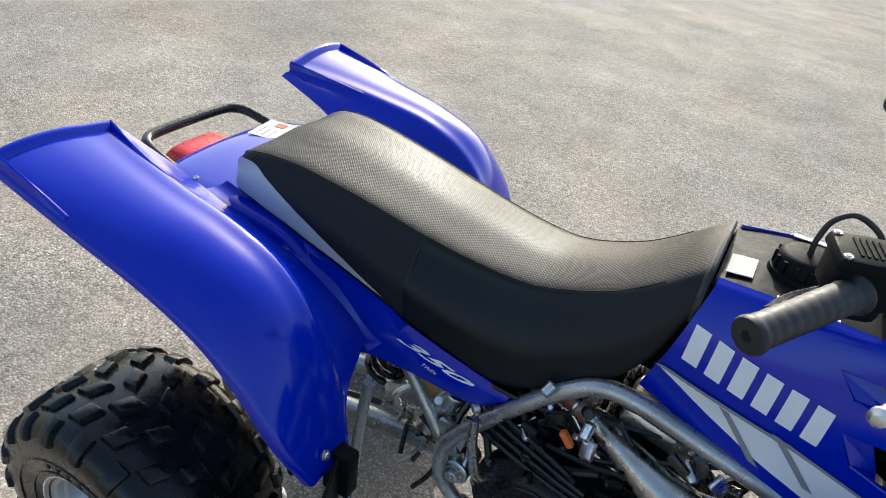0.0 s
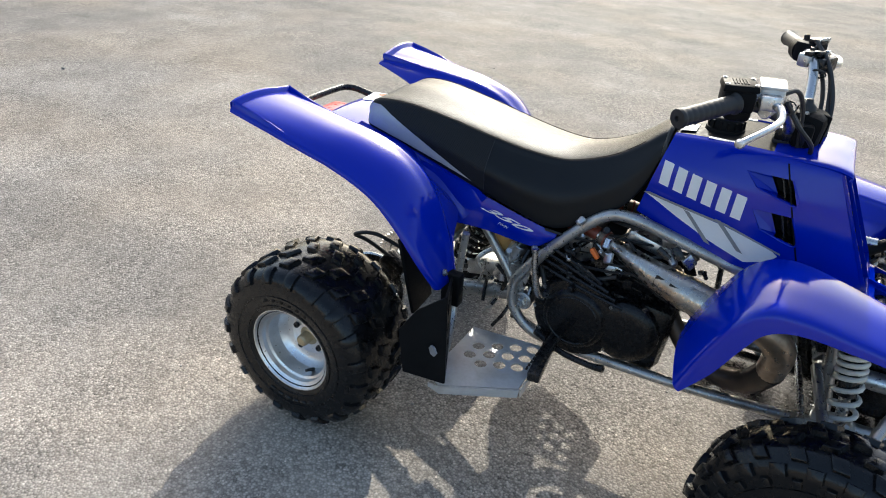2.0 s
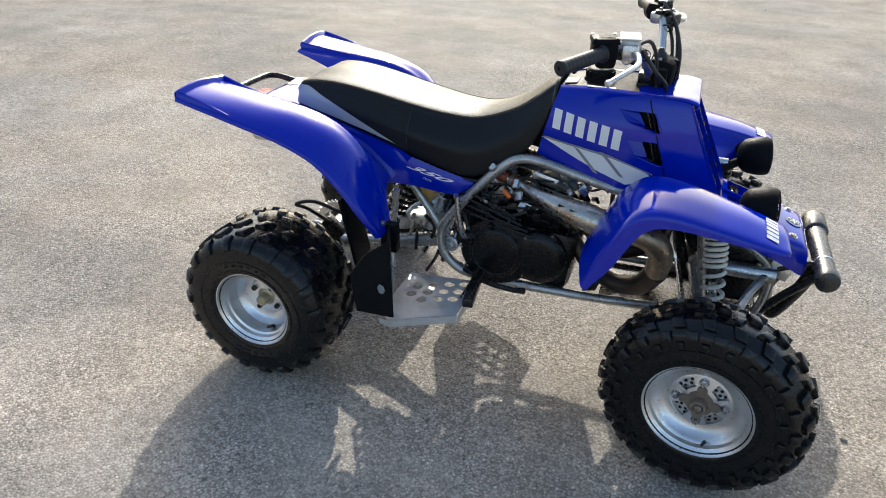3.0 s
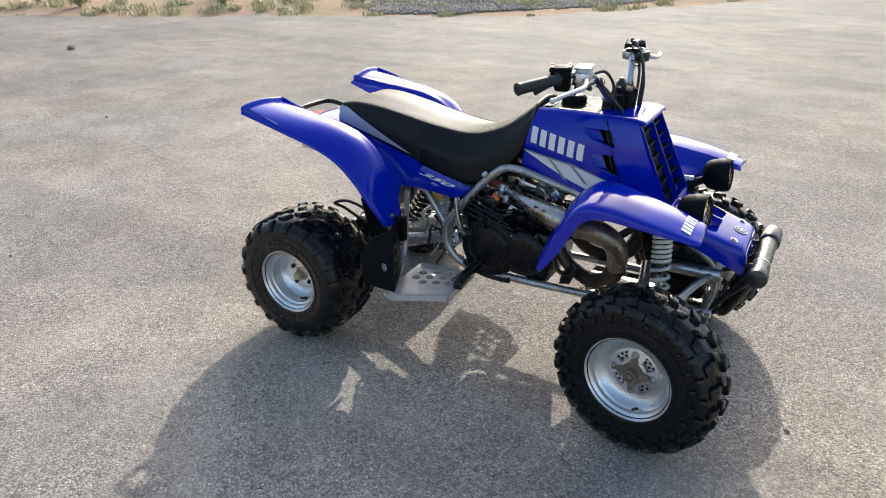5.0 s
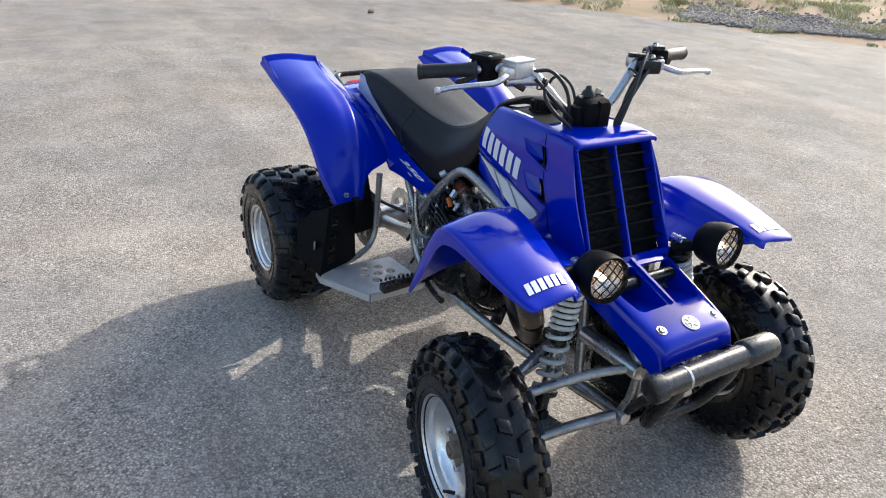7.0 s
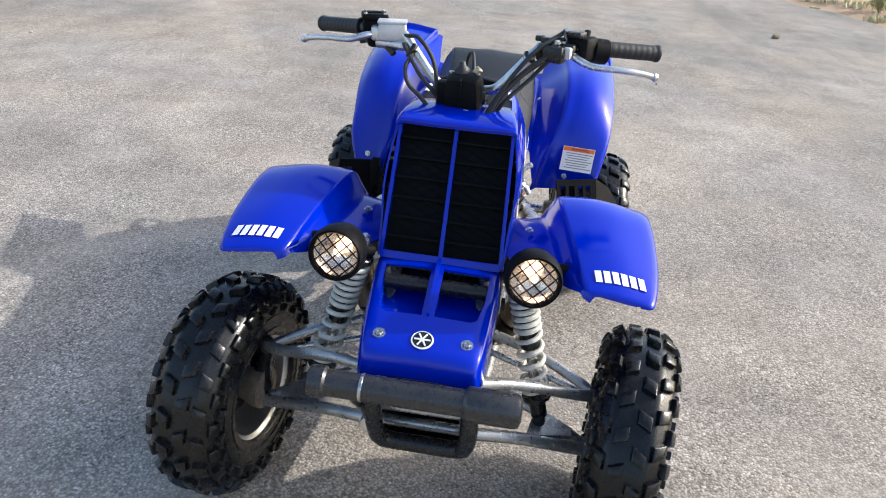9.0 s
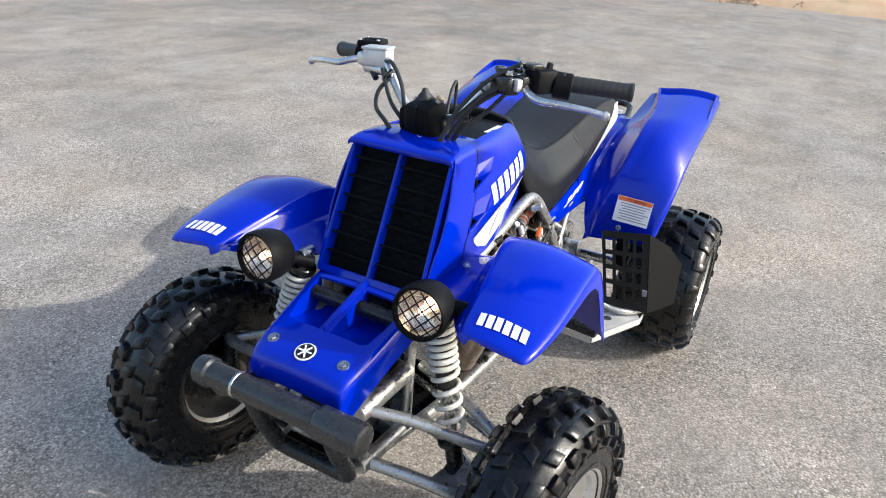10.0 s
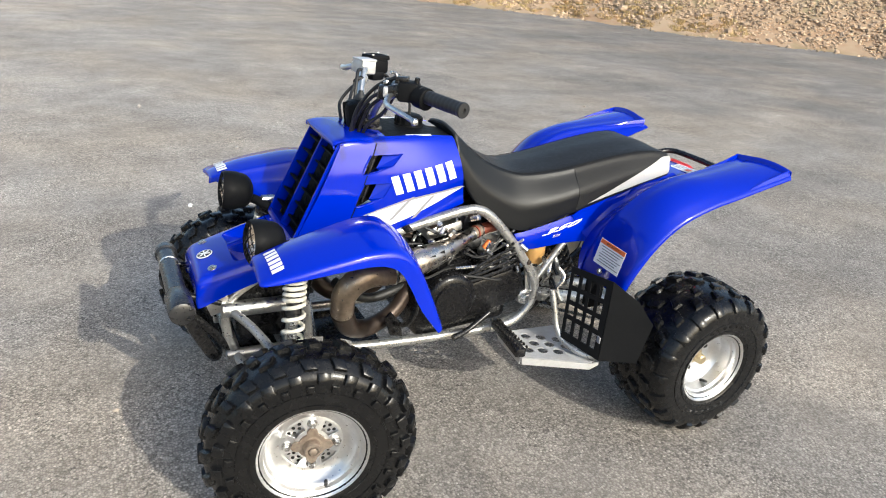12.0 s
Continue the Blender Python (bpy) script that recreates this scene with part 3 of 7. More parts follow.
def fender_rear(s, dz):
    """A swept rear mudguard: a flat top with a rolled outer rim, a raised lip at its tail and a drop in front. s: side; dz: lift of the tail."""
    outer = [(-0.232, 0.44, 0.82), (-0.13, 0.443, 0.798), (-0.03, 0.444, 0.774), (0.08, 0.443, 0.746), (0.18, 0.44, 0.702), (0.25, 0.435, 0.636), (0.288, 0.423, 0.56), (0.312, 0.405, 0.475)]
    inner = [(-0.218, 0.238, 0.83), (-0.112, 0.262, 0.82), (0.0, 0.276, 0.806), (0.11, 0.281, 0.79), (0.2, 0.282, 0.753), (0.268, 0.272, 0.69), (0.308, 0.242, 0.585), (0.318, 0.213, 0.455)]
    foot = [(-0.222, 0.208, 0.822), (-0.115, 0.198, 0.788), (-0.01, 0.185, 0.745), (0.10, 0.182, 0.715), (0.20, 0.178, 0.668), (0.275, 0.172, 0.60), (0.318, 0.185, 0.53), (0.328, 0.205, 0.452)]
    if s < 0:                                   # the right-hand leg is cut away on its inside
        inner[5:] = [(0.272, 0.292, 0.69), (0.322, 0.302, 0.585), (0.357, 0.325, 0.48)]
        foot[5:] = [(0.285, 0.18, 0.60), (0.326, 0.272, 0.565), (0.359, 0.317, 0.479)]
        outer[6:] = [(0.308, 0.43, 0.56), (0.348, 0.405, 0.487)]
    rows = []
    for i, (o, n_, f_) in enumerate(zip(outer, inner, foot)):
        o, n_, f_ = Vector(o), Vector(n_), Vector(f_)
        k = max(0, 1 - (o.x + 0.22) / 0.45) * dz
        o.z += k
        n_.z += k
        f_.z += k * 0.5
        across = o - n_
        nrm = Vector((0, 0, 1)) if i < 4 else Vector((0.3 + 0.16 * (i - 4), 0, 0.9 - 0.22 * (i - 4))).normalized()
        rim = 0.014
        crown = (0.012, 0.014, 0.018, 0.023, 0.025, 0.012, 0.002, 0.0)[i]
        row = [o, o + nrm * rim * 0.55 - across * 0.012, o + nrm * rim - across * 0.07]
        for t in (0.22, 0.45, 0.68, 0.86):
            row.append(o + nrm * rim * (1 - t) - across * t + nrm * (crown * math.sin(math.pi * t)))
        row += [n_ - across * 0.02 + nrm * 0.002, n_ - Vector((0, 0.018, 0.012)), (n_ + f_) / 2, f_]
        rows.append([(p.x, p.y * s, p.z) for p in row])
    g = smooth_grid(rows, 5, 3)
    ob = part("rear_fender", shell(g, 0.004, (0.1, 0, 1)), BLUE, QUAD, "glossy blue plastic rear mudguard with an upturned tail")
    low = [(-0.05, 0.191, 0.762), (0.03, 0.187, 0.738), (0.10, 0.186, 0.716), (0.20, 0.182, 0.67), (0.272, 0.18, 0.604), (0.30, 0.18, 0.57)]
    high = [(-0.04, 0.148, 0.765), (0.04, 0.150, 0.748), (0.12, 0.152, 0.726), (0.22, 0.155, 0.698), (0.31, 0.158, 0.668), (0.36, 0.164, 0.645)]
    fair = [[tuple(np.array(a) * (1 - t) + np.array(b) * t + np.array((0, -0.006 * math.sin(math.pi * t), -0.004 * math.sin(math.pi * t)))) for t in (0, 0.35, 0.7, 1)] for a, b in zip(low, high)]
    part("fairing", shell(smooth_grid([[(x, y * s, z) for x, y, z in r] for r in fair], 5, 4), 0.003, (0, s, 0.4)), BLUE, ob, "blue fairing between mudguard and saddle")
    return ob, g


def fender_lip(s, g):
    """The raised rim that runs across the tail of a rear mudguard and along its outer side."""
    def ridge(points, heights):
        cols = []
        for p, h in zip(points, heights):
            p = np.array(p)
            cols.append([p + np.array((-0.006, 0, -0.004)), p + np.array((-0.005, 0, h * 0.8)), p + np.array((0, 0, h)), p + np.array((0.006, 0, h * 0.75)), p + np.array((0.012, 0, -0.004))])
        return cols

    w = len(g[0])
    tail = [g[0][k] for k in range(5, w - 8, 2)]
    bm = shell(smooth_grid(ridge(tail, [0.012] * len(tail)), 2, 2), 0.002)
    for k, hs in ((6, (0.011, 0.010, 0.008, 0.005, 0.001)), (w - 10, (0.012, 0.008, 0.004, 0.001, 0.0))):
        line = [np.array(g[i][k]) for i in (0, 2, 4, 6, 8)]
        cols = [[p + np.array((0, -0.006 * s, -0.003)), p + np.array((0, -0.003 * s, h)), p + np.array((0, 0.002 * s, h)), p + np.array((0, 0.006 * s, -0.003))] for p, h in zip(line, hs)]
        add_grid(bm, smooth_grid(cols, 2, 2))
    bmesh.ops.recalc_face_normals(bm, faces=bm.faces)
    return bm


for s in (1, -1):
    fr, g = fender_rear(s, 0.006)
    part("tail_lip", fender_lip(s, g), BLUE, fr)
    part("bolt", bolt_mesh((0.326, 0.30, 0.512) if s > 0 else (0.353, -0.362, 0.517), (0.95, 0.1 * s, 0.25), 0.006), STEEL, fr)
    if s == 1:
        lab = Matrix.Translation((0.3235, 0.334, 0.574)) @ Euler((radians(90), 0, radians(90))).to_matrix().to_4x4() @ pose(0, 0, 0, -10, 0, 0)
        lab = lab @ pose(0, 0, 0.006, 0, 6, -3) @ Matrix.Scale(0.94, 4)
        st = part("warning_label", box(lab @ Vector((0, 0, 0)), (0.112, 0.084, 0.0012), lab.to_3x3().to_4x4()), WHITE, fr, "white warning sticker with an orange header")
        part("header", box(lab @ Vector((0, 0.034, 0.001)), (0.108, 0.014, 0.0012), lab.to_3x3().to_4x4()), ORANGE, st)
        t = text_mesh("WARNING", 0.013)
        t.transform(lab @ pose(0.004, 0.034, 0.002))
        part("lettering", t, SATIN, st)
        for k in range(7):
            part("print_line", box(lab @ Vector((0.0 if k % 3 else 0.004, 0.02 - k * 0.0085, 0.0008)), (0.094 - 0.012 * (k % 3), 0.0028, 0.0012), lab.to_3x3().to_4x4()), GREYDECAL, st)

# tail deck between the mudguards, with the lamp and the grab bar
rows = []
for x, h, z, d in ((-0.204, 0.14, 0.722, 0.035), (-0.196, 0.152, 0.742, 0.05), (-0.12, 0.185, 0.752, 0.05), (0.0, 0.19, 0.752, 0.06), (0.10, 0.185, 0.735, 0.06), (0.16, 0.18, 0.70, 0.05)):
    rows.append([(x, -h, z - d), (x, -h * 0.98, z - 0.012), (x, -h * 0.8, z), (x, 0, z + 0.006), (x, h * 0.8, z), (x, h * 0.98, z - 0.012), (x, h, z - d)])
deck = part("tail_deck", shell(smooth_grid(rows, 4, 4), 0.004), BLUE, QUAD)
for s in (1, -1):
    part("bolt", bolt_mesh((-0.105, 0.158 * s, 0.748), (0, 0.3 * s, 1), 0.006), STEEL, deck)
lab = part("caution_label", box((-0.145, 0.088, 0.7565), (0.062, 0.085, 0.0012), pose(0, 0, 0, 0, 0, 8)), WHITE, deck, "small white caution sticker")
for k in range(3):
    part("print_line", box((-0.16 + k * 0.015, 0.07, 0.7574), (0.002, 0.036, 0.001), pose(0, 0, 0, 0, 0, 8)), GREYDECAL, lab)
part("print_mark", box((-0.142, 0.112, 0.7574), (0.022, 0.02, 0.001), pose(0, 0, 0, 0, 0, 8)), ORANGE, lab)
bar = part("grab_bar", tube([(-0.12, -0.142, 0.722), (-0.18, -0.14, 0.735), (-0.25, -0.132, 0.752), (-0.278, -0.118, 0.757), (-0.289, -0.09, 0.759), (-0.291, 0, 0.76), (-0.289, 0.09, 0.759), (-0.278, 0.118, 0.757), (-0.25, 0.132, 0.752), (-0.18, 0.14, 0.735), (-0.12, 0.142, 0.722)], 0.0105), SATIN, QUAD, "black tubular grab bar")
rows = []
for x, h, lo, hi in ((-0.27, 0.05, 0.68, 0.705), (-0.266, 0.064, 0.668, 0.728), (-0.25, 0.07, 0.66, 0.742), (-0.20, 0.071, 0.66, 0.742)):
    rows.append([(x, -0.03 + h * math.copysign(abs(math.cos(a)) ** 0.45, math.cos(a)), (lo + hi) / 2 + (hi - lo) / 2 * math.copysign(abs(math.sin(a)) ** 0.45, math.sin(a))) for a in (2 * math.pi * k / 20 for k in range(20))])
bm = bmesh.new()
v = add_grid(bm, rows, closed=True)
bm.faces.new(v[0]), bm.faces.new(v[-1])
bmesh.ops.recalc_face_normals(bm, faces=bm.faces)
part("tail_lamp", bm, RED, QUAD, "red tail lamp lens")

# seat
SEAT = [  # x, lower edge (y, z), side (y, z), upper edge (y, z), crown z
    (-0.02, 0.142, 0.76, 0.142, 0.782, 0.122, 0.808, 0.813), (-0.006, 0.15, 0.757, 0.15, 0.797, 0.13, 0.827, 0.832), (0.04, 0.155, 0.748, 0.155, 0.80, 0.129, 0.835, 0.843), (0.11, 0.158, 0.73, 0.158, 0.785, 0.126, 0.834, 0.844),
    (0.22, 0.160, 0.698, 0.162, 0.76, 0.123, 0.818, 0.830), (0.33, 0.160, 0.662, 0.162, 0.73, 0.118, 0.795, 0.808), (0.43, 0.157, 0.632, 0.158, 0.705, 0.11, 0.777, 0.79),
    (0.52, 0.150, 0.606, 0.150, 0.69, 0.100, 0.769, 0.783), (0.58, 0.143, 0.618, 0.142, 0.70, 0.092, 0.779, 0.793), (0.65, 0.135, 0.665, 0.133, 0.735, 0.088, 0.806, 0.82),
    (0.70, 0.13, 0.705, 0.126, 0.775, 0.086, 0.84, 0.853), (0.738, 0.122, 0.765, 0.116, 0.825, 0.085, 0.872, 0.886), (0.764, 0.112, 0.835, 0.106, 0.866, 0.083, 0.89, 0.903)]
rows = []
for x, yb, zb, ym, zm, ye, ze, zt in SEAT:
    k = max(0.0, min(1.0, (0.66 - x) / 0.2)) * max(0.0, min(1.0, (x - 0.04) / 0.14))
    ye, zt, ze = ye - 0.007 * k, zt - 0.005 * k, ze - 0.003 * k
    half = [(x, yb - 0.012, zb - 0.004), (x, yb, zb), (x, (yb + ym) / 2 + 0.003, (zb + zm) / 2), (x, ym, zm), (x, ye + 0.014, ze - 0.018), (x, ye, ze), (x, ye * 0.5, zt - 0.004), (x, 0, zt)]
    rows.append(half + [(a, -b, c) for a, b, c in half[-2::-1]])
SEATGRID = smooth_grid(rows, 6, 4)
bm = bmesh.new()
v = add_grid(bm, SEATGRID)
bm.faces.new(v[0]), bm.faces.new(v[-1][::-1])
bmesh.ops.recalc_face_normals(bm, faces=bm.faces)
bm.faces.ensure_lookup_table()
across = len(SEATGRID[0]) - 1
for f in bm.faces:                              # the perforated cover: all of the top, and the sides behind the cross seam
    i, j = f.index // across, f.index % across
    if i < len(SEATGRID) - 1 and (20 <= j < across - 20 or (i < 31 and 5 <= j < across - 5)):
        f.material_index = 1 if 20 <= j < across - 20 else 2
seat = part("seat", bm, VINYL, QUAD, "black vinyl saddle with a finely perforated top", mats=(DOTTED, SIDEDOTTED))


def seat_side(s):
    g = SEATGRID[:, :17] if s > 0 else SEATGRID[:, -17:]
    wedge = drape(g, [(-0.016, 0.768), (0.02, 0.76), (0.11, 0.738), (0.22, 0.708), (0.312, 0.68), (0.16, 0.757), (0.02, 0.822), (-0.006, 0.824), (-0.016, 0.81)], 0.002)
    part("seat_side_panel", wedge, SILVERVINYL, seat, "silver vinyl wedge on the saddle's side")


for s in (1, -1):
    seat_side(s)
    line = [SEATGRID[i][20 if s > 0 else -21] + np.array((0, 0.001 * s, 0.001)) for i in range(2, 66, 4)]
    part("seam", tube([tuple(p) for p in line], 0.0008, 6, 3), BLACK, seat)
    cross = [SEATGRID[31][j if s > 0 else -1 - j] + np.array((0, 0.001 * s, 0.0005)) for j in (5, 8, 11, 14, 17, 20)]
    part("seam", tube([tuple(p) for p in cross], 0.0010, 6, 3), HOSE, seat)
nose_trim = [tuple(SEATGRID[-2][j] + np.array((0.004, 0, 0.002))) for j in range(4, 53, 4)]
part("seat_edge_trim", tube(nose_trim, 0.006, 8, 3), HOSE, seat)

# added box: blacks out the gap where bright ground showed through
part("seat_base", box((0.735, 0, 0.742), (0.10, 0.165, 0.10), pose(0, 0, 0, 0, 10, 0), 0.012), BLACK, seat, "black filler box closing the gap under the saddle's nose")

# side panels under the seat
def side_panel(s):
    top = [(0.16, 0.168, 0.705), (0.25, 0.160, 0.678), (0.34, 0.158, 0.65), (0.43, 0.155, 0.622), (0.51, 0.15, 0.60), (0.555, 0.147, 0.592)]
    low = [(0.28, 0.172, 0.555), (0.33, 0.168, 0.556), (0.385, 0.163, 0.552), (0.44, 0.158, 0.544), (0.50, 0.152, 0.54), (0.548, 0.148, 0.572)]
    rows = [[tuple(np.array(a) * (1 - t) + np.array(b) * t + np.array((0, 0.006 * math.sin(math.pi * t), 0))) for t in (0, 0.33, 0.66, 1)] for a, b in zip(top, low)]
    g = smooth_grid([[(x, y * s, z) for x, y, z in r] for r in rows], 6, 5)
    ob = part("side_panel", shell(g, 0.004, (0, s, 0)), BLUE, QUAD, "blue plastic side panel below the saddle")
    t = text_mesh("350", 0.05, 0.62, 0.0012)
    c = Vector((0.405, 0, 0.603))
    slope = math.atan2(-0.072, 0.26)
    m = Matrix.Translation(c) @ Matrix(((s * -1, 0, 0, 0), (0, 0, 1, 0), (0, 1, 0, 0), (0, 0, 0, 1)))
    t.transform(pose(0, 0, 0, 0, 0, math.degrees(slope) * -s) @ Matrix.Diagonal((1.72, 0.37, 1, 1)))
    t.transform(m)
    lay(t, g.reshape(-1, 3), 0.0015)
    part("lettering", t, WHITE, ob, "white 350 lettering")
    t = text_mesh("TWIN", 0.011, 0.5)
    t.transform(Matrix.Translation(c + Vector((0.005, 0, -0.022))) @ Matrix(((s * -1, 0, 0, 0), (0, 0, 1, 0), (0, 1, 0, 0), (0, 0, 0, 1))) @ pose(0, 0, 0, 0, 0, math.degrees(slope) * -s))
    lay(t, g.reshape(-1, 3), 0.0015)
    part("lettering", t, WHITE, ob)


for s in (1, -1):
    side_panel(s)

# fuel tank cover and cowl
COWL = [((0.776, 0.10, 0.885), (0.728, 0.116, 0.692)), ((0.87, 0.112, 0.892), (0.82, 0.134, 0.668)), ((0.95, 0.118, 0.892), (0.92, 0.149, 0.644)), ((1.03, 0.121, 0.891), (1.03, 0.152, 0.63)),
        ((1.085, 0.122, 0.89), (1.13, 0.147, 0.624)), ((1.112, 0.123, 0.886), (1.238, 0.136, 0.608))]


def cowl_grid(s):
    rows = []
    for (a, b), full in zip(COWL, (0.03, 0.026, 0.019, 0.014, 0.014, 0.014)):
        a, b = np.array(a), np.array(b)
        r = [a + (b - a) * t + np.array((0, full * math.sin(math.pi * min(1, t * 1.15)), 0)) for t in (0.03, 0.18, 0.35, 0.55, 0.75, 1.0)]
        rows.append([(a[0], a[1] - 0.012, a[2] + 0.003)] + [tuple(p) for p in r])
    return smooth_grid([[(x, y * s, z) for x, y, z in r] for r in rows], 7, 5)


def slanted_bars(g, s, base, end, height, count, name, parent, gap=0.2, lean=0.32):
    """A row of plain slanted white blocks where the maker's name is printed, along a line in x and z."""
    base, end = np.array(base), np.array(end)
    step = (end - base) / count
    d = step / np.linalg.norm(step)
    up = np.array((-d[1], d[0])) if d[0] > 0 else np.array((d[1], -d[0]))
    for k in range(count):
        a = base + step * k
        b = a + step * (1 - gap)
        le = d * lean * height
        w = b - a
        h = up * height + le

        def at(u, v):
            return tuple(a + w * u + h * v)

        part(name, drape(g, [at(0.06, 0), at(0.9, 0), at(0.9, 1), at(0.06, 1)], 0.0018, 0.014), WHITE, parent)


for s in (1, -1):
    g = cowl_grid(s)
    cowl = part("cowl_side", shell(g, 0.004, (0, s, 0)), BLUE, QUAD, "blue plastic tank cover with white blocks and grey stripes")
    pts = g.reshape(-1, 3)

    def skin(x, z, deep=0.0):
        """A point of the cowl's side, or a depth below it."""
        d = (pts[:, 0] - x) ** 2 + (pts[:, 2] - z) ** 2
        near = np.argsort(d)[:4]
        w = 1 / (d[near] + 1e-9)
        return Vector((x, float((pts[near, 1] * w).sum() / w.sum()) - s * deep, z))

    for z0, h, back in ((0.825, 0.05, 0.1), (0.744, 0.062, 0.088)):
        xf = 1.052 - (z0 - 0.78) * 0.24
        ft, fb = (xf - 0.007, z0 + h / 2), (xf + 0.013, z0 - h / 2)
        rt, rb = (xf - back, z0 + h / 2 + 0.002), (xf - back * 0.72, z0 - h / 2 + 0.022)
        o = [ft, fb, rb, rt]
        carve(cowl, prism([(x, 0, z) for x, z in o], (0, 0.10 * s, 0), (0, 0.20 * s, 0)))
        gap = 0.05 / back
        mt_, mb_ = (ft[0] + (rt[0] - ft[0]) * gap, ft[1] + (rt[1] - ft[1]) * gap), (fb[0] + (rb[0] - fb[0]) * gap, fb[1] + (rb[1] - fb[1]) * gap)
        tray = bmesh.new()                       # the ramp that leads into the opening
        tv = [tray.verts.new(p) for p in (skin(*rt, 0.0025), skin(*rb, 0.0025), skin(*mb_, 0.021), skin(*mt_, 0.021), skin(*mt_, 0.001), skin(*mb_, 0.001))]
        for q in ((0, 1, 2, 3), (0, 3, 4), (1, 5, 2)):
            tray.faces.new([tv[i] for i in q])
        bmesh.ops.recalc_face_normals(tray, faces=tray.faces)
        bmesh.ops.solidify(tray, geom=tray.faces[:], thickness=0.0015)
        part("vent_scoop", tray, BLUE, cowl, "blue scoop behind the vent", 20)
        well = bmesh.new()                       # the dark opening
        ring = [ft, fb, mb_, mt_]
        up_v, low_v = [well.verts.new(skin(*p, 0.003 if i < 2 else 0.0215)) for i, p in enumerate(ring)], [well.verts.new(skin(*p, 0.046)) for p in ring]
        well.faces.new(low_v)
        for i in range(4):
            well.faces.new((up_v[i], up_v[(i + 1) % 4], low_v[(i + 1) % 4], low_v[i]))
        bmesh.ops.recalc_face_normals(well, faces=well.faces)
        part("vent", well, BLACK, cowl, "black vent opening", 20)
        for k in range(2):
            u0 = Vector((-0.012 - 0.011 * k, 0, 0))
            part("vent_slat", rod(skin(*ft, 0.026 - 0.004 * k) + u0, skin(*fb, 0.026 - 0.004 * k) + u0, 0.0026, 8), (SATIN, BUMPER)[k], cowl)
        part("vent_rim", tube([tuple(skin(*ft, -0.0005)), tuple(skin(*fb, -0.0005)), tuple(skin(*rb, 0.0005))], 0.0022, 6, 4), BLUE, cowl)
    part("seam", drape(g, [(1.012, 0.888), (1.0155, 0.888), (1.1035, 0.634), (1.1, 0.634)], 0.0006), BLACK, cowl, "thin seam between tank cover and grille shroud")
    part("bolt", bolt_mesh((1.078, 0.139 * s, 0.773), (0.2, s, 0), 0.006), STEEL, cowl)
    # white blocks for the maker's name, then the grey and white slashes
    if s > 0:
        slanted_bars(g, s, (0.962, 0.742), (0.765, 0.782), 0.053, 6, "name_block", cowl, lean=-0.15)
    else:
        slanted_bars(g, s, (0.768, 0.782), (0.965, 0.742), 0.053, 6, "name_block", cowl, lean=-0.15)
    part("stripe", drape(g, [(0.745, 0.747), (0.80, 0.741), (0.93, 0.722), (1.03, 0.694), (1.048, 0.682), (1.03, 0.664), (0.985, 0.650), (0.90, 0.679), (0.82, 0.712)], 0.0018), WHITE, cowl, "white slash decal")
    for x in (0.865, 0.935):
        part("stripe", drape(g, [(x - 0.03, 0.735), (x - 0.016, 0.732), (x + 0.045, 0.668), (x + 0.03, 0.672)], 0.003), GREYDECAL, cowl, "grey slash decal")
    part("stripe", drape(g, [(0.738, 0.748), (0.752, 0.753), (0.93, 0.729), (1.052, 0.690), (1.052, 0.686), (0.93, 0.7235)], 0.0026), GREYDECAL, cowl)

# top of the tank: black panel, filler cap, blue cowl top
def deck_rows(stations):
    return [[(x, -y, z - 0.004), (x, -y * 0.9, z + 0.002), (x, -y * 0.4, z + c), (x, 0, z + c * 1.2), (x, y * 0.4, z + c), (x, y * 0.9, z + 0.002), (x, y, z - 0.004)] for x, y, z, c in stations]


part("tank_top", shell(smooth_grid(deck_rows([(0.772, 0.094, 0.880, 0.004), (0.83, 0.102, 0.887, 0.005), (0.90, 0.11, 0.891, 0.005), (0.985, 0.116, 0.888, 0.004)]), 4, 4), 0.004), BLACK, QUAD, "black plastic panel round the filler cap")
top = part("cowl_top", shell(smooth_grid(deck_rows([(0.982, 0.118, 0.889, 0.005), (1.02, 0.12, 0.892, 0.006), (1.07, 0.124, 0.893, 0.005), (1.105, 0.126, 0.891, 0.003), (1.128, 0.1285, 0.886, 0.002), (1.137, 0.129, 0.881, 0.001), (1.136, 0.1285, 0.872, 0.001)]), 5, 4), 0.005), BLUE, QUAD, "blue cowl top above the radiator grille")
for s in (1, -1):
    part("tank_label", box((0.885, 0.098 * s, 0.8945), (0.075, 0.01, 0.0015)), WHITE, QUAD, "narrow white sticker")
part("caution_label", box((0.797, -0.04, 0.8905), (0.034, 0.055, 0.0012), pose(0, 0, 0, 0, -6, 0)), GREYDECAL, QUAD, "grey printed sticker in front of the saddle")
cap = part("filler_cap", lathe([(0, 0.036), (0.026, 0.036), (0.033, 0.034), (0.037, 0.029), (0.038, 0.012), (0.042, 0.01), (0.044, 0), (0.03, -0.004)], 24, Matrix.Translation((0.868, -0.014, 0.89)) @ pose(0, 0, 0, 90, 0, 0)), BLACK, QUAD, "black ribbed filler cap")
for k in range(14):
    a = 2 * math.pi * k / 14
    part("cap_rib", box((0.868 + 0.0385 * math.cos(a), -0.014 + 0.0385 * math.sin(a), 0.91), (0.004, 0.005, 0.018), pose(0, 0, 0, 0, 0, math.degrees(a))), BLACK, cap)
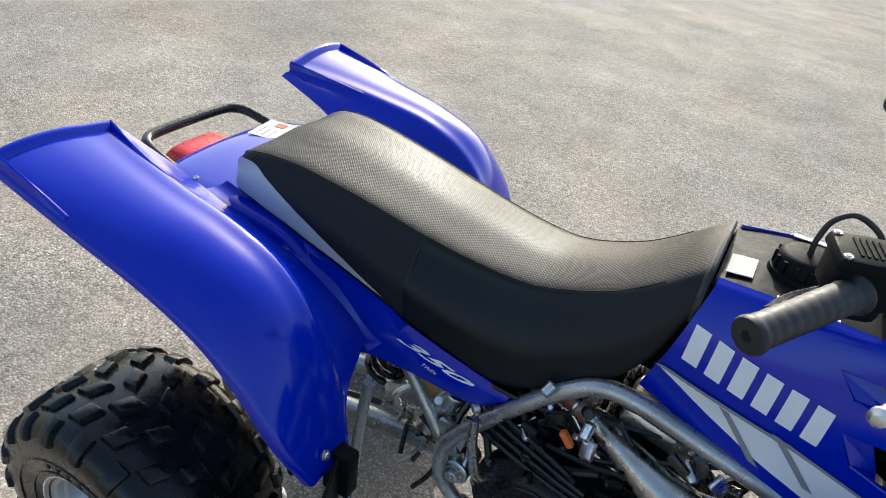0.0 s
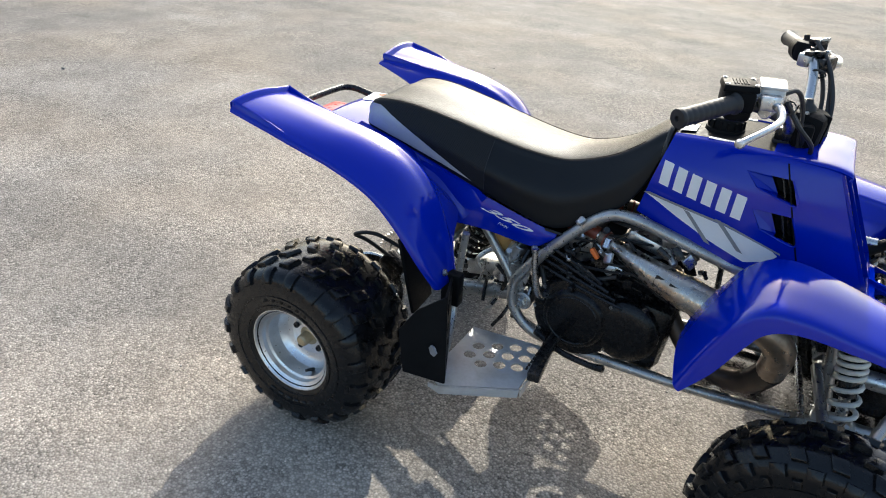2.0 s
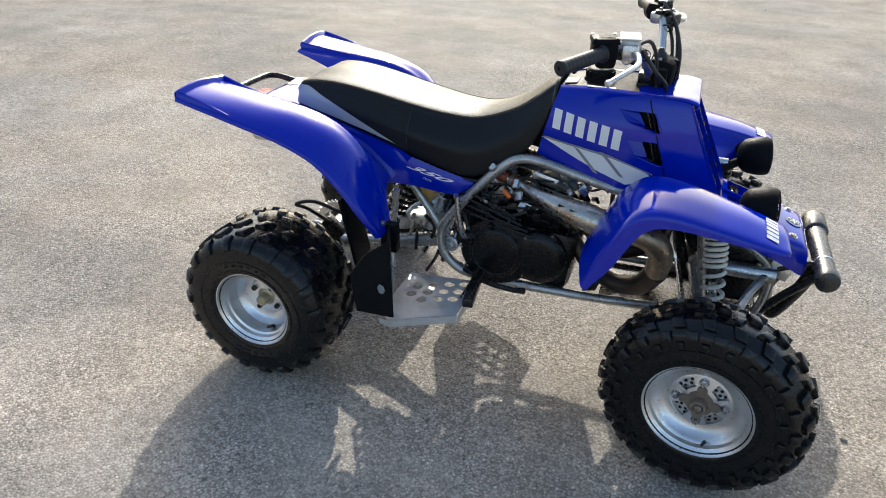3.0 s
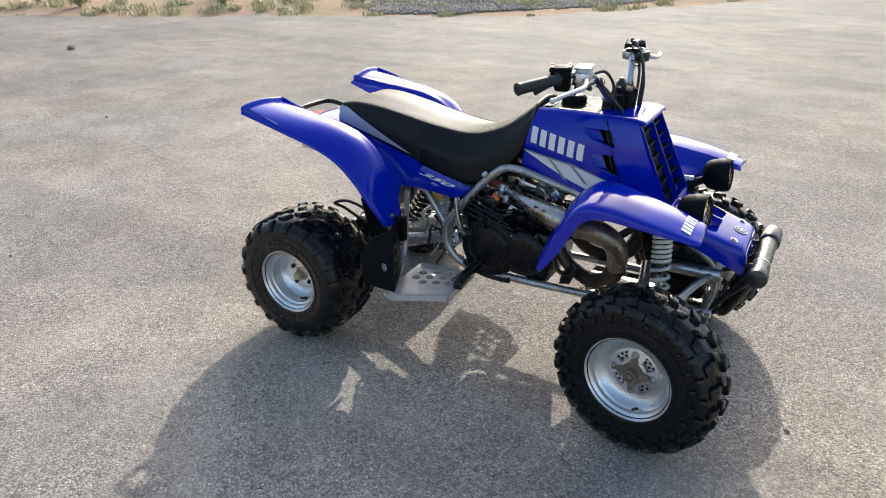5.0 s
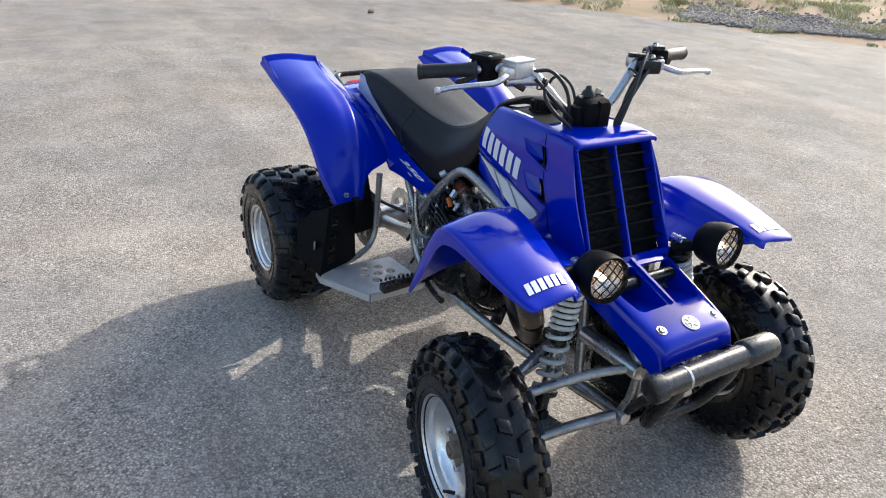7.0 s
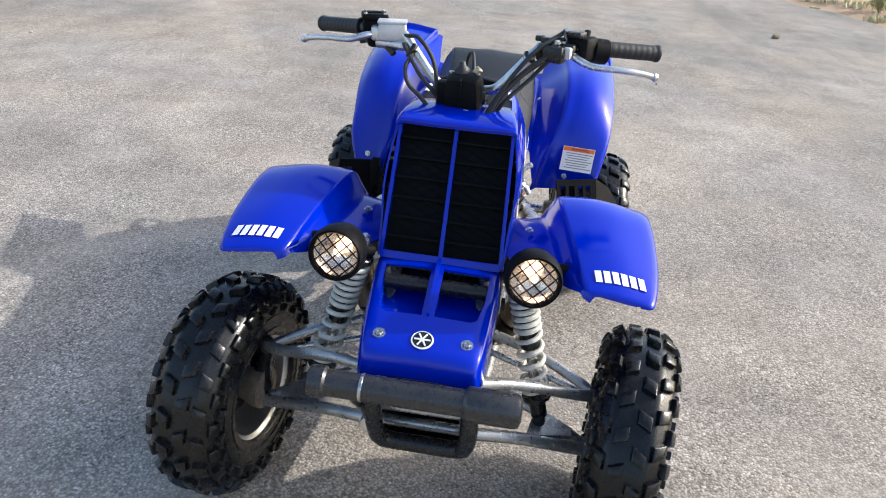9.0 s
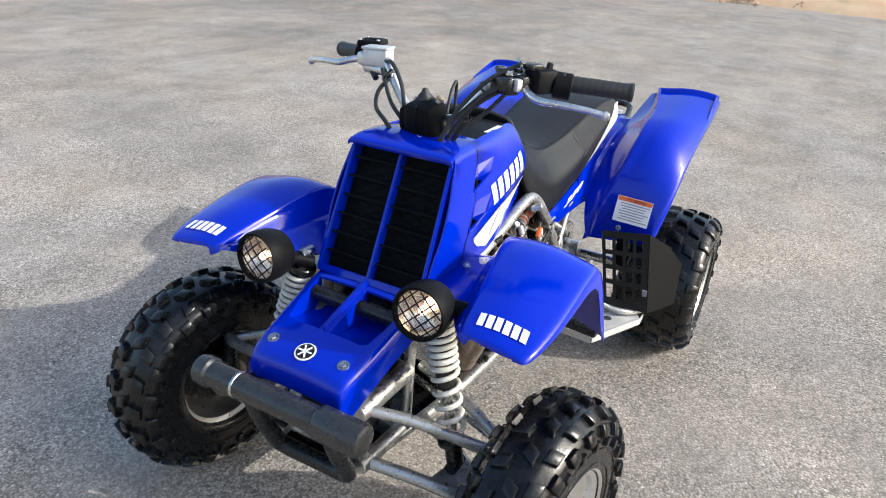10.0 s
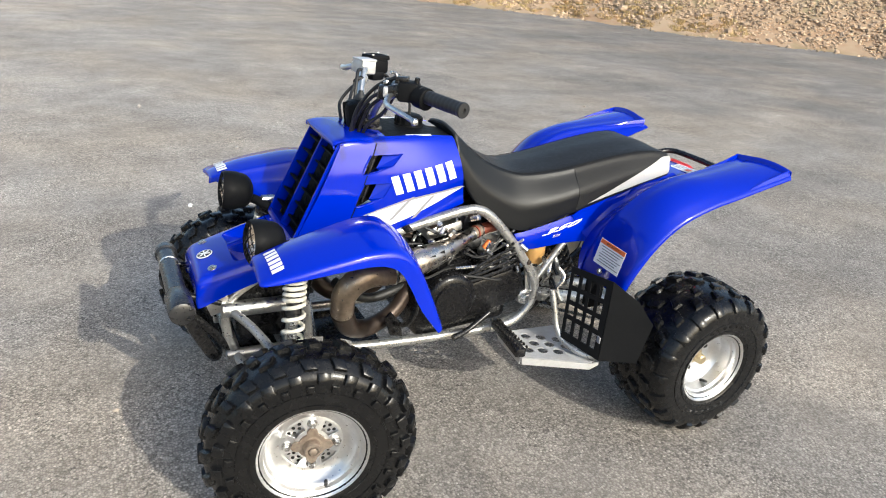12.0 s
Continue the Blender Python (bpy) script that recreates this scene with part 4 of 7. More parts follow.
part("breather_hose", tube([(0.868, -0.014, 0.924), (0.868, -0.014, 0.95), (0.876, -0.01, 0.978), (0.90, 0.0, 0.99), (0.935, 0.008, 0.97), (0.955, 0.012, 0.93)], 0.004), HOSE, QUAD)

# radiator grille
def gp(t, y, out=0.0):
    """A point on the grille's slope: t from top to bottom, y across, out in front of it."""
    a, b = Vector((1.115, 0, 0.884)), Vector((1.24, 0, 0.612))
    n_ = Vector((0.272, 0, 0.125)).normalized()
    return a + (b - a) * t + Vector((0, y * (0.93 + 0.07 * t), 0)) + n_ * out


def slab(t0, t1, y0, y1, o0, o1):
    bm = bmesh.new()
    c = [gp(t, y, o) for o in (o0, o1) for t, y in ((t0, y0), (t0, y1), (t1, y1), (t1, y0))]
    v = [bm.verts.new(p) for p in c]
    for q in ((0, 1, 2, 3), (7, 6, 5, 4), (0, 4, 5, 1), (1, 5, 6, 2), (2, 6, 7, 3), (3, 7, 4, 0)):
        bm.faces.new([v[i] for i in q])
    bmesh.ops.recalc_face_normals(bm, faces=bm.faces)
    bmesh.ops.bevel(bm, geom=bm.edges[:], offset=0.002, segments=2, affect="EDGES")
    return bm


grille = part("radiator_grille", slab(0.03, 0.99, -0.128, 0.128, -0.05, -0.03), BLACK, QUAD, "black wire radiator grille in a blue surround")
for s in (1, -1):
    part("surround", slab(0.0, 1.0, 0.125 * s, 0.133 * s, -0.03, 0.004), BLUE, grille, "blue upright of the grille surround")
    for k in range(1, 7):
        part("grille_bar", slab(k / 7 - 0.008, k / 7 + 0.008, 0.004 * s, 0.125 * s, -0.026, -0.003), BLACK, grille)
    for k in range(16):
        t = 0.03 + 0.06 * k
        for d in (1, -1):
            a, b = gp(t, (0.062 - 0.055 * d) * s, -0.027), gp(min(0.98, t + 0.16), (0.062 + 0.055 * d) * s, -0.027)
            part("mesh_wire", tube([tuple(a), tuple(b)], 0.0009, 4, 1), BLACK, grille)
part("centre_rib", slab(0.02, 1.0, -0.0045, 0.0045, -0.02, 0.004), BLUE, grille, "slim blue centre rib")
part("top_rail", slab(-0.01, 0.035, -0.128, 0.128, -0.03, 0.003), BLUE, grille)
part("bottom_rail", slab(0.965, 1.02, -0.13, 0.13, -0.03, 0.004), BLUE, grille)

# nose panel
rows = []
for x, h, z, lo in ((1.225, 0.135, 0.612, 0.545), (1.27, 0.135, 0.598, 0.532), (1.33, 0.132, 0.579, 0.515), (1.40, 0.127, 0.556, 0.486), (1.445, 0.122, 0.541, 0.464), (1.468, 0.117, 0.531, 0.45), (1.481, 0.112, 0.512, 0.444), (1.484, 0.108, 0.478, 0.442)):
    half = [(x - 0.004, h + 0.004, lo), (x, h + 0.002, lo + (z - lo) * 0.5), (x, h - 0.002, z - 0.016), (x, h - 0.012, z - 0.004), (x, h * 0.6, z + 0.001), (x, 0, z + 0.003)]
    rows.append(half + [(a, -b, c) for a, b, c in half[-2::-1]])
nose = part("nose_panel", shell(smooth_grid(rows, 5, 4), 0.005), BLUE, QUAD, "blue plastic nose panel with two slots")
for s in (1, -1):
    carve(nose, prism([(1.258, 0.013 * s, 0.48), (1.258, 0.112 * s, 0.48), (1.33, 0.108 * s, 0.48), (1.376, 0.098 * s, 0.48), (1.384, 0.085 * s, 0.48), (1.384, 0.013 * s, 0.48)], (0, 0, 0), (0, 0, 0.2)))
    ramp = bmesh.new()                           # the scoop's floor climbs to the nose's top; its walls stand on it
    floor_ = [(1.25, 0.542), (1.30, 0.534), (1.345, 0.546), (1.388, 0.5585)]
    add_grid(ramp, [[(x, 0.0085 * s, 0.604 - (x - 1.25) * 0.33), (x, 0.0125 * s, z), (x, 0.11 * s - (x - 1.25) * 0.1 * s, z), (x, 0.1145 * s - (x - 1.25) * 0.1 * s, 0.600 - (x - 1.25) * 0.33)] for x, z in floor_])
    bmesh.ops.recalc_face_normals(ramp, faces=ramp.faces)
    bmesh.ops.solidify(ramp, geom=ramp.faces[:], thickness=0.002)
    bmesh.ops.recalc_face_normals(ramp, faces=ramp.faces)
    part("scoop", ramp, BLUE, nose, "blue scoop in the nose panel", 25)
    part("bolt", bolt_mesh((1.437, 0.086 * s, 0.5435), (0.34, 0, 1), 0.0085), STEEL, nose)
part("slot_tube", rod((1.278, -0.11, 0.572), (1.278, 0.11, 0.572), 0.0165), SATIN, nose, "black tube behind the nose slots")
part("nose_rib", prism([(1.235, -0.005, 0.615), (1.235, 0.005, 0.615), (1.385, 0.003, 0.566), (1.385, -0.003, 0.566)], (0, 0, -0.03), (0, 0, 0.006)), BLUE, nose)
bt = Matrix.Translation((1.444, 0, 0.5462)) @ pose(0, 0, 0, 0, 18, 0)
badge = part("badge", lathe([(0, 0.0012), (0.0215, 0.0012), (0.0222, 0), (0, 0)], 32, bt @ pose(0, 0, 0, 90, 0, 0)), WHITE, nose, "round white badge")
part("badge_field", lathe([(0, 0.0018), (0.0186, 0.0018), (0.0186, 0.0008)], 32, bt @ pose(0, 0, 0, 90, 0, 0)), SATIN, badge)
for k in range(3):
    part("badge_bar", box(bt @ Vector((0, 0, 0.0024)), (0.0315, 0.0034, 0.0012), (bt @ pose(0, 0, 0, 0, 0, 60 * k + 30)).to_3x3().to_4x4()), WHITE, badge)

# front mudguards with their inner wings
def fender_front(s):
    """From the front edge over the crest to the drooping rear flap; the inner wing reaches to the cowl."""
    st = [((1.386, 0.402, 0.648), (1.381, 0.318, 0.658), (1.377, 0.311, 0.657), (1.373, 0.304, 0.655)),
          ((1.377, 0.427, 0.653), (1.369, 0.3, 0.668), (1.362, 0.286, 0.66), (1.354, 0.274, 0.65)),
          ((1.30, 0.442, 0.674), (1.29, 0.285, 0.692), (1.28, 0.25, 0.655), (1.275, 0.225, 0.628)),
          ((1.21, 0.446, 0.694), (1.20, 0.268, 0.712), (1.20, 0.228, 0.66), (1.205, 0.142, 0.628)),
          ((1.12, 0.446, 0.708), (1.115, 0.252, 0.727), (1.12, 0.215, 0.668), (1.125, 0.145, 0.64)),
          ((1.055, 0.447, 0.70), (1.05, 0.243, 0.722), (1.06, 0.208, 0.665), (1.06, 0.148, 0.648)),
          ((1.01, 0.449, 0.652), (0.995, 0.24, 0.68), (1.005, 0.205, 0.64), (1.01, 0.152, 0.63)),
          ((0.968, 0.451, 0.565), (0.948, 0.24, 0.60), (0.955, 0.205, 0.58), (0.96, 0.165, 0.57)),
          ((0.934, 0.453, 0.482), (0.912, 0.25, 0.52), (0.915, 0.215, 0.515), (0.92, 0.19, 0.51))]
    rows = []
    for i, (o, c, w, e) in enumerate(st):
        o, c, w, e = Vector(o), Vector(c), Vector(w), Vector(e)
        a = o - c
        nrm = Vector((0.05, 0, 1)) if i < 5 else Vector((-0.25 - 0.22 * (i - 5), 0, 0.9 - 0.2 * (i - 5))).normalized()
        rim = (0.001, 0.005, 0.014, 0.021, 0.029, 0.04, 0.043, 0.034, 0.012)[i]
        row = [o - nrm * rim, o - nrm * rim * 0.3 - a * 0.01, o - a * 0.06 + nrm * 0.003]
        for t in (0.25, 0.5, 0.75):
            row.append(o - a * t + nrm * (0.012 if i > 1 else 0.006 * i) * math.sin(math.pi * t))
        row += [c + a * 0.03, c - Vector((0, 0.006, 0.004)), c - Vector((0, 0.012, 0.016)), w + (c - w) * 0.25, w, (w + e) / 2, e]
        rows.append([(p.x, p.y * s, p.z) for p in row])
    return smooth_grid(rows, 5, 3)


for s in (1, -1):
    g = fender_front(s)
    fd = part("front_fender", shell(g, 0.004), BLUE, QUAD, "glossy blue plastic front mudguard with white blocks")
    part("bolt", bolt_mesh((1.135, 0.182 * s, 0.665), (0, 0, 1), 0.006), STEEL, fd)
    top = g.reshape(-1, 3)
    # white blocks near the front edge
    for k in range(6):
        y0 = 0.316 + k * 0.0168
        y1 = y0 + 0.0125
        bm = bmesh.new()
        vs = []
        for x, y in ((1.328, y0 - 0.006), (1.328, y1 - 0.006), (1.356, y1 - 0.002), (1.356, y0 - 0.002)):
            d = (top[:, 0] - x) ** 2 + (abs(top[:, 1]) - y) ** 2
            n4 = np.argsort(d)[:4]
            w = 1 / (d[n4] + 1e-9)
            vs.append(bm.verts.new((x, y * s, float((top[n4, 2] * w).sum() / w.sum()) + 0.0028)))
        f = bm.faces.new(vs)
        bmesh.ops.recalc_face_normals(bm, faces=bm.faces)
        bm.normal_update()
        if f.normal.z < 0:
            f.normal_flip()
        part("name_block", bm, WHITE, fd)

# ---- quad bike: wheels ----
def tyre_profile(rim_r, crown, half, lip):
    """Cross-section of a tyre's outside from one bead over the tread to the other, as (radius, across)."""
    return spline([(rim_r - 0.004, lip), (rim_r + 0.012, lip + 0.010), (rim_r + (crown - rim_r) * 0.45, half), (crown - 0.03, half - 0.004), (crown - 0.009, half - 0.025), (crown, half * 0.45), (crown + 0.001, 0),
                   (crown, -half * 0.45), (crown - 0.009, -half + 0.025), (crown - 0.03, -half + 0.004), (rim_r + (crown - rim_r) * 0.45, -half), (rim_r + 0.012, -lip - 0.010), (rim_r - 0.004, -lip)], 4)


def tyre_mesh(rim_r, crown, half, lip, rows, lug):
    prof = tyre_profile(rim_r, crown, half, lip)
    bm = add_lathe(bmesh.new(), [tuple(p) for p in prof], 72)
    inner = spline([(rim_r - 0.004, lip), (rim_r + 0.02, lip - 0.006), (rim_r + 0.02, -lip + 0.006), (rim_r - 0.004, -lip)], 3)
    add_lathe(bm, [tuple(p) for p in inner], 72)
    bmesh.ops.recalc_face_normals(bm, faces=bm.faces)
    # bead rings on the sidewalls
    for sgn in (1, -1):
        for r in (rim_r + 0.02, rim_r + 0.05):
            y = float(np.interp(r, prof[:13, 0], prof[:13, 1]))
            add_lathe(bm, [(r - 0.002, sgn * (y - 0.001)), (r - 0.001, sgn * (y + 0.0022)), (r + 0.001, sgn * (y + 0.0022)), (r + 0.002, sgn * (y - 0.001))], 72)
    # arc length along the profile, to place the lugs
    seg = np.r_[0, np.cumsum(np.hypot(*np.diff(prof, axis=0).T))]
    mid = seg[len(prof) // 2]

    def on(theta, v, h):
        r, y = np.interp(mid + v, seg, prof[:, 0]), np.interp(mid + v, seg, prof[:, 1])
        r2, y2 = np.interp(mid + v + 0.004, seg, prof[:, 0]), np.interp(mid + v + 0.004, seg, prof[:, 1])
        d = np.array((r2 - r, y2 - y)) / max(1e-9, math.hypot(r2 - r, y2 - y))
        r, y = r - d[1] * h, y + d[0] * h
        return Vector((r * math.cos(theta), y, r * math.sin(theta)))

    for count, v0, length, width, skew, phase, high in rows:
        for k in range(count):
            th = 2 * math.pi * (k + phase) / count
            ring = []
            for lift, inset in ((-0.003, 1.12), (high * 0.9, 0.92), (high, 0.78)):
                row = []
                for a, b in ((-1, -1), (-0.3, -1.0), (0.3, -1.0), (1, -1), (1, 1), (0.3, 1.0), (-0.3, 1.0), (-1, 1)):
                    v = a * length / 2 * inset
                    u = b * width / 2 * inset + skew * v
                    row.append(bm.verts.new(on(th + u / crown, v0 + v, lift)))
                ring.append(row)
            for lo, hi in zip(ring, ring[1:]):
                for j in range(8):
                    bm.faces.new((lo[j], lo[(j + 1) % 8], hi[(j + 1) % 8], hi[j]))
            t = ring[-1]
            for q in ((0, 1, 6, 7), (1, 2, 5, 6), (2, 3, 4, 5)):
                bm.faces.new([t[i] for i in q])
    bmesh.ops.recalc_face_normals(bm, faces=bm.faces)
    return bm


def side_blocks(bm, r, y, a0, a1, count, high):
    """Plain raised bars on the sidewall, where the maker's name is moulded."""
    for k in range(count):
        t0 = a0 + (a1 - a0) * k / count
        t1 = t0 + (a1 - a0) / count * 0.72
        vs = []
        for yy in (y - 0.002, y + 0.0022):
            for rr, tt in ((r - high / 2, t0), (r - high / 2, t1), (r + high / 2, t1), (r + high / 2, t0)):
                vs.append(bm.verts.new((rr * math.cos(tt), yy - (0.006 if rr > r else 0), rr * math.sin(tt))))
        for q in ((4, 5, 6, 7), (0, 1, 5, 4), (1, 2, 6, 5), (2, 3, 7, 6), (3, 0, 4, 7)):
            bm.faces.new([vs[i] for i in q])


FRONT_LUGS = [(22, -0.019, 0.027, 0.028, 0.45, 0.0, 0.012), (22, 0.019, 0.027, 0.028, -0.45, 0.5, 0.012), (22, -0.054, 0.026, 0.03, -0.4, 0.25, 0.012), (22, 0.054, 0.026, 0.03, 0.4, 0.75, 0.012),
              (22, -0.085, 0.022, 0.033, 0.0, 0.75, 0.011), (22, 0.085, 0.022, 0.033, 0.0, 0.25, 0.011), (22, -0.109, 0.018, 0.021, 0.0, 0.25, 0.008), (22, 0.109, 0.018, 0.021, 0.0, 0.75, 0.008)]
REAR_LUGS = [(19, -0.024, 0.036, 0.03, 0.45, 0.0, 0.010), (19, 0.024, 0.036, 0.03, -0.45, 0.5, 0.010), (19, -0.07, 0.036, 0.03, 0.35, 0.5, 0.010), (19, 0.07, 0.036, 0.03, -0.35, 0.0, 0.010),
             (19, -0.119, 0.046, 0.03, 0.0, 0.0, 0.008), (19, 0.119, 0.046, 0.03, 0.0, 0.5, 0.008)]


def wheel(kind, at, turn, first):
    """A wheel whose outer face is local +Y. The first of a kind is built, the others share its meshes."""
    hub = new("wheel")
    hub.parent = QUAD
    hub.matrix_basis = pose(*at, 0, 0, turn)
    tagged(hub, "knobbly tyre on a bare aluminium rim")
    if first:
        for ob in first.children:
            again(ob, hub, ob.matrix_basis)
        return hub
    if kind == "front":
        rim_r, crown, half, lip, lugs = 0.130, 0.250, 0.077, 0.068, FRONT_LUGS
    else:
        rim_r, crown, half, lip, lugs = 0.116, 0.237, 0.130, 0.112, REAR_LUGS
    bm = tyre_mesh(rim_r, crown, half, lip, lugs, 0.012)
    side_blocks(bm, rim_r + 0.045, half - 0.001, 1.1, 2.1, 6, 0.02)
    side_blocks(bm, rim_r + 0.045, half - 0.001, 4.2, 5.2, 6, 0.02)
    part("tyre", bm, RUBBER, hub, "black knobbly tyre")
    out = lip
    face = lip - (0.045 if kind == "front" else 0.08)
    prof = [(rim_r + 0.004, out - 0.006), (rim_r + 0.011, out - 0.003), (rim_r + 0.013, out + 0.003), (rim_r + 0.009, out + 0.008), (rim_r + 0.003, out + 0.007), (rim_r - 0.003, out), (rim_r - 0.012, out - 0.006),
            (rim_r - 0.014, out - 0.018), (rim_r - 0.02, out - 0.022), (rim_r - 0.022, face + 0.02), (rim_r - 0.032, face + 0.006), (rim_r - 0.045, face)]
    hole = 0.028
    if kind == "front":
        prof += [(0.075, face - 0.002)]
    else:
        prof += [(0.06, face - 0.002), (0.055, face + 0.006), (hole, face + 0.006), (hole, face - 0.008)]
    bm = add_lathe(bmesh.new(), prof, 56)
    back = [(rim_r - 0.014, out - 0.02), (rim_r - 0.018, 0), (rim_r - 0.012, -out + 0.01), (rim_r + 0.004, -out - 0.004), (rim_r + 0.011, -out - 0.006), (rim_r + 0.012, -out - 0.002), (rim_r + 0.004, -out + 0.006)]
    add_lathe(bm, back, 56)
    bmesh.ops.recalc_face_normals(bm, faces=bm.faces)
    rim = part("rim", bm, RIMMETAL, hub, "bare aluminium rim", 30)
    if kind == "front":
        # four arms between the windows, a drilled brake disc behind, a rusty hub in the middle
        bm = bmesh.new()
        inner_r, outer_r, n_ = 0.03, 0.079, 64
        rings = [(inner_r, face + 0.008), (0.043, face + 0.005), (0.071, face), (outer_r, face - 0.002)]
        vs = [[bm.verts.new((r * math.cos(2 * math.pi * k / n_), y, r * math.sin(2 * math.pi * k / n_))) for k in range(n_)] for r, y in rings]
        for i in range(3):
            for k in range(n_):
                if i == 1 and (k % 16) in (5, 6, 7, 8, 9, 10, 11):
                    continue
                bm.faces.new((vs[i][k], vs[i][(k + 1) % n_], vs[i + 1][(k + 1) % n_], vs[i + 1][k]))
        bmesh.ops.recalc_face_normals(bm, faces=bm.faces)
        bmesh.ops.solidify(bm, geom=bm.faces[:], thickness=0.004)
        part("wheel_centre", bm, RIMMETAL, hub, "", 30)
        disc = bmesh.new()
        add_lathe(disc, [(0.02, face - 0.006), (0.09, face - 0.006), (0.09, face - 0.011), (0.02, face - 0.011)], 48)
        bmesh.ops.recalc_face_normals(disc, faces=disc.faces)
        disc = part("brake_disc", disc, RIMMETAL, hub, "drilled steel brake disc")
        for k in range(4):
            for dr, da in ((0.051, -0.17), (0.051, 0.17), (0.062, -0.28), (0.062, 0.0), (0.062, 0.28)):
                a = 2 * math.pi * (k + 0.5) / 4 + da
                part("drilled_hole", lathe([(0, face - 0.0053), (0.0045, face - 0.0053), (0.0045, face - 0.0065)], 10, Matrix.Translation((dr * math.cos(a), 0, dr * math.sin(a)))), SATIN, hub)
        part("hub", lathe([(0, face + 0.026), (0.012, face + 0.026), (0.013, face + 0.034), (0.02, face + 0.034), (0.0215, face + 0.03), (0.0215, face + 0.014), (0.03, face + 0.012), (0.034, face + 0.008), (0.038, face + 0.001), (0.03, face - 0.02), (0.05, -0.06), (0.05, -0.075), (0, -0.075)], 20), RUSTY, hub, "rust-stained hub with a castle nut")
        part("hub_nut", lathe([(0.0, face + 0.038), (0.008, face + 0.038), (0.011, face + 0.036), (0.011, face + 0.028)], 6), RUSTY, hub)
        part("backing_plate", lathe([(0.03, face - 0.014), (0.094, face - 0.014), (0.094, face - 0.018), (0.03, face - 0.018)], 40), CAST, hub, "dark plate behind the brake disc")
        lobes = [(0.034 + 0.017 * max(0.0, math.cos(4 * (2 * math.pi * k / 64))) ** 0.7, 2 * math.pi * k / 64) for k in range(64)]
        part("hub_flange", prism([(r * math.cos(t), face + 0.009, r * math.sin(t)) for r, t in lobes], (0, -0.002, 0), (0, 0.004, 0)), RUSTY, hub, "rust-stained four-lobed flange")
        nut_r = 0.060
    else:
        part("hub", lathe([(0, face + 0.04), (0.012, face + 0.04), (0.016, face + 0.036), (0.018, face + 0.01), (0.03, face + 0.004), (0.034, face - 0.01), (0.036, -half - 0.03), (0, -half - 0.03)], 20), HUBCAP, hub, "brass-coloured hub with an axle nut")
        nut_r = 0.044
    for k in range(4):
        a = 2 * math.pi * k / 4 + (0.0 if kind == "front" else 0.6)
        part("lug_nut", bolt_mesh((nut_r * math.cos(a), face + 0.002, nut_r * math.sin(a)), (0, 1, 0), 0.0085, 0.014), STEEL if kind == "front" else SATIN, hub)
    a = -1.9
    part("valve_stem", tube([((rim_r - 0.024) * math.cos(a), face + 0.028, (rim_r - 0.024) * math.sin(a)), ((rim_r - 0.03) * math.cos(a), face + 0.04, (rim_r - 0.03) * math.sin(a)), ((rim_r - 0.036) * math.cos(a), face + 0.055, (rim_r - 0.036) * math.sin(a))], [0.005, 0.0045, 0.004], 10, 2), HOSE, hub)
    return hub


STEER, TOE = -7.5, -9.0
w = wheel("rear", (0, 0.425, 0.2505), 0, None)
wheel("rear", (0, -0.425, 0.2505), 180, w)
w = wheel("front", (1.27, 0.455, 0.2365), TOE, None)
wheel("front", (1.27, -0.455, 0.2365), 180 + TOE, w)

# ---- quad bike: frame ----
def pair(name, pts, radius, mat, label="", parent=None, seg=10, n=6):
    for s in (1, -1):
        part(name, tube([(x, y * s, z) for x, y, z in pts], radius, seg, n), mat, parent or QUAD, label)


pair("frame_tube", [(1.20, 0.10, 0.56), (1.10, 0.13, 0.592), (0.96, 0.141, 0.627), (0.86, 0.142, 0.651), (0.745, 0.14, 0.677), (0.685, 0.141, 0.677), (0.634, 0.145, 0.645), (0.56, 0.152, 0.567), (0.48, 0.16, 0.463), (0.458, 0.163, 0.41), (0.468, 0.163, 0.345), (0.52, 0.16, 0.292), (0.60, 0.155, 0.272)], 0.0145, FRAME, "scuffed silver main frame tube")
pair("lower_rail", [(0.50, 0.15, 0.30), (0.60, 0.15, 0.272), (0.80, 0.145, 0.265), (1.0, 0.14, 0.268), (1.2, 0.125, 0.275), (1.38, 0.105, 0.285)], 0.014, FRAME, "silver lower frame rail")
pair("subframe_tube", [(0.465, 0.15, 0.40), (0.40, 0.145, 0.49), (0.33, 0.14, 0.575), (0.22, 0.13, 0.655), (0.05, 0.12, 0.70)], 0.012, FRAME, "silver rear subframe tube")
pair("seat_rail", [(0.62, 0.12, 0.63), (0.45, 0.125, 0.60), (0.25, 0.125, 0.66), (-0.1, 0.11, 0.715)], 0.012, SATIN)
pair("front_upright", [(1.20, 0.10, 0.56), (1.22, 0.105, 0.45), (1.24, 0.115, 0.33), (1.25, 0.118, 0.28)], 0.013, FRAME)
pair("front_brace", [(1.24, 0.10, 0.545), (1.33, 0.095, 0.50), (1.40, 0.095, 0.44), (1.405, 0.098, 0.35), (1.385, 0.105, 0.285)], 0.013, FRAME, "silver front bulkhead tube")
for x, z, r in ((1.405, 0.345, 0.010), (1.40, 0.43, 0.012), (1.22, 0.42, 0.013), (1.25, 0.285, 0.013), (1.38, 0.285, 0.012), (0.62, 0.272, 0.012), (0.46, 0.36, 0.014)):
    w_ = 0.105 if x > 1 else 0.155
    part("cross_tube", rod((x, -w_, z), (x, w_, z), r), FRAME, QUAD)
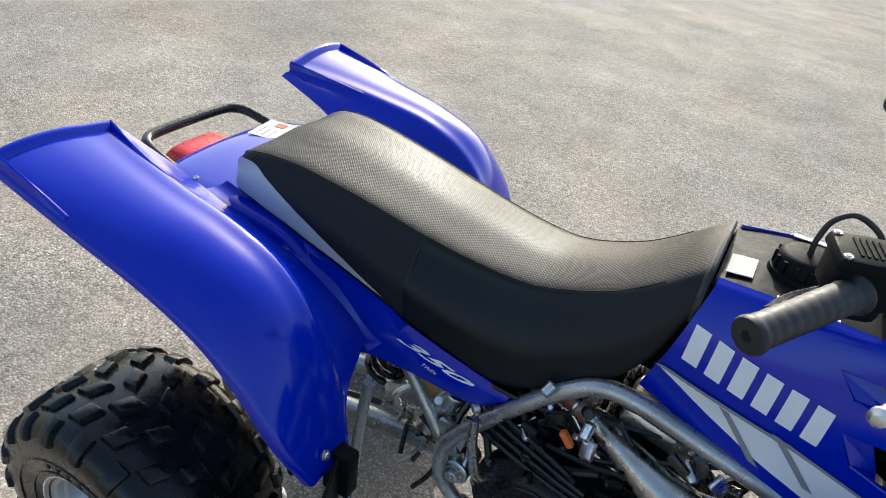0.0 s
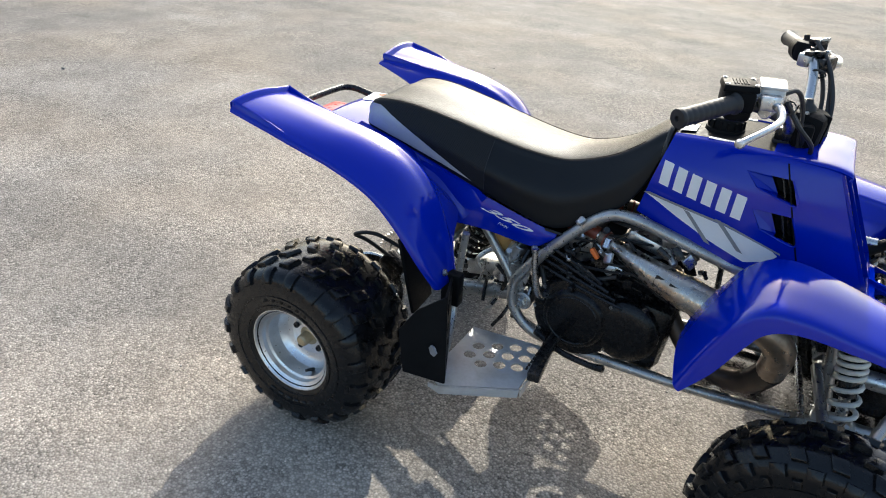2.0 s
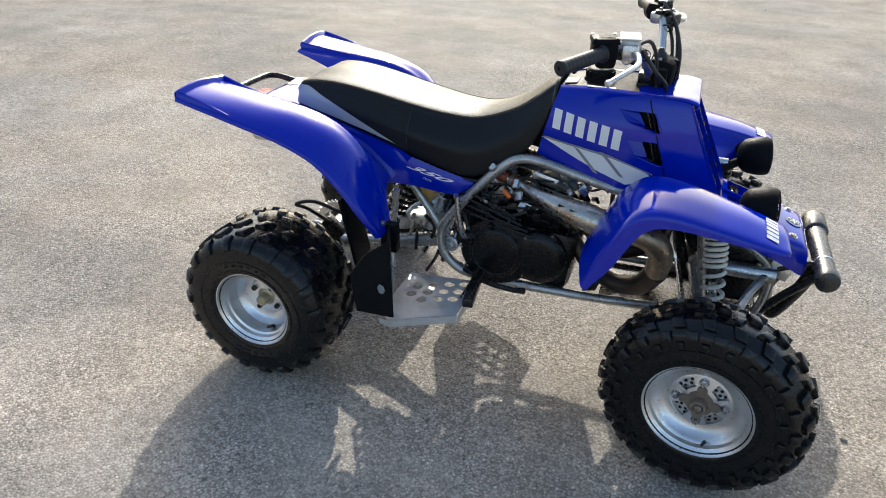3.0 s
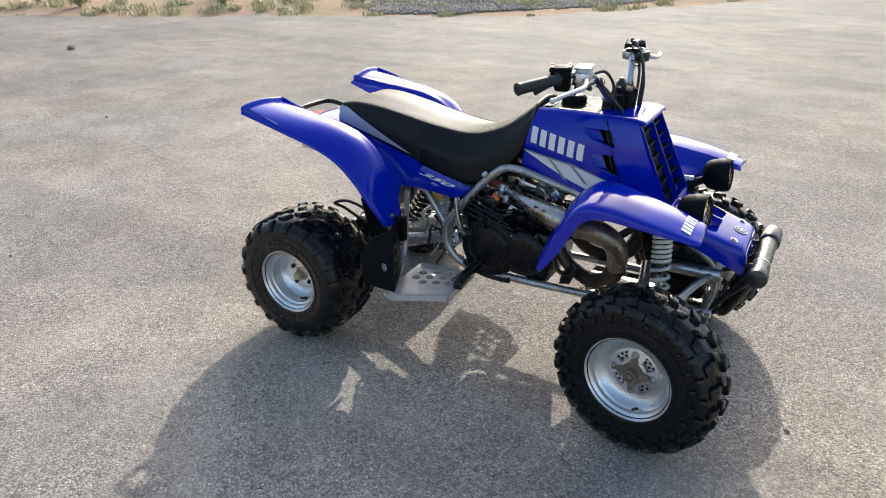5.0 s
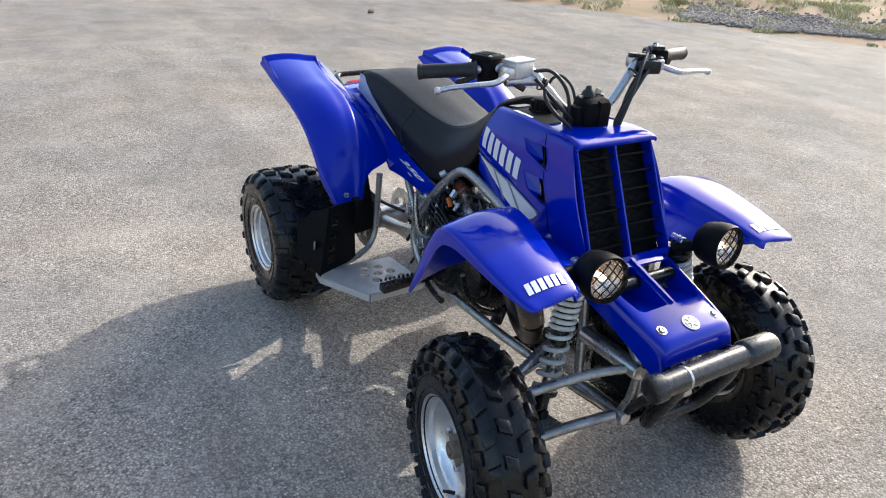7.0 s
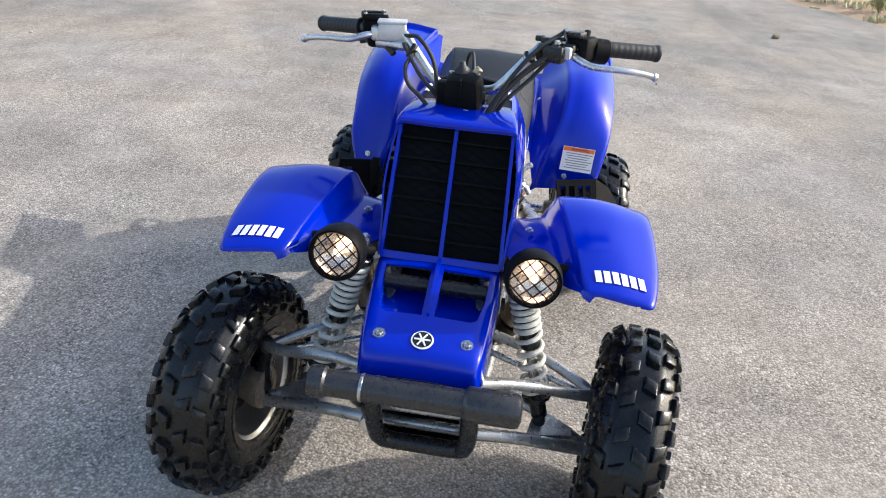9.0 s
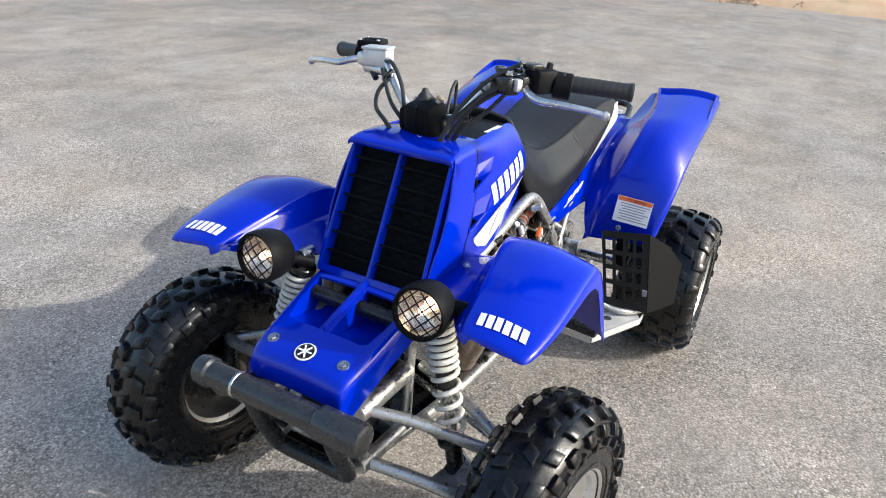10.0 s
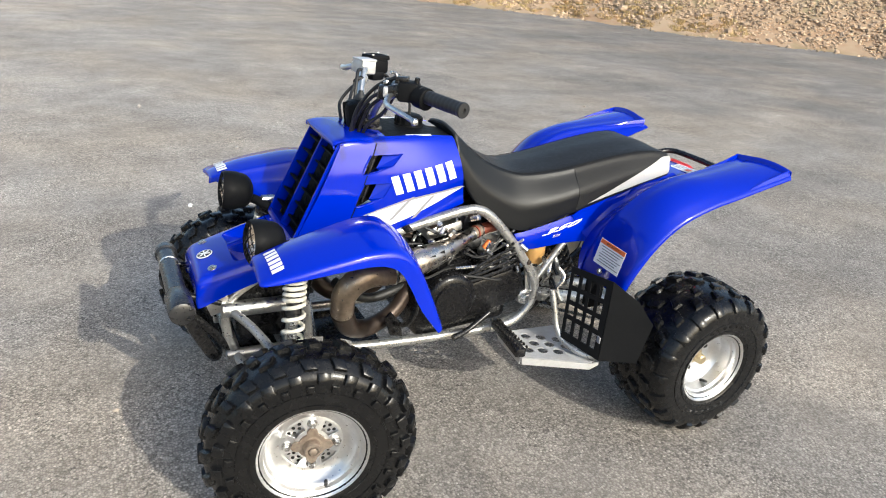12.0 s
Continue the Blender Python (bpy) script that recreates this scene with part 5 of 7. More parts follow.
# front bulkhead plate, steering stem, radiator
part("steering_stem", rod((1.19, 0, 0.33), (1.0, 0, 0.93), 0.016), SATIN, QUAD)
rad = part("radiator", box((1.135, 0, 0.62), (0.045, 0.20, 0.36), pose(0, 0, 0, 0, -24, 0), 0.006), CAST, QUAD, "black finned radiator")
for k in range(18):
    part("fin", box(Vector((1.16, 0, 0.625)) + Vector((0.4 * (k - 9) * -0.018, 0, 0.91 * (k - 9) * 0.018)), (0.004, 0.19, 0.003), pose(0, 0, 0, 0, -24, 0)), SATIN, rad)
part("front_box", box((1.305, 0, 0.40), (0.14, 0.165, 0.19), None, 0.02), CAST, QUAD, "dark housing between the front arms")
part("skid_plate", prism([(1.40, -0.10, 0.262), (1.40, 0.10, 0.262), (1.2, 0.12, 0.252), (0.95, 0.13, 0.246), (0.95, -0.13, 0.246), (1.2, -0.12, 0.252)], (0, 0, -0.003), (0, 0, 0.003)), CAST, QUAD)

# ---- front suspension ----
c7, s7 = math.cos(radians(STEER)), math.sin(radians(STEER))
for s in (1, -1):
    low = part("lower_arm", tube([(1.385, 0.11 * s, 0.285), (1.345, 0.22 * s, 0.258), (1.29, 0.37 * s, 0.207), (1.275, 0.40 * s, 0.195)], [0.014, 0.014, 0.015, 0.018]), FRAME, QUAD, "silver lower wishbone")
    part("arm_leg", tube([(1.19, 0.13 * s, 0.282), (1.225, 0.24 * s, 0.255), (1.262, 0.36 * s, 0.207), (1.275, 0.40 * s, 0.195)], [0.014, 0.014, 0.014, 0.016]), FRAME, low)
    part("arm_plate", prism([(1.335, 0.235 * s, 0.257), (1.235, 0.255 * s, 0.257), (1.262, 0.34 * s, 0.235), (1.29, 0.34 * s, 0.235)], (0, 0, -0.004), (0, 0, 0.006)), FRAME, low)
    up = part("upper_arm", tube([(1.395, 0.11 * s, 0.425), (1.35, 0.20 * s, 0.405), (1.30, 0.33 * s, 0.365), (1.275, 0.372 * s, 0.352)], [0.012, 0.012, 0.013, 0.015]), FRAME, QUAD, "silver upper wishbone")
    part("arm_leg", tube([(1.195, 0.12 * s, 0.425), (1.215, 0.22 * s, 0.405), (1.245, 0.33 * s, 0.365), (1.275, 0.372 * s, 0.352)], 0.012), FRAME, up)
    part("pivot_tube", rod((1.23, 0.105 * s, 0.425), (1.42, 0.105 * s, 0.425), 0.022), ALLOY, up)
    part("pivot_tube", rod((1.22, 0.112 * s, 0.285), (1.41, 0.108 * s, 0.285), 0.017), ALLOY, low)
    kn = part("steering_knuckle", tube([(1.275, 0.372 * s, 0.355), (1.268, 0.39 * s, 0.295), (1.268, 0.395 * s, 0.237), (1.273, 0.40 * s, 0.185)], [0.016, 0.02, 0.026, 0.018]), CAST, QUAD, "dark forged steering knuckle")
    part("spindle", rod((1.27, 0.39 * s, 0.2365), (1.27 + 0.06 * s7 * -s, 0.46 * s, 0.2365), 0.03), CAST, kn)
    part("ball_joint", lathe([(0, 0.03), (0.012, 0.028), (0.017, 0.018), (0.017, 0), (0.012, -0.008), (0, -0.01)], 14, Matrix.Translation((1.275, 0.376 * s, 0.345)) @ pose(0, 0, 0, 90, 0, 0)), HOSE, kn)
    part("caliper", box((1.215, 0.415 * s, 0.275), (0.05, 0.045, 0.09), pose(0, 0, 0, 0, 10, 0), 0.008), CAST, kn, "dark brake caliper")
    part("tie_rod", tube([(1.16, 0.03 * s, 0.38), (1.19, 0.2 * s, 0.345), (1.215, 0.375 * s, 0.305)], 0.008), STEEL, QUAD, "thin steel tie rod")
    a, b = Vector((1.235, 0.168 * s, 0.632)), Vector((1.272, 0.262 * s, 0.27))
    d = (b - a).normalized()
    shock = part("front_shock", rod(a + d * 0.02, b, 0.012), STEEL, QUAD, "front shock absorber with a cream coil spring")
    part("damper_body", rod(a + d * 0.01, a + d * 0.20, 0.021), SATIN, shock)
    part("top_eye", rod(a + Vector((-0.02, 0, 0)), a + Vector((0.02, 0, 0)), 0.014), STEEL, shock)
    part("bottom_eye", rod(b + Vector((-0.024, 0, 0)), b + Vector((0.024, 0, 0)), 0.014), CAST, shock)
    part("lower_clevis", rod(b - d * 0.045, b - d * 0.002, 0.019), SATIN, shock)
    part("spring_seat", rod(b - d * 0.06, b - d * 0.048, 0.033), SATIN, shock)
    part("spring_seat", rod(a + d * 0.03, a + d * 0.045, 0.033), SATIN, shock)
    u = d.orthogonal().normalized()
    v = d.cross(u)
    n_turn, pts, span = 12, [], (b - d * 0.064 - (a + d * 0.05))
    for k in range(n_turn * 14 + 1):
        f = k / (n_turn * 14)
        g_ = f * 0.7 if f < 0.6 else 0.42 + (f - 0.6) * 1.45        # close coils above, open ones below
        t = 2 * math.pi * n_turn * f
        pts.append(tuple(a + d * 0.05 + span * g_ + (u * math.cos(t) + v * math.sin(t)) * 0.0268))
    part("coil_spring", tube(pts, 0.0058, 8, 1), SPRING, shock, "cream-painted coil spring")

# ---- bumper ----
bump = part("bumper", lathe([(0, -0.2), (0.022, -0.2), (0.029, -0.196), (0.031, -0.188), (0.031, -0.168), (0.026, -0.163), (0.026, 0.095), (0.031, 0.1), (0.033, 0.104), (0.033, 0.19), (0.03, 0.199), (0.022, 0.203), (0, 0.203)], 28, Matrix.Translation((1.527, 0, 0.478))), BUMPER, QUAD, "glossy black tubular front bumper")
part("ring", lathe([(0.026, -0.1), (0.0275, -0.099), (0.0275, -0.094), (0.026, -0.093)], 28, Matrix.Translation((1.527, 0, 0.478))), STEEL, bump, "thin steel ring")
part("lower_loop", tube([(1.515, -0.08, 0.462), (1.492, -0.08, 0.39), (1.45, -0.076, 0.305), (1.435, -0.055, 0.28), (1.43, 0.012, 0.275), (1.435, 0.085, 0.28), (1.45, 0.107, 0.305), (1.492, 0.111, 0.39), (1.515, 0.108, 0.462)], 0.0185), SATIN, bump, "thick black lower loop of the bumper")
for s in (1, -1):
    part("stay", tube([(1.527, 0.12 * s, 0.47), (1.50, 0.115 * s, 0.43), (1.45, 0.108 * s, 0.37), (1.40, 0.10 * s, 0.30)], 0.012), SATIN, bump)
    part("stay", tube([(1.527, 0.10 * s, 0.485), (1.48, 0.10 * s, 0.47), (1.42, 0.098 * s, 0.445)], 0.009), SATIN, bump)
    part("mount_plate", box((1.425, 0.10 * s, 0.44), (0.06, 0.006, 0.045), pose(0, 0, 0, 0, 20, 0), 0.002), ALLOY, bump)

# ---- headlamps ----
for s in (1, -1):
    c = Vector((1.352, 0.197 * s, 0.657))
    way = Vector((0.96, 0.06 * s, 0.08)).normalized()
    ax = along(c, c + way)
    lamp = part("headlamp", lathe([(0.044, -0.012), (0.046, 0.004), (0.049, 0.01), (0.0535, 0.012), (0.0565, 0.004), (0.057, -0.012), (0.0555, -0.03), (0.053, -0.035), (0.052, -0.045), (0.047, -0.058), (0.036, -0.069), (0.019, -0.076), (0, -0.078)], 36, ax), BLACK, QUAD, "round black headlamp with a wire guard")
    part("reflector", lathe([(0.046, 0.002), (0.042, -0.008), (0.03, -0.02), (0.012, -0.027), (0, -0.028)], 30, ax), REFLECTOR, lamp)
    part("bulb", lathe([(0, -0.004), (0.006, -0.006), (0.009, -0.011), (0.008, -0.018), (0.005, -0.026), (0, -0.027)], 14, ax), BULB, lamp, "lit amber bulb")
    lens = part("lens", lathe([(0, 0.014), (0.02, 0.0128), (0.038, 0.0085), (0.046, 0.005), (0.046, 0.003), (0.038, 0.0062), (0.02, 0.0104), (0, 0.0116)], 30, ax), GLASS, lamp, "clear glass lens")
    lens.visible_shadow = False
    for ang in (45, -45):
        for k in range(-2, 3):
            o = k * 0.0185
            h = math.sqrt(0.049 ** 2 - o * o)
            q = []
            for t in (-1, -0.5, 0, 0.5, 1):
                a, b = t * h, o
                xx, zz = a * math.cos(radians(ang)) - b * math.sin(radians(ang)), a * math.sin(radians(ang)) + b * math.cos(radians(ang))
                q.append(tuple(ax @ Vector((xx, 0.0135 + 0.007 * (1 - (xx * xx + zz * zz) / 0.0024), zz))))
            part("guard_wire", tube(q, 0.0014, 6, 2), BLACK, lamp)
    part("bracket", tube([tuple(ax @ Vector((0, -0.07, -0.02))), (1.27, 0.175 * s, 0.63), (1.235, 0.15 * s, 0.615)], 0.014), BLACK, lamp)
    part("adjuster", rod(ax @ Vector((-0.04 * s, -0.062, 0.0)), ax @ Vector((-0.075 * s, -0.062, 0.0)), 0.017), BLACK, lamp)

# ---- handlebar ----
BAR = Matrix.Translation((1.0, 0, 0.98)) @ pose(0, 0, 0, 2.2, 0, STEER) @ Matrix.Translation((0, 0, -0.986))


def bp(x, y, z):
    return tuple(BAR @ Vector((x, y, z)))


def bpart(name, bm, mat, parent=None, label="", sharp=38):
    bm.transform(BAR)
    return part(name, bm, mat, parent or HANDLE, label, sharp)


half = [(0, 0.0, 0.935), (0.0, 0.045, 0.935), (0.005, 0.075, 0.95), (-0.005, 0.12, 1.0), (-0.02, 0.155, 1.035), (-0.04, 0.20, 1.042), (-0.065, 0.265, 1.037), (-0.126, 0.392, 1.028)]
HANDLE = part("handlebar", tube([bp(x, -y, z) for x, y, z in half[:0:-1]] + [bp(x, y, z) for x, y, z in half], 0.011, 12, 5), ALLOY, QUAD, "bare silver handlebar with black grips")
for s in (1, -1):
    a, b = Vector((-0.068, 0.272 * s, 1.0365)), Vector((-0.13, 0.401 * s, 1.0265))
    d = (b - a)
    grip = [(0.011, 0), (0.021, 0.0), (0.022, 0.004), (0.018, 0.008)]
    for k in range(9):
        t = 0.012 + k * 0.0135
        grip += [(0.0168, t), (0.0173, t + 0.003), (0.0173, t + 0.0085), (0.0168, t + 0.0115)]
    grip += [(0.0185, d.length - 0.008), (0.0195, d.length - 0.004), (0.018, d.length), (0.006, d.length + 0.001), (0.004, d.length - 0.004), (0, d.length - 0.004)]
    bpart("grip", lathe(grip, 20, along(a, b)), HOSE, label="black ribbed rubber grip")
    up_ = 0.01 if s < 0 else 0.0
    lv = [(-0.022, 0.215 * s, 1.03), (0.005, 0.235 * s, 1.022 + up_), (0.018, 0.27 * s, 1.012 + up_), (0.014, 0.32 * s, 1.01 + up_), (0.0, 0.365 * s, 1.005 + up_), (-0.014, 0.395 * s, 0.998 + up_)]
    lever = bpart("lever", tube(lv, [0.007, 0.008, 0.0075, 0.0065, 0.006, 0.0065], 10), ALLOY, label="bare aluminium lever with a ball end")
    part("ball_end", lathe([(0, -0.0095), (0.0067, -0.0067), (0.0095, 0), (0.0067, 0.0067), (0, 0.0095)], 14, Matrix.Translation(bp(-0.015, 0.398 * s, 0.997 + up_))), ALLOY, lever)
    bpart("lever_perch", box((-0.018, 0.215 * s, 1.035), (0.04, 0.035, 0.03), pose(0, 0, 0, 0, 0, -20 * s), 0.006), ALLOY if s < 0 else SATIN)
# right: thumb throttle box and brake reservoir; left: switch block
keep = BAR
BAR = BAR @ pose(-0.018, 0, -0.018)
th = bpart("throttle_box", box((-0.055, -0.245, 1.056), (0.062, 0.058, 0.044), pose(0, 0, 0, 0, 0, 24), 0.009), BLACK, label="black thumb throttle housing")
bpart("cover", box((-0.055, -0.245, 1.082), (0.068, 0.062, 0.014), pose(0, 0, 0, 0, 0, 24), 0.004, 0.92), BLACK, th)
for dx, dy in ((-0.026, -0.022), (-0.026, 0.022), (0.026, -0.022), (0.026, 0.022)):
    q = pose(-0.055, -0.245, 1.0885, 0, 0, 24) @ Vector((dx, dy, 0))
    bpart("screw", bolt_mesh(q, (0, 0, 1), 0.003, 0.003), STEEL, th)
for k in range(5):
    q = pose(-0.055, -0.245, 1.0895, 0, 0, 24) @ Vector((-0.012 + k * 0.006, 0, 0))
    bpart("cast_bar", box(q, (0.003, 0.034, 0.002), pose(0, 0, 0, 0, 0, 24)), BLACK, th)
bpart("lower_case", box((-0.052, -0.238, 1.03), (0.05, 0.05, 0.034), pose(0, 0, 0, 0, 0, 24), 0.012), BLACK, th)
bpart("cable_boot", tube([(-0.03, -0.215, 1.04), (-0.005, -0.2, 1.03), (0.012, -0.175, 1.012)], [0.012, 0.01, 0.007], 10), HOSE, th)
bpart("thumb_paddle", tube([(-0.075, -0.255, 1.035), (-0.10, -0.275, 1.02), (-0.11, -0.30, 1.012)], [0.006, 0.007, 0.008], 8), SATIN, th)
rs = bpart("brake_reservoir", box((-0.008, -0.185, 1.058), (0.046, 0.062, 0.038), pose(0, 0, 0, 0, 0, 16), 0.005), PLATE, label="square aluminium brake fluid reservoir")
bpart("lid", box((-0.008, -0.185, 1.079), (0.049, 0.066, 0.006), pose(0, 0, 0, 0, 0, 16), 0.002), PLATE, rs)
bpart("master_cylinder", rod((-0.005, -0.22, 1.032), (0.004, -0.13, 1.03), 0.013), ALLOY, rs)
bpart("hose_fitting", rod((0.008, -0.128, 1.035), (0.022, -0.125, 1.02), 0.009), SATIN, rs)
BAR = keep
BAR = keep @ pose(0, 0, -0.011)
sw = bpart("switch_block", box((-0.045, 0.235, 1.05), (0.05, 0.06, 0.048), pose(0, 0, 0, 0, 0, -24), 0.008), BLACK, label="black switch block")
bpart("switch_cap", box((-0.03, 0.225, 1.078), (0.03, 0.036, 0.012), pose(0, 0, 0, 0, 0, -24), 0.003), SATIN, sw)
bpart("button", rod((-0.06, 0.245, 1.07), (-0.062, 0.246, 1.085), 0.007), SATIN, sw)
bpart("choke_lever", tube([(-0.03, 0.205, 1.065), (-0.02, 0.2, 1.085), (-0.005, 0.205, 1.09)], 0.004, 8), STEEL, sw)
bpart("collar", rod((-0.062, 0.258, 1.0435), (-0.078, 0.29, 1.0395), 0.027), BLACK, sw)
BAR = keep
bpart("clutch_perch", box((-0.03, 0.176, 1.037), (0.03, 0.07, 0.032), pose(0, 0, 0, 0, 0, -18), 0.007), ALLOY, label="worn silver clutch lever mount")
bpart("lever_bracket", box((0.0, 0.18, 1.028), (0.034, 0.062, 0.036), pose(0, 0, 0, 0, 0, -18), 0.008), SATIN, label="black clutch lever bracket")
bpart("pivot_block", box((0.004, 0.214, 1.032), (0.02, 0.018, 0.026), pose(0, 0, 0, 0, 0, -18), 0.004), PLATE, label="small pale pivot block")
for dx, dy in ((-0.03, 0.15), (-0.012, 0.165), (-0.028, 0.195)):
    bpart("perch_cap", box((dx, dy, 1.053), (0.018, 0.02, 0.012), pose(0, 0, 0, 0, 0, -18), 0.003), SATIN)
bpart("perch_bolt", bolt_mesh((0.0, 0.19, 1.051), (0, 0, 1), 0.006), STEEL)
# centre: clamp and black ignition housings
cl = bpart("bar_clamp", box((0.0, 0, 0.922), (0.05, 0.10, 0.03), None, 0.006), SATIN, label="black bar clamp")
ig = bpart("ignition_housing", box((0.026, 0.0, 0.93), (0.078, 0.086, 0.088), pose(0, 0, 0, 0, 10, 0), 0.018, 0.9), BLACK, label="stout black ignition housing with rounded edges")
bpart("housing_rib", box((0.028, 0.0, 0.931), (0.082, 0.007, 0.084), pose(0, 0, 0, 0, 10, 0), 0.003, 0.9), BLACK, ig)
for y in (-0.03, 0.03):
    bpart("housing_screw", bolt_mesh((0.024, y, 0.9735), (0.15, 0, 1), 0.004, 0.003), STEEL, ig)
bpart("housing_lug", box((0.03, -0.046, 0.93), (0.04, 0.03, 0.05), pose(0, 0, 0, 0, 0, 12), 0.008), BLACK, ig)
bpart("key_cover", lathe([(0, 0.026), (0.006, 0.025), (0.009, 0.016), (0.016, 0.01), (0.018, 0)], 16, Matrix.Translation((0.02, -0.008, 0.973)) @ pose(0, 0, 0, 90, 0, 0)), HOSE, ig, "black rubber key cover")
bpart("lock_barrel", rod((0.012, 0.02, 0.97), (0.01, 0.03, 0.984), 0.009), HUBCAP, ig, "brass lock barrel")
bpart("sticker", box((0.0685, 0.01, 0.9), (0.004, 0.024, 0.009), None, 0.001), PLATE, ig, "small pale sticker")
for ca in ([(0.003, -0.125, 1.003), (0.03, -0.135, 0.975), (0.055, -0.12, 0.945), (0.06, -0.09, 0.92), (0.055, -0.06, 0.885)], [(0.0, -0.15, 1.02), (0.03, -0.10, 0.96), (0.035, -0.06, 0.92), (0.03, -0.05, 0.88)],
           [(-0.012, -0.15, 1.035), (0.008, -0.112, 1.036), (0.02, -0.075, 0.995), (0.026, -0.062, 0.94), (0.03, -0.055, 0.88)],
           [(0.005, 0.185, 1.03), (0.03, 0.14, 1.0), (0.05, 0.08, 0.935), (0.055, 0.05, 0.88)], [(-0.02, 0.21, 1.04), (0.02, 0.13, 0.985), (0.035, 0.085, 0.93), (0.04, 0.06, 0.88)],
           [(-0.03, 0.20, 1.07), (0.015, 0.15, 1.035), (0.05, 0.10, 0.97), (0.06, 0.065, 0.90)], [(-0.035, 0.215, 1.06), (-0.01, 0.14, 0.97), (0.02, 0.10, 0.93), (0.03, 0.07, 0.89)]):
    bpart("cable", tube([(x, y, z) for x, y, z in ca], 0.0048, 8), HOSE, label="black control cable")
for y, z in ((0.135, 1.015), (-0.13, 1.005)):
    bpart("cable_tie", lathe([(0.016, -0.003), (0.018, 0), (0.016, 0.003)], 12, along((0.0, y, z), (0.0, y + 0.03 * (1 if y > 0 else -1), z + 0.03))), HOSE)
part("stem_cover", box((0.99, 0, 0.897), (0.045, 0.085, 0.02), None, 0.008), HOSE, QUAD)

# ---- engine ----
eng = part("engine_case", box((0.70, 0, 0.37), (0.33, 0.27, 0.20), pose(0, 0, 0, 0, 6, 0), 0.03), CAST, QUAD, "dark grimy two-cylinder engine")
part("engine_upper", box((0.60, 0, 0.455), (0.20, 0.24, 0.09), pose(0, 0, 0, 0, 12, 0), 0.02), CAST, eng)
part("clutch_cover", lathe([(0.115, 0), (0.115, 0.02), (0.108, 0.03), (0.085, 0.034), (0.08, 0.042), (0.072, 0.045), (0, 0.046)], 40, Matrix.Translation((0.635, -0.135, 0.375)) @ pose(0, 0, 0, 0, 0, 180)), CAST, eng, "round black clutch cover")
part("cover_rim", lathe([(0.066, 0.046), (0.068, 0.0475), (0.07, 0.046)], 40, Matrix.Translation((0.635, -0.135, 0.375)) @ pose(0, 0, 0, 0, 0, 180)), SATIN, eng)
part("pump_cover", lathe([(0.085, 0), (0.085, 0.022), (0.078, 0.03), (0.05, 0.036), (0, 0.037)], 32, Matrix.Translation((0.765, -0.135, 0.375)) @ pose(0, 0, 0, 0, 0, 180)), CAST, eng)
part("flywheel_cover", lathe([(0.085, 0), (0.085, 0.035), (0.08, 0.045), (0.07, 0.05), (0.06, 0.052), (0.057, 0.058), (0, 0.060)], 36, Matrix.Translation((0.765, 0.135, 0.405))), CAST, eng, "round black flywheel cover")
part("sprocket_cover", box((0.545, 0.13, 0.415), (0.11, 0.05, 0.13), pose(0, 0, 0, 0, 20, 0), 0.02), CAST, eng, "black sprocket cover")
for k in range(4):
    part("cover_rib", box((0.535 + 0.012 * k, 0.157, 0.375 + 0.027 * k), (0.085, 0.006, 0.006), pose(0, 0, 0, 0, 20, 0), 0.002), CAST, eng)
part("chain_cover", box((0.62, 0.145, 0.40), (0.19, 0.035, 0.12), pose(0, 0, 0, 0, 14, 0), 0.012), CAST, eng)
for k in range(10):
    a = 2 * math.pi * k / 10
    part("cover_bolt", bolt_mesh((0.635 + 0.109 * math.cos(a), -0.16, 0.375 + 0.109 * math.sin(a)), (0, -1, 0), 0.005), STEEL, eng)
    if k < 6:
        a = 2 * math.pi * k / 6
        part("cover_bolt", bolt_mesh((0.765 + 0.08 * math.cos(a), 0.172, 0.405 + 0.08 * math.sin(a)), (0, 1, 0), 0.004), STEEL, eng)
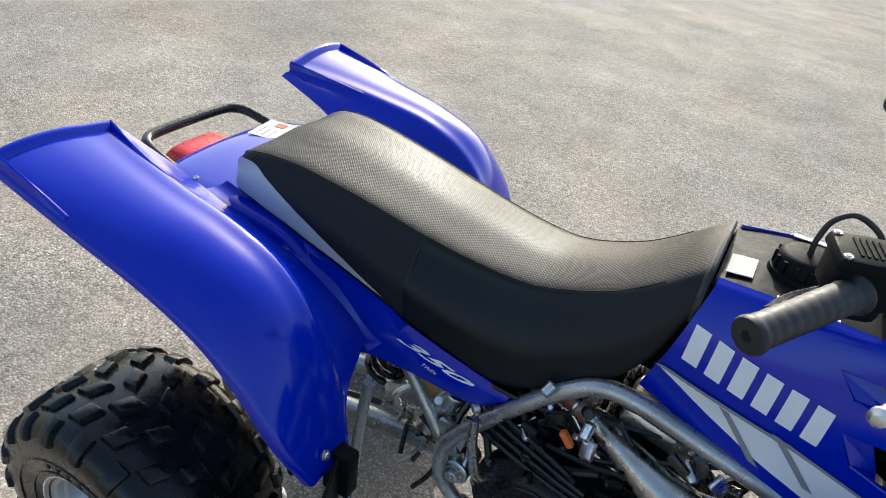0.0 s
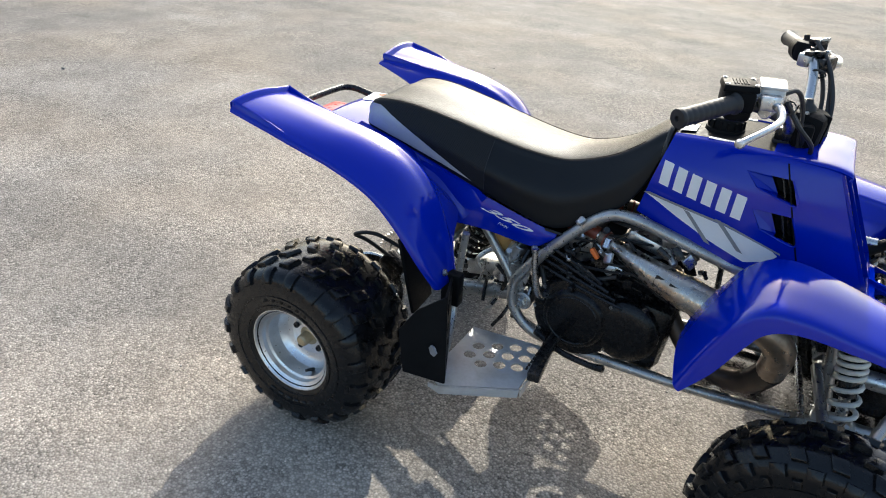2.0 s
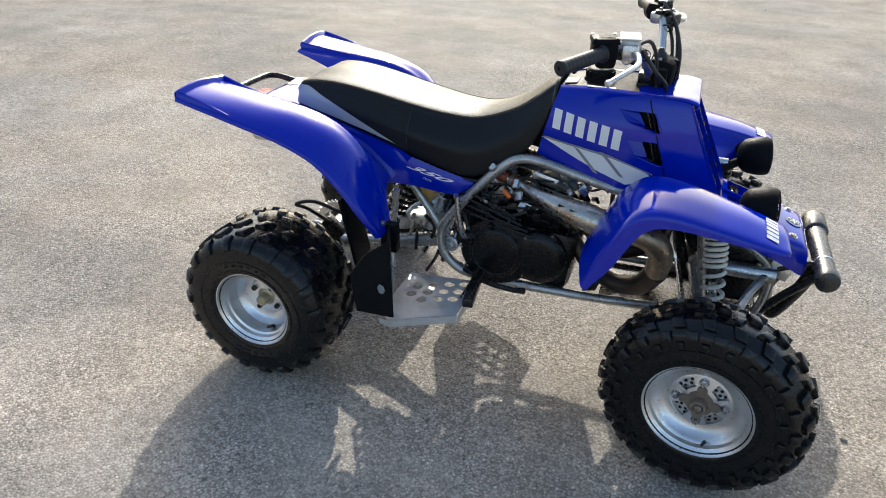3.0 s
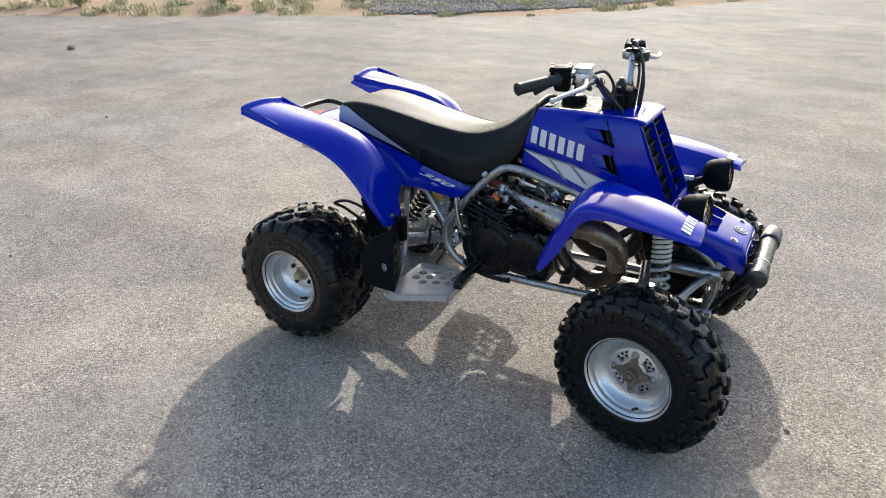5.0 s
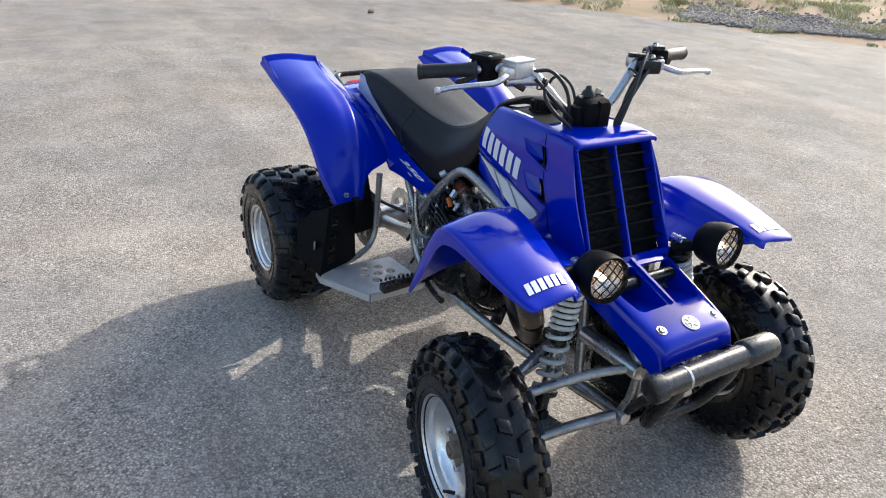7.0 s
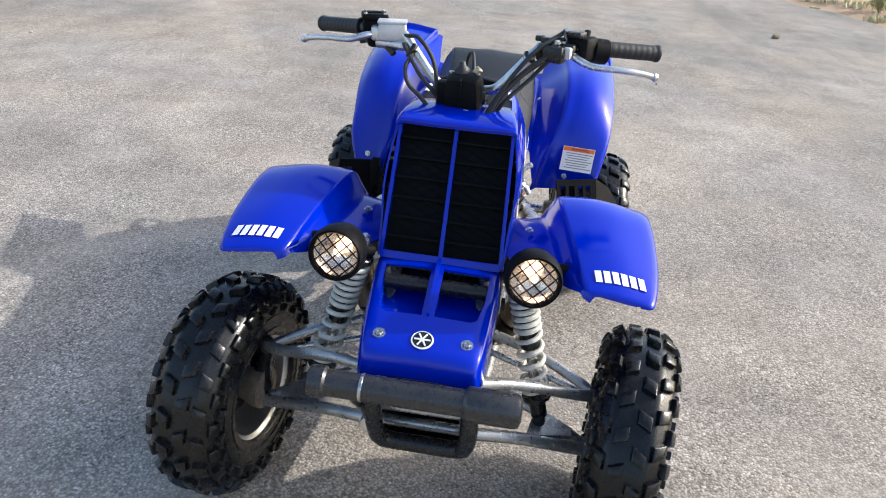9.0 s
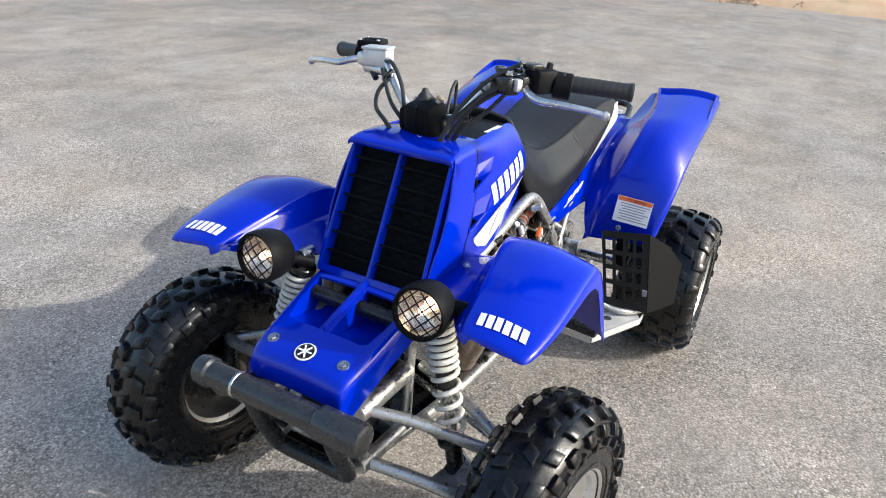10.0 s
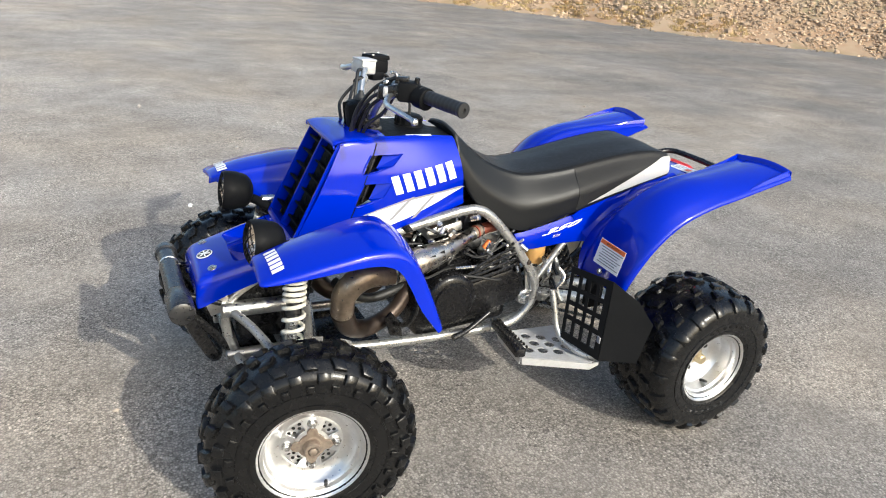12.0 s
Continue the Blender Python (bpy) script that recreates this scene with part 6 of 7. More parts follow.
for s in (1, -1):
    tilt = pose(0, 0, 0, 0, 14, 0)
    cyl = part("cylinder", box((0.755, 0.062 * s, 0.525), (0.125, 0.098, 0.13), tilt, 0.012), CAST, QUAD, "dark cylinder with an alloy head")
    for k in range(5):
        part("fin", box(Vector((0.742 + k * 0.0058, 0.062 * s, 0.485 + k * 0.022)), (0.138, 0.106, 0.006), tilt, 0.002), CAST, cyl)
    part("head", box((0.775, 0.062 * s, 0.605), (0.12, 0.098, 0.035), tilt, 0.01), ALLOY, cyl, "alloy cylinder head")
    part("spark_plug", rod((0.78, 0.062 * s, 0.62), (0.79, 0.062 * s, 0.665), 0.009), WHITE, cyl)
    part("plug_cap", tube([(0.788, 0.062 * s, 0.655), (0.79, 0.066 * s, 0.675), (0.77, 0.075 * s, 0.685)], 0.011), HOSE, cyl)
    for dx in (-0.045, 0.045):
        for dy in (-0.04, 0.04):
            part("head_nut", bolt_mesh((0.78 + dx, 0.062 * s + dy, 0.622 - dx * 0.25), (0.24, 0, 1), 0.006, 0.01), STEEL, cyl)
    carb = part("carburettor", box((0.60, 0.062 * s, 0.55), (0.07, 0.055, 0.085), pose(0, 0, 0, 0, -10, 0), 0.012), ALLOY, QUAD, "grimy alloy carburettor")
    part("float_bowl", lathe([(0.024, 0), (0.024, 0.03), (0.018, 0.038), (0, 0.04)], 18, Matrix.Translation((0.60, 0.062 * s, 0.512)) @ pose(0, 0, 0, -90, 0, 0)), ALLOY, carb)
    part("slide_cap", lathe([(0.022, 0), (0.022, 0.03), (0.012, 0.036), (0.006, 0.05), (0, 0.05)], 18, Matrix.Translation((0.60, 0.062 * s, 0.59)) @ pose(0, 0, 0, 90, 0, 0)), BLACK, carb)
    part("inlet_boot", rod((0.63, 0.062 * s, 0.545), (0.70, 0.062 * s, 0.53), 0.026), HOSE, carb)
    part("throttle_cable", tube([(0.60, 0.062 * s, 0.638), (0.62, 0.06 * s, 0.68), (0.70, 0.05 * s, 0.72), (0.82, 0.03 * s, 0.74)], 0.004), HOSE, carb)
    # expansion pipe: from the port forward, round a loop, and back along the flank
    pp = [(0.82, 0.062, 0.47), (0.865, 0.075, 0.40), (0.92, 0.09, 0.338), (1.0, 0.11, 0.312), (1.068, 0.14, 0.34), (1.107, 0.175, 0.412), (1.108, 0.203, 0.488), (1.062, 0.214, 0.536), (0.98, 0.212, 0.545), (0.89, 0.193, 0.556), (0.80, 0.163, 0.568), (0.72, 0.13, 0.583), (0.66, 0.107, 0.597)]
    rr = [0.021, 0.022, 0.024, 0.027, 0.03, 0.033, 0.035, 0.036, 0.039, 0.041, 0.032, 0.021, 0.014]
    pipe = part("expansion_pipe", tube([(x, y * s, z) for x, y, z in pp[8:]], rr[8:], 20, 6), PIPE, QUAD, "polished metal expansion pipe with heat stains")
    part("chamber_front", tube([(x, y * s, z) for x, y, z in pp[5:9]], rr[5:9], 20, 6), DULLPIPE, pipe, "heat-stained front of the chamber")
    part("header_loop", tube([(x, y * s, z) for x, y, z in pp[:6]], rr[:6], 20, 6), HEADER, pipe, "rust-brown header loop")
    part("stinger", tube([(0.66, 0.107 * s, 0.597), (0.62, 0.104 * s, 0.604), (0.56, 0.108 * s, 0.612), (0.45, 0.105 * s, 0.62), (0.25, 0.13 * s, 0.65), (0.12, 0.20 * s, 0.685)], 0.013), PIPE, pipe)
    part("joint_sleeve", tube([(0.652, 0.106 * s, 0.599), (0.62, 0.104 * s, 0.604), (0.57, 0.1075 * s, 0.611)], 0.0175), ORANGEHOSE, pipe, "dark red rubber sleeve behind the clamp")
    joint = part("clamp", rod((0.692, 0.119 * s, 0.590), (0.65, 0.1055 * s, 0.599), 0.0185), RUSTY, pipe, "rusty joint clamp with two springs")
    for k in range(3):
        at_ = Vector((0.688, 0.1175 * s, 0.591)).lerp(Vector((0.655, 0.107 * s, 0.598)), k / 2)
        part("clamp_band", lathe([(0.018, -0.003), (0.0215, -0.002), (0.0215, 0.002), (0.018, 0.003)], 18, along(at_, at_ + Vector((-0.042, -0.0135 * s, 0.009)))), (STEEL, ORANGEHOSE, STEEL)[k], joint)
    part("wire_plug", box((0.66, 0.165 * s, 0.575), (0.03, 0.012, 0.012), pose(0, 0, 0, 0, 50, 0), 0.003), ORANGE, QUAD, "small orange wire plug")
    fb_ = part("fender_bracket", prism([(0.905, 0.15 * s, 0.29), (0.945, 0.15 * s, 0.30), (0.965, 0.15 * s, 0.36), (0.945, 0.15 * s, 0.375), (0.915, 0.15 * s, 0.34)], (0, -0.005 * s, 0), (0, 0.005 * s, 0)), SATIN, QUAD, "black bracket on the lower frame rail")
    part("bracket_arm", tube([(0.935, 0.155 * s, 0.34), (0.93, 0.22 * s, 0.37), (0.925, 0.26 * s, 0.42), (0.925, 0.28 * s, 0.48)], 0.008, 8), SATIN, fb_)
    part("bracket_bolt", bolt_mesh((0.93, 0.156 * s, 0.312), (0, s, 0), 0.009, 0.012), SATIN, fb_)
    part("weld_band", lathe([(0.038, -0.004), (0.0412, 0), (0.038, 0.004)], 20, along((0.98, 0.212 * s, 0.545), (1.03, 0.214 * s, 0.541))), STEEL, pipe)
    for k, x in enumerate((0.863, 0.828)):
        c = Vector((x, 0.2205 * s - k * 0.0145 * s, 0.567 + k * 0.004))
        bm = bmesh.new()
        bmesh.ops.create_cube(bm, size=1)
        bm.transform(Matrix.Translation(c) @ pose(0, 0, 0, 12 * s, 8, 18 * s) @ Matrix.Diagonal((0.024, 0.004, 0.026, 1)))
        part("maker_block", bm, SATIN, pipe)
    part("silencer", lathe([(0.02, 0), (0.034, 0.012), (0.036, 0.02), (0.036, 0.25), (0.034, 0.262), (0.02, 0.268), (0.016, 0.268), (0.014, 0.24), (0, 0.24)], 24, along((0.14, 0.20 * s, 0.68), (-0.13, 0.235 * s, 0.70))), ALLOY, QUAD, "brushed aluminium silencer")
    for k in range(2):
        part("silencer_strap", lathe([(0.036, -0.007), (0.038, -0.006), (0.038, 0.006), (0.036, 0.007)], 24, along((0.09 - 0.14 * k, 0.2065 * s + 0.018 * k * s, 0.684 + 0.0104 * k), (-0.13, 0.235 * s, 0.70))), SATIN, QUAD)
part("crossover_hose", tube([(0.80, -0.10, 0.63), (0.86, -0.05, 0.655), (0.95, 0.02, 0.65), (1.06, 0.05, 0.63)], 0.015), HOSE, QUAD, "black coolant hose")
part("coolant_hose", tube([(0.80, 0.08, 0.46), (0.90, 0.06, 0.40), (1.0, 0.07, 0.39), (1.10, 0.08, 0.46)], 0.015), HOSE, QUAD, "black coolant hose")
part("oil_tank", lathe([(0, 0.0), (0.034, 0), (0.04, 0.01), (0.04, 0.085), (0.034, 0.1), (0.018, 0.105), (0.018, 0.118), (0, 0.118)], 22, Matrix.Translation((0.43, 0.085, 0.46)) @ pose(0, 0, 0, 90, 0, 0)), TAN, QUAD, "amber plastic expansion bottle")
part("oil_tank", lathe([(0, 0.0), (0.03, 0), (0.036, 0.01), (0.036, 0.075), (0.03, 0.09), (0.014, 0.095), (0, 0.095)], 22, Matrix.Translation((0.40, -0.09, 0.475)) @ pose(0, 0, 0, 90, 0, 0)), TAN, QUAD, "amber plastic bottle")
part("air_box", box((0.36, 0, 0.595), (0.24, 0.20, 0.11), None, 0.02), BLACK, QUAD, "black air box")
# filler block, added to stop view and sunlight passing behind the engine
part("air_duct", box((0.47, 0, 0.515), (0.17, 0.17, 0.12), pose(0, 0, 0, 0, 12, 0), 0.025), BLACK, QUAD, "black filler block behind the carburettors")
part("shock_link", box((0.33, 0, 0.36), (0.16, 0.075, 0.05), pose(0, 0, 0, 0, -12, 0), 0.012), ALLOY, QUAD, "alloy suspension link")
part("shock_reservoir", rod((0.40, -0.115, 0.40), (0.45, -0.12, 0.52), 0.024), ALLOY, QUAD, "alloy reservoir beside the rear shock")
part("reservoir_hose", tube([(0.45, -0.12, 0.52), (0.44, -0.13, 0.56), (0.38, -0.10, 0.57), (0.34, -0.04, 0.55)], 0.006), STEEL, QUAD, "braided steel hose")
part("battery_box", box((0.12, 0, 0.68), (0.20, 0.20, 0.08), None, 0.015), BLACK, QUAD)
for k, (pts, r, mt) in enumerate((([(0.56, 0.12, 0.60), (0.62, 0.15, 0.56), (0.66, 0.16, 0.50), (0.70, 0.15, 0.45)], 0.006, HOSE), ([(0.56, -0.12, 0.58), (0.60, -0.15, 0.53), (0.66, -0.155, 0.50), (0.72, -0.15, 0.52)], 0.006, HOSE),
                                  ([(0.52, 0.13, 0.50), (0.58, 0.155, 0.49), (0.66, 0.16, 0.50), (0.75, 0.155, 0.50)], 0.005, STEEL), ([(0.50, -0.12, 0.52), (0.54, -0.15, 0.44), (0.56, -0.16, 0.36), (0.54, -0.155, 0.30)], 0.007, HOSE),
                                  ([(0.66, 0.09, 0.64), (0.72, 0.12, 0.66), (0.80, 0.11, 0.665), (0.88, 0.08, 0.66)], 0.006, HOSE), ([(0.66, -0.09, 0.64), (0.74, -0.13, 0.655), (0.84, -0.11, 0.66), (0.92, -0.08, 0.65)], 0.006, HOSE),
                                  ([(0.54, 0.13, 0.44), (0.60, 0.165, 0.45), (0.68, 0.17, 0.47), (0.76, 0.165, 0.485)], 0.004, HOSE))):
    part("hose" if mt is HOSE else "metal_line", tube(pts, r, 8), mt, QUAD)
part("kick_start", tube([(0.56, -0.15, 0.41), (0.54, -0.19, 0.43), (0.525, -0.20, 0.50), (0.52, -0.20, 0.56)], [0.012, 0.01, 0.009, 0.008]), STEEL, QUAD, "worn steel kick starter")
part("brake_pedal", tube([(0.54, -0.17, 0.30), (0.62, -0.20, 0.285), (0.70, -0.215, 0.285), (0.745, -0.225, 0.295)], [0.01, 0.008, 0.008, 0.01]), SATIN, QUAD, "black brake pedal")
part("gear_lever", tube([(0.62, 0.17, 0.34), (0.70, 0.19, 0.30), (0.755, 0.20, 0.285)], [0.01, 0.008, 0.01]), SATIN, QUAD, "black gear lever")
rng = random.Random(11)
for k in range(96):                             # small fittings, brackets and cable ends in the engine bay
    s = 1 if k % 2 else -1
    x, z = rng.uniform(0.50, 0.93), rng.uniform(0.46, 0.66)
    y = s * rng.uniform(0.10, 0.168)
    if x > 0.80 and z < 0.56:
        z += 0.09
    if x < 0.60:
        z = min(z, 0.56)
    d = Vector((rng.uniform(-1, 1), s * rng.uniform(0.1, 1), rng.uniform(-1, 1))).normalized() * rng.uniform(0.012, 0.035)
    mt = (ALLOY, STEEL, SATIN, ALLOY, CAST, HEADER, STEEL, SATIN)[k % 8]
    if k % 3:
        part("fitting", rod((x, y, z), Vector((x, y, z)) + d, rng.uniform(0.004, 0.010), 10), mt, QUAD)
    else:
        part("bracket", box((x, y, z), (rng.uniform(0.012, 0.035), rng.uniform(0.004, 0.012), rng.uniform(0.012, 0.03)), pose(0, 0, 0, rng.uniform(-40, 40), rng.uniform(-60, 60), rng.uniform(-30, 30)), 0.0015), mt, QUAD)
for k in range(18):                             # loose wires and thin hoses
    s = 1 if k % 2 else -1
    x, z = rng.uniform(0.50, 0.75), rng.uniform(0.50, 0.64)
    pts = [(x + 0.07 * q + rng.uniform(-0.02, 0.02), s * rng.uniform(0.10, 0.16), z + rng.uniform(-0.035, 0.035)) for q in range(4)]
    part("wire", tube(pts, rng.uniform(0.002, 0.0045), 6, 5), HOSE if k % 3 else STEEL, QUAD)
for k in range(34):                             # brackets and linkages behind the engine
    s = 1 if k % 2 else -1
    x, z = rng.uniform(0.34, 0.50), rng.uniform(0.33, 0.54)
    pts = [(x, s * rng.uniform(0.07, 0.15), z), (x + rng.uniform(-0.05, 0.05), s * rng.uniform(0.09, 0.16), z - 0.04), (x + rng.uniform(-0.05, 0.05), s * rng.uniform(0.09, 0.16), z - 0.09)]
    part("linkage", tube(pts, rng.uniform(0.004, 0.009), 8, 4), (STEEL, ALLOY, SATIN, FRAME, CAST)[k % 5], QUAD)

for s in (1, -1):
    part("gusset", prism([(0.44, 0.15 * s, 0.47), (0.50, 0.15 * s, 0.475), (0.485, 0.15 * s, 0.40), (0.46, 0.15 * s, 0.37), (0.435, 0.15 * s, 0.42)], (0, -0.004 * s, 0), (0, 0.004 * s, 0)), ALLOY, QUAD, "pale cast gusset at the swing arm pivot")
    for k in range(4):
        z = 0.445 + 0.017 * k
        part("linkage", tube([(0.75 - 0.02 * k, 0.165 * s, z), (0.66, 0.168 * s, z + 0.02), (0.56, 0.163 * s, z + 0.045 + 0.004 * k), (0.52, 0.15 * s, z + 0.05)], 0.0048, 8, 4), SATIN, QUAD)
    part("pivot_bolt", bolt_mesh((0.487, 0.163 * s, 0.372), (0, s, 0), 0.013, 0.012), STEEL, QUAD)
    part("pivot_boss", rod((0.487, 0.10 * s, 0.372), (0.487, 0.162 * s, 0.372), 0.026), ALLOY, QUAD)

# ---- rear axle ----
sa = part("swing_arm", tube([(0.47, 0.10, 0.36), (0.36, 0.09, 0.33), (0.18, 0.07, 0.28), (0.03, 0.065, 0.2505)], 0.024), FRAME, QUAD, "silver swing arm")
part("arm_side", tube([(0.47, -0.10, 0.36), (0.36, -0.09, 0.33), (0.18, -0.07, 0.28), (0.03, -0.065, 0.2505)], 0.024), FRAME, sa)
part("axle_carrier", rod((0, -0.10, 0.2505), (0, 0.10, 0.2505), 0.042), ALLOY, sa)
part("axle", rod((0, -0.34, 0.2505), (0, 0.34, 0.2505), 0.018), STEEL, QUAD, "steel rear axle")


def toothed(y, r, teeth, depth, holes, mat, name, label):
    bm = bmesh.new()
    n_ = teeth * 4
    rim = [r - (depth if (k % 4) in (2, 3) else 0) for k in range(n_)]
    for yy in (y - 0.003, y + 0.003):
        outer = [bm.verts.new((rim[k] * math.cos(2 * math.pi * k / n_), yy, 0.2505 + rim[k] * math.sin(2 * math.pi * k / n_))) for k in range(n_)]
        inner = [bm.verts.new((r * 0.62 * math.cos(2 * math.pi * k / n_), yy, 0.2505 + r * 0.62 * math.sin(2 * math.pi * k / n_))) for k in range(n_)]
        for k in range(n_):
            j = (k + 1) % n_
            bm.faces.new((outer[k], outer[j], inner[j], inner[k]))
        if yy < y:
            keep = outer
    for k in range(n_):
        j = (k + 1) % n_
        bm.faces.new((keep[k], keep[j], outer[j], outer[k]))
    bmesh.ops.recalc_face_normals(bm, faces=bm.faces)
    ring = part(name, bm, mat, QUAD, label)
    for k in range(holes):
        a = 2 * math.pi * k / holes
        arm = bmesh.new()
        add_box(arm, (r * 0.42 * math.cos(a), y, 0.2505 + r * 0.42 * math.sin(a)), (r * 0.5, 0.006, 0.02), pose(0, 0, 0, 0, -math.degrees(a), 0))
        part("spoke", arm, mat, ring)
    return ring


toothed(0.04, 0.105, 40, 0.007, 5, STEEL, "rear_sprocket", "toothed steel rear sprocket")
disc = part("rear_brake_disc", lathe([(0.03, 0.004), (0.05, 0.006), (0.096, 0.005), (0.102, 0.003), (0.104, 0), (0.102, -0.003), (0.096, -0.005), (0.05, -0.006), (0.03, -0.004)], 40, Matrix.Translation((0, -0.135, 0.2505))), CAST, QUAD, "dark rear brake disc with a bright worn edge")
part("worn_edge", lathe([(0.1, -0.0046), (0.1055, -0.001), (0.1055, 0.001), (0.1, 0.0046)], 40, Matrix.Translation((0, -0.135, 0.2505))), STEEL, disc)
for k in range(6):
    a = 2 * math.pi * k / 6 + 0.3
    part("disc_bolt", bolt_mesh((0.06 * math.cos(a), -0.142, 0.2505 + 0.06 * math.sin(a)), (0, -1, 0), 0.007), STEEL, disc)
part("rear_caliper", box((0.06, -0.13, 0.335), (0.08, 0.05, 0.05), pose(0, 0, 0, 0, 40, 0), 0.01), CAST, QUAD, "dark rear brake caliper")
part("rear_brake_hose", tube([(0.06, -0.14, 0.36), (0.0, -0.18, 0.42), (-0.03, -0.20, 0.44), (0.04, -0.19, 0.455), (0.16, -0.15, 0.40), (0.30, -0.12, 0.40)], 0.006), HOSE, QUAD, "looped black brake hose")
for sgn in (1, -1):
    a, b = Vector((0.02, 0.04, 0.2505 + 0.1 * sgn)), Vector((0.52, 0.04, 0.36 + 0.035 * sgn))
    run = tube([tuple(a), tuple(b)], 0.004, 6, 1)
    for k in range(36):
        p = a + (b - a) * (k + 0.5) / 36
        add_box(run, p, (0.0135, 0.012 if k % 2 else 0.007, 0.009), pose(0, 0, 0, 0, -12 + 5 * sgn, 0))
    part("chain_run", run, STEEL, QUAD, "oily steel drive chain")
a, b = Vector((0.20, 0, 0.31)), Vector((0.36, 0, 0.60))
d = (b - a).normalized()
sh = part("rear_shock", rod(a, b, 0.014), STEEL, QUAD, "rear shock absorber with a dark spring")
u = d.orthogonal().normalized()
v = d.cross(u)
part("coil_spring", tube([tuple(a + d * (0.05 + 0.2 * k / 112) + (u * math.cos(k * 2 * math.pi / 14) + v * math.sin(k * 2 * math.pi / 14)) * 0.04) for k in range(113)], 0.007, 8, 1), CAST, sh)

# ---- footrests and heel guards ----
for s in (1, -1):
    pl = [(0.585, 0.19), (0.59, 0.338), (0.40, 0.428), (0.372, 0.415), (0.385, 0.20)] if s > 0 else [(0.585, 0.19), (0.585, 0.385), (0.41, 0.478), (0.37, 0.44), (0.375, 0.21)]
    plate = part("foot_plate", prism([(x, y * s, 0.272) for x, y in pl], (0, 0, -0.002), (0, 0, 0.002)), PLATE, QUAD, "drilled pale aluminium foot plate")
    cut = bmesh.new()
    for i, (x, y) in enumerate(((0.555, 0.22), (0.552, 0.265), (0.549, 0.31), (0.512, 0.235), (0.509, 0.28), (0.506, 0.325), (0.468, 0.255), (0.465, 0.30), (0.462, 0.345), (0.424, 0.28), (0.421, 0.325))):
        add_lathe(cut, [(0, -0.02), (0.0165, -0.02), (0.0165, 0.02), (0, 0.02)], 18, Matrix.Translation((x, y * s, 0.272)) @ pose(0, 0, 0, 90, 0, 0))
    carve(plate, cut)
    fr_, re_ = ((0.592, 0.34), (0.40, 0.43)) if s > 0 else ((0.588, 0.387), (0.41, 0.48))
    part("edge_flange", prism([(fr_[0], fr_[1] * s, 0.274), (re_[0], re_[1] * s, 0.274), (re_[0] - 0.025, (re_[1] + 0.002) * s, 0.276), (re_[0] - 0.025, (re_[1] + 0.002) * s, 0.266), (re_[0] + 0.005, re_[1] * s, 0.254), (fr_[0] - 0.004, fr_[1] * s, 0.25)], (0.0005, 0.001 * s, 0), (0.0025, 0.005 * s, 0)), PLATE, plate)
    part("edge_flange", prism([(0.592, 0.19 * s, 0.274), (fr_[0] + 0.002, fr_[1] * s, 0.274), (fr_[0] + 0.002, fr_[1] * s, 0.25), (0.592, 0.21 * s, 0.256)], (0, 0, 0), (0.003, 0, 0)), PLATE, plate)
    part("heel_tube", tube([(0.462, 0.262, 0.445), (0.455, 0.28, 0.39), (0.45, 0.30, 0.335), (0.44, 0.33, 0.302), (0.42, 0.38, 0.288), (0.375, 0.42, 0.284), (0.30, 0.44, 0.284)] if s > 0 else [(0.345, -0.24, 0.57), (0.332, -0.24, 0.46), (0.328, -0.245, 0.36), (0.338, -0.275, 0.31), (0.36, -0.34, 0.288), (0.385, -0.42, 0.284)], 0.010), FRAME, plate, "bent silver tube beside the foot plate")
    peg = part("foot_peg", box((0.60, 0.265 * s, 0.30), (0.032, 0.19, 0.026), pose(0, 0, 0, 0, 0, -6 * s), 0.004), SATIN, plate, "black toothed foot peg")
    for k in range(12):
        for dx in (-0.012, 0.012):
            part("tooth", box((0.60 + dx, (0.18 + k * 0.0155) * s, 0.317), (0.006, 0.008, 0.007), None, 0, 0.5), SATIN, peg)
    if s > 0:
        A, B, C, D = Vector((0.41, 0.272, 0.525)), Vector((0.351, 0.40, 0.525)), Vector((0.39, 0.445, 0.29)), Vector((0.447, 0.325, 0.312))
    else:
        A, B, C, D = Vector((0.365, -0.345, 0.50)), Vector((0.402, -0.44, 0.505)), Vector((0.43, -0.485, 0.292)), Vector((0.36, -0.335, 0.288))

    def on_guard(u_, v_):
        return (A * (1 - u_) + B * u_) * (1 - v_) + (D * (1 - u_) + C * u_) * v_

    nrm = (B - A).cross(D - A).normalized()
    if nrm.x < 0:
        nrm = -nrm

    def guard_strip(u0, u1, v0, v1):
        return prism([on_guard(*p) for p in ((u0, v0), (u1, v0), (u1, v1), (u0, v1))], nrm * -0.003, nrm * 0.003)

    hg = part("heel_guard", guard_strip(0.86, 1.0, 0, 1), BLACK, QUAD, "black plastic heel guard with square holes")
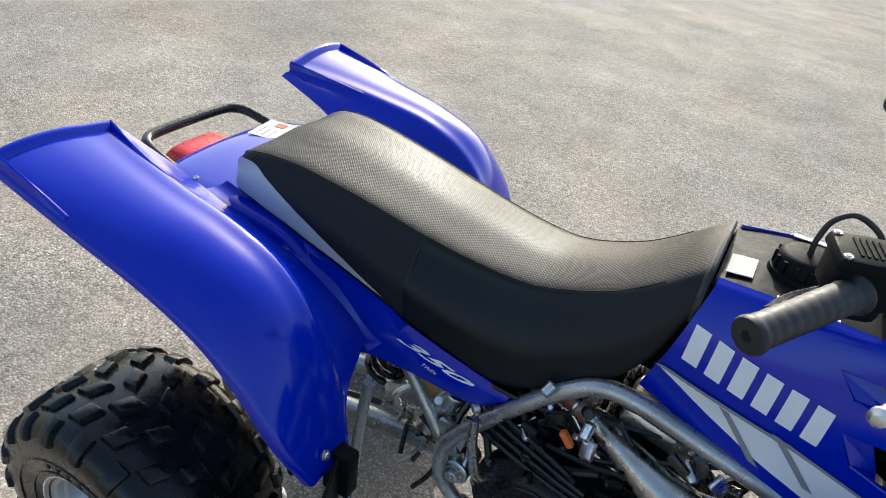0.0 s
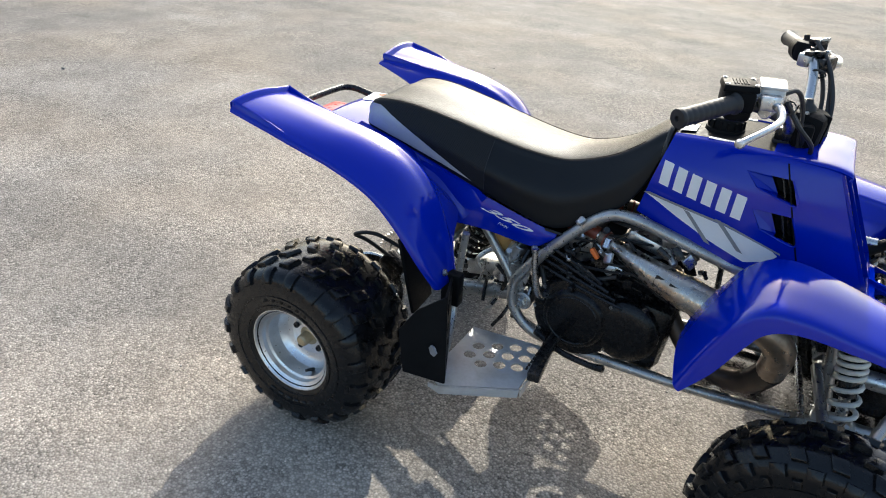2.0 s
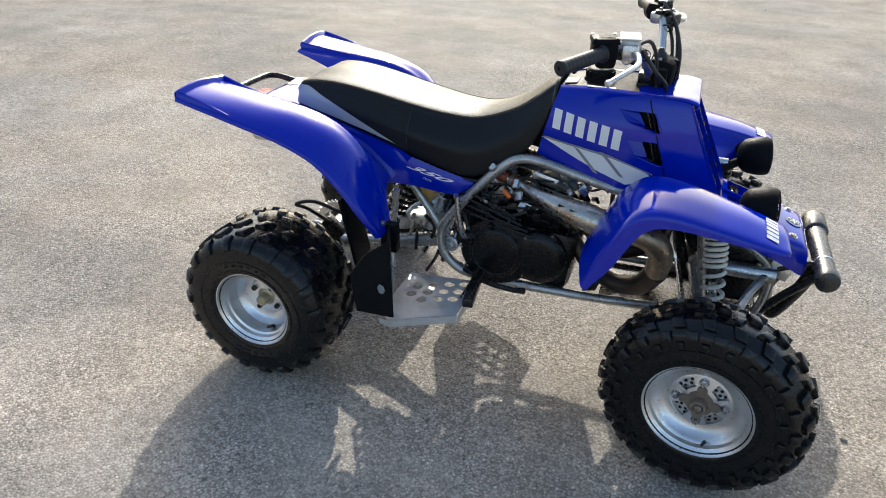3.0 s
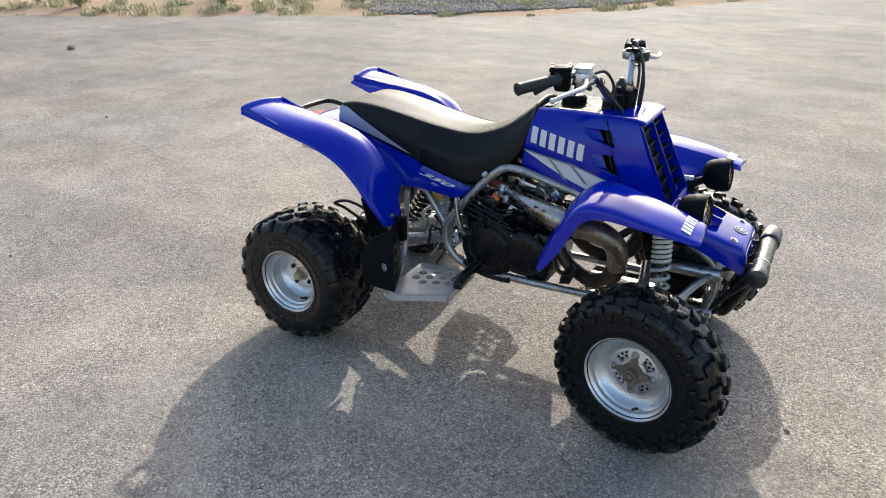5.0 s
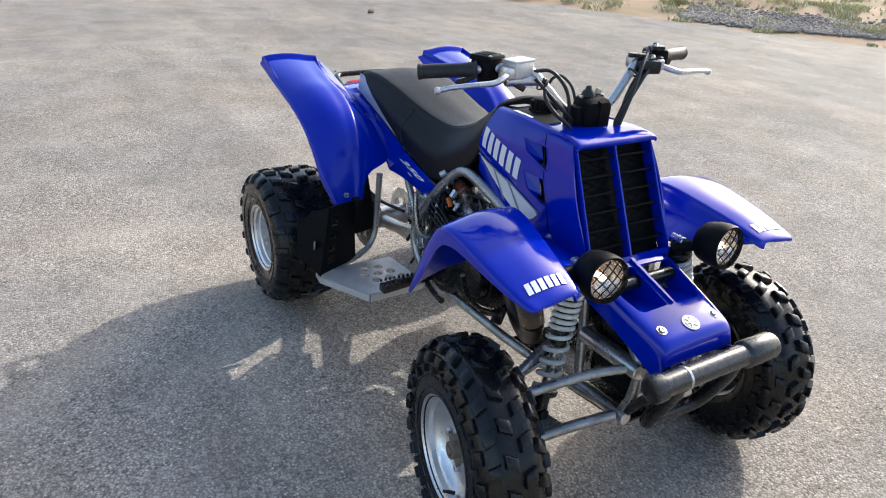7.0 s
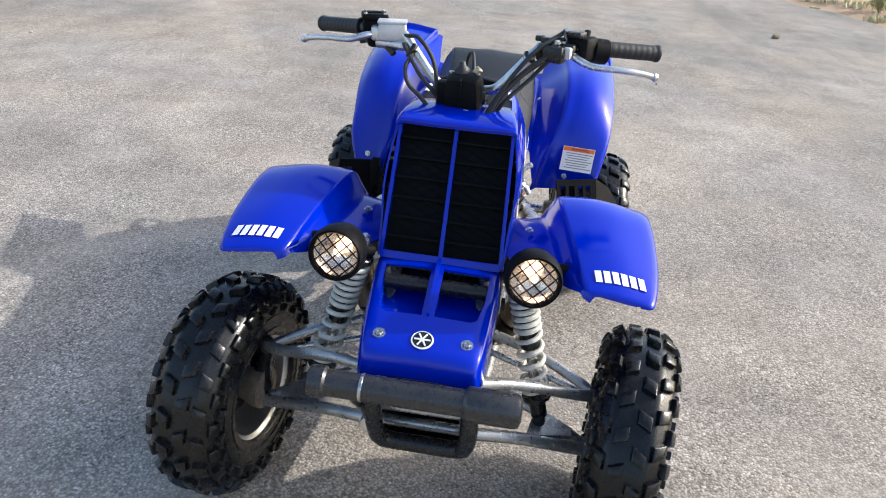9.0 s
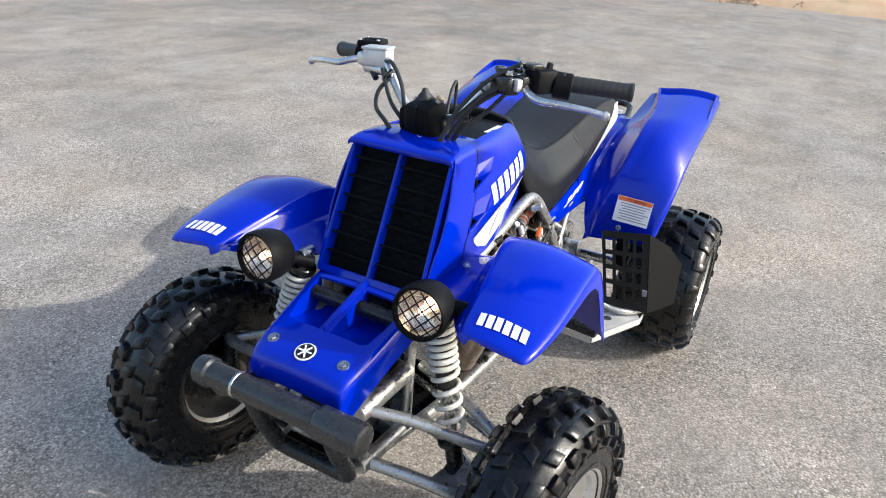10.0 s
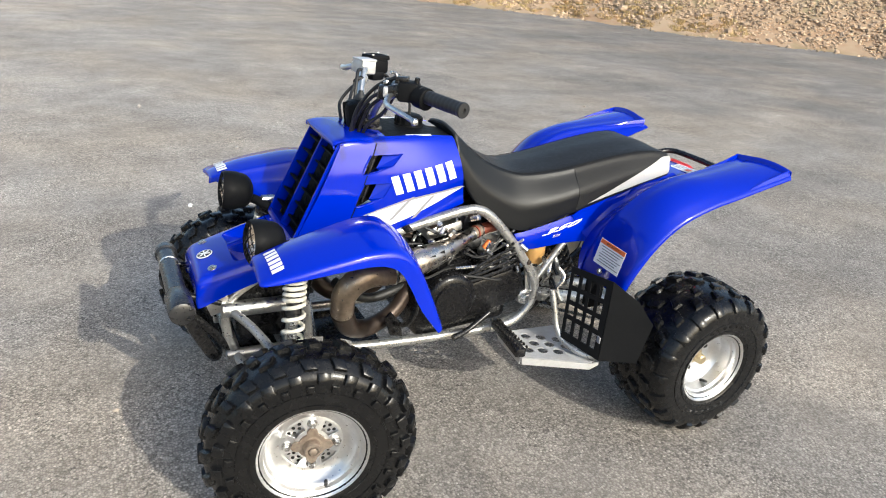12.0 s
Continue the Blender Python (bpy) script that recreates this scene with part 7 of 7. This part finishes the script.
    cuts = [(0, 0.86, 0, 0.09), (0, 0.86, 0.9, 1)] + [(a_, a_ + 0.07, 0.09, 0.9) for a_ in (0, 0.22, 0.44, 0.66)] + [(x_ + 0.07, x_ + (0.22 if x_ < 0.6 else 0.20), b_, b_ + 0.06) for b_ in (0.25, 0.45, 0.65) for x_ in (0, 0.22, 0.44, 0.66)]
    if s < 0:                                   # only one row of holes, beside the fold
        cuts = [(0, 0.62, 0, 1), (0.62, 0.86, 0, 0.12), (0.62, 0.86, 0.88, 1)] + [(0.62, 0.86, b_, b_ + 0.08) for b_ in (0.3, 0.5, 0.69)]
    for q in cuts:
        part("guard_strip", guard_strip(*q), BLACK, hg)
    E_, F_ = (Vector((0.255, 0.495, 0.418)), Vector((0.28, 0.48, 0.292))) if s > 0 else (Vector((0.318, -0.515, 0.425)), Vector((0.335, -0.52, 0.32)))
    G_ = Vector((0.285, 0.45 * s, 0.475)) if s > 0 else Vector((0.34, -0.468, 0.47))
    wide = (E_ - B).cross(C - B).normalized()
    G_ = G_ - wide * (G_ - B).dot(wide)
    F_ = F_ - wide * (F_ - B).dot(wide)
    wing = prism([B, G_, E_, F_, C], wide * -0.003, wide * 0.003)
    part("side_wing", wing, BLACK, hg)
    part("strap", box((0.36, 0.33 * s, 0.46), (0.05, 0.03, 0.09), None, 0.004), BLACK, hg)
    if s > 0:
        part("reflector_patch", box(on_guard(0.93, 0.75) + nrm * 0.005, (0.004, 0.014, 0.02)), GREYDECAL, hg)
    else:
        part("reflector_patch", prism([tuple(B * 0.3 + C * 0.33 + F_ * 0.37 + Vector((0.012 + 0.013 * math.cos(k * math.pi / 3), -0.006 - 0.006 * math.cos(k * math.pi / 3), 0.016 + 0.014 * math.sin(k * math.pi / 3)))) for k in range(6)], (0.001, 0.003, 0), (-0.0005, -0.0015, 0)), GREYDECAL, hg)
        part("mud_flap", box((0.208, -0.255, 0.43), (0.012, 0.105, 0.235), pose(0, 0, 0, 6, -8, 0), 0.005), BLACK, QUAD, "black rubber mud flap")
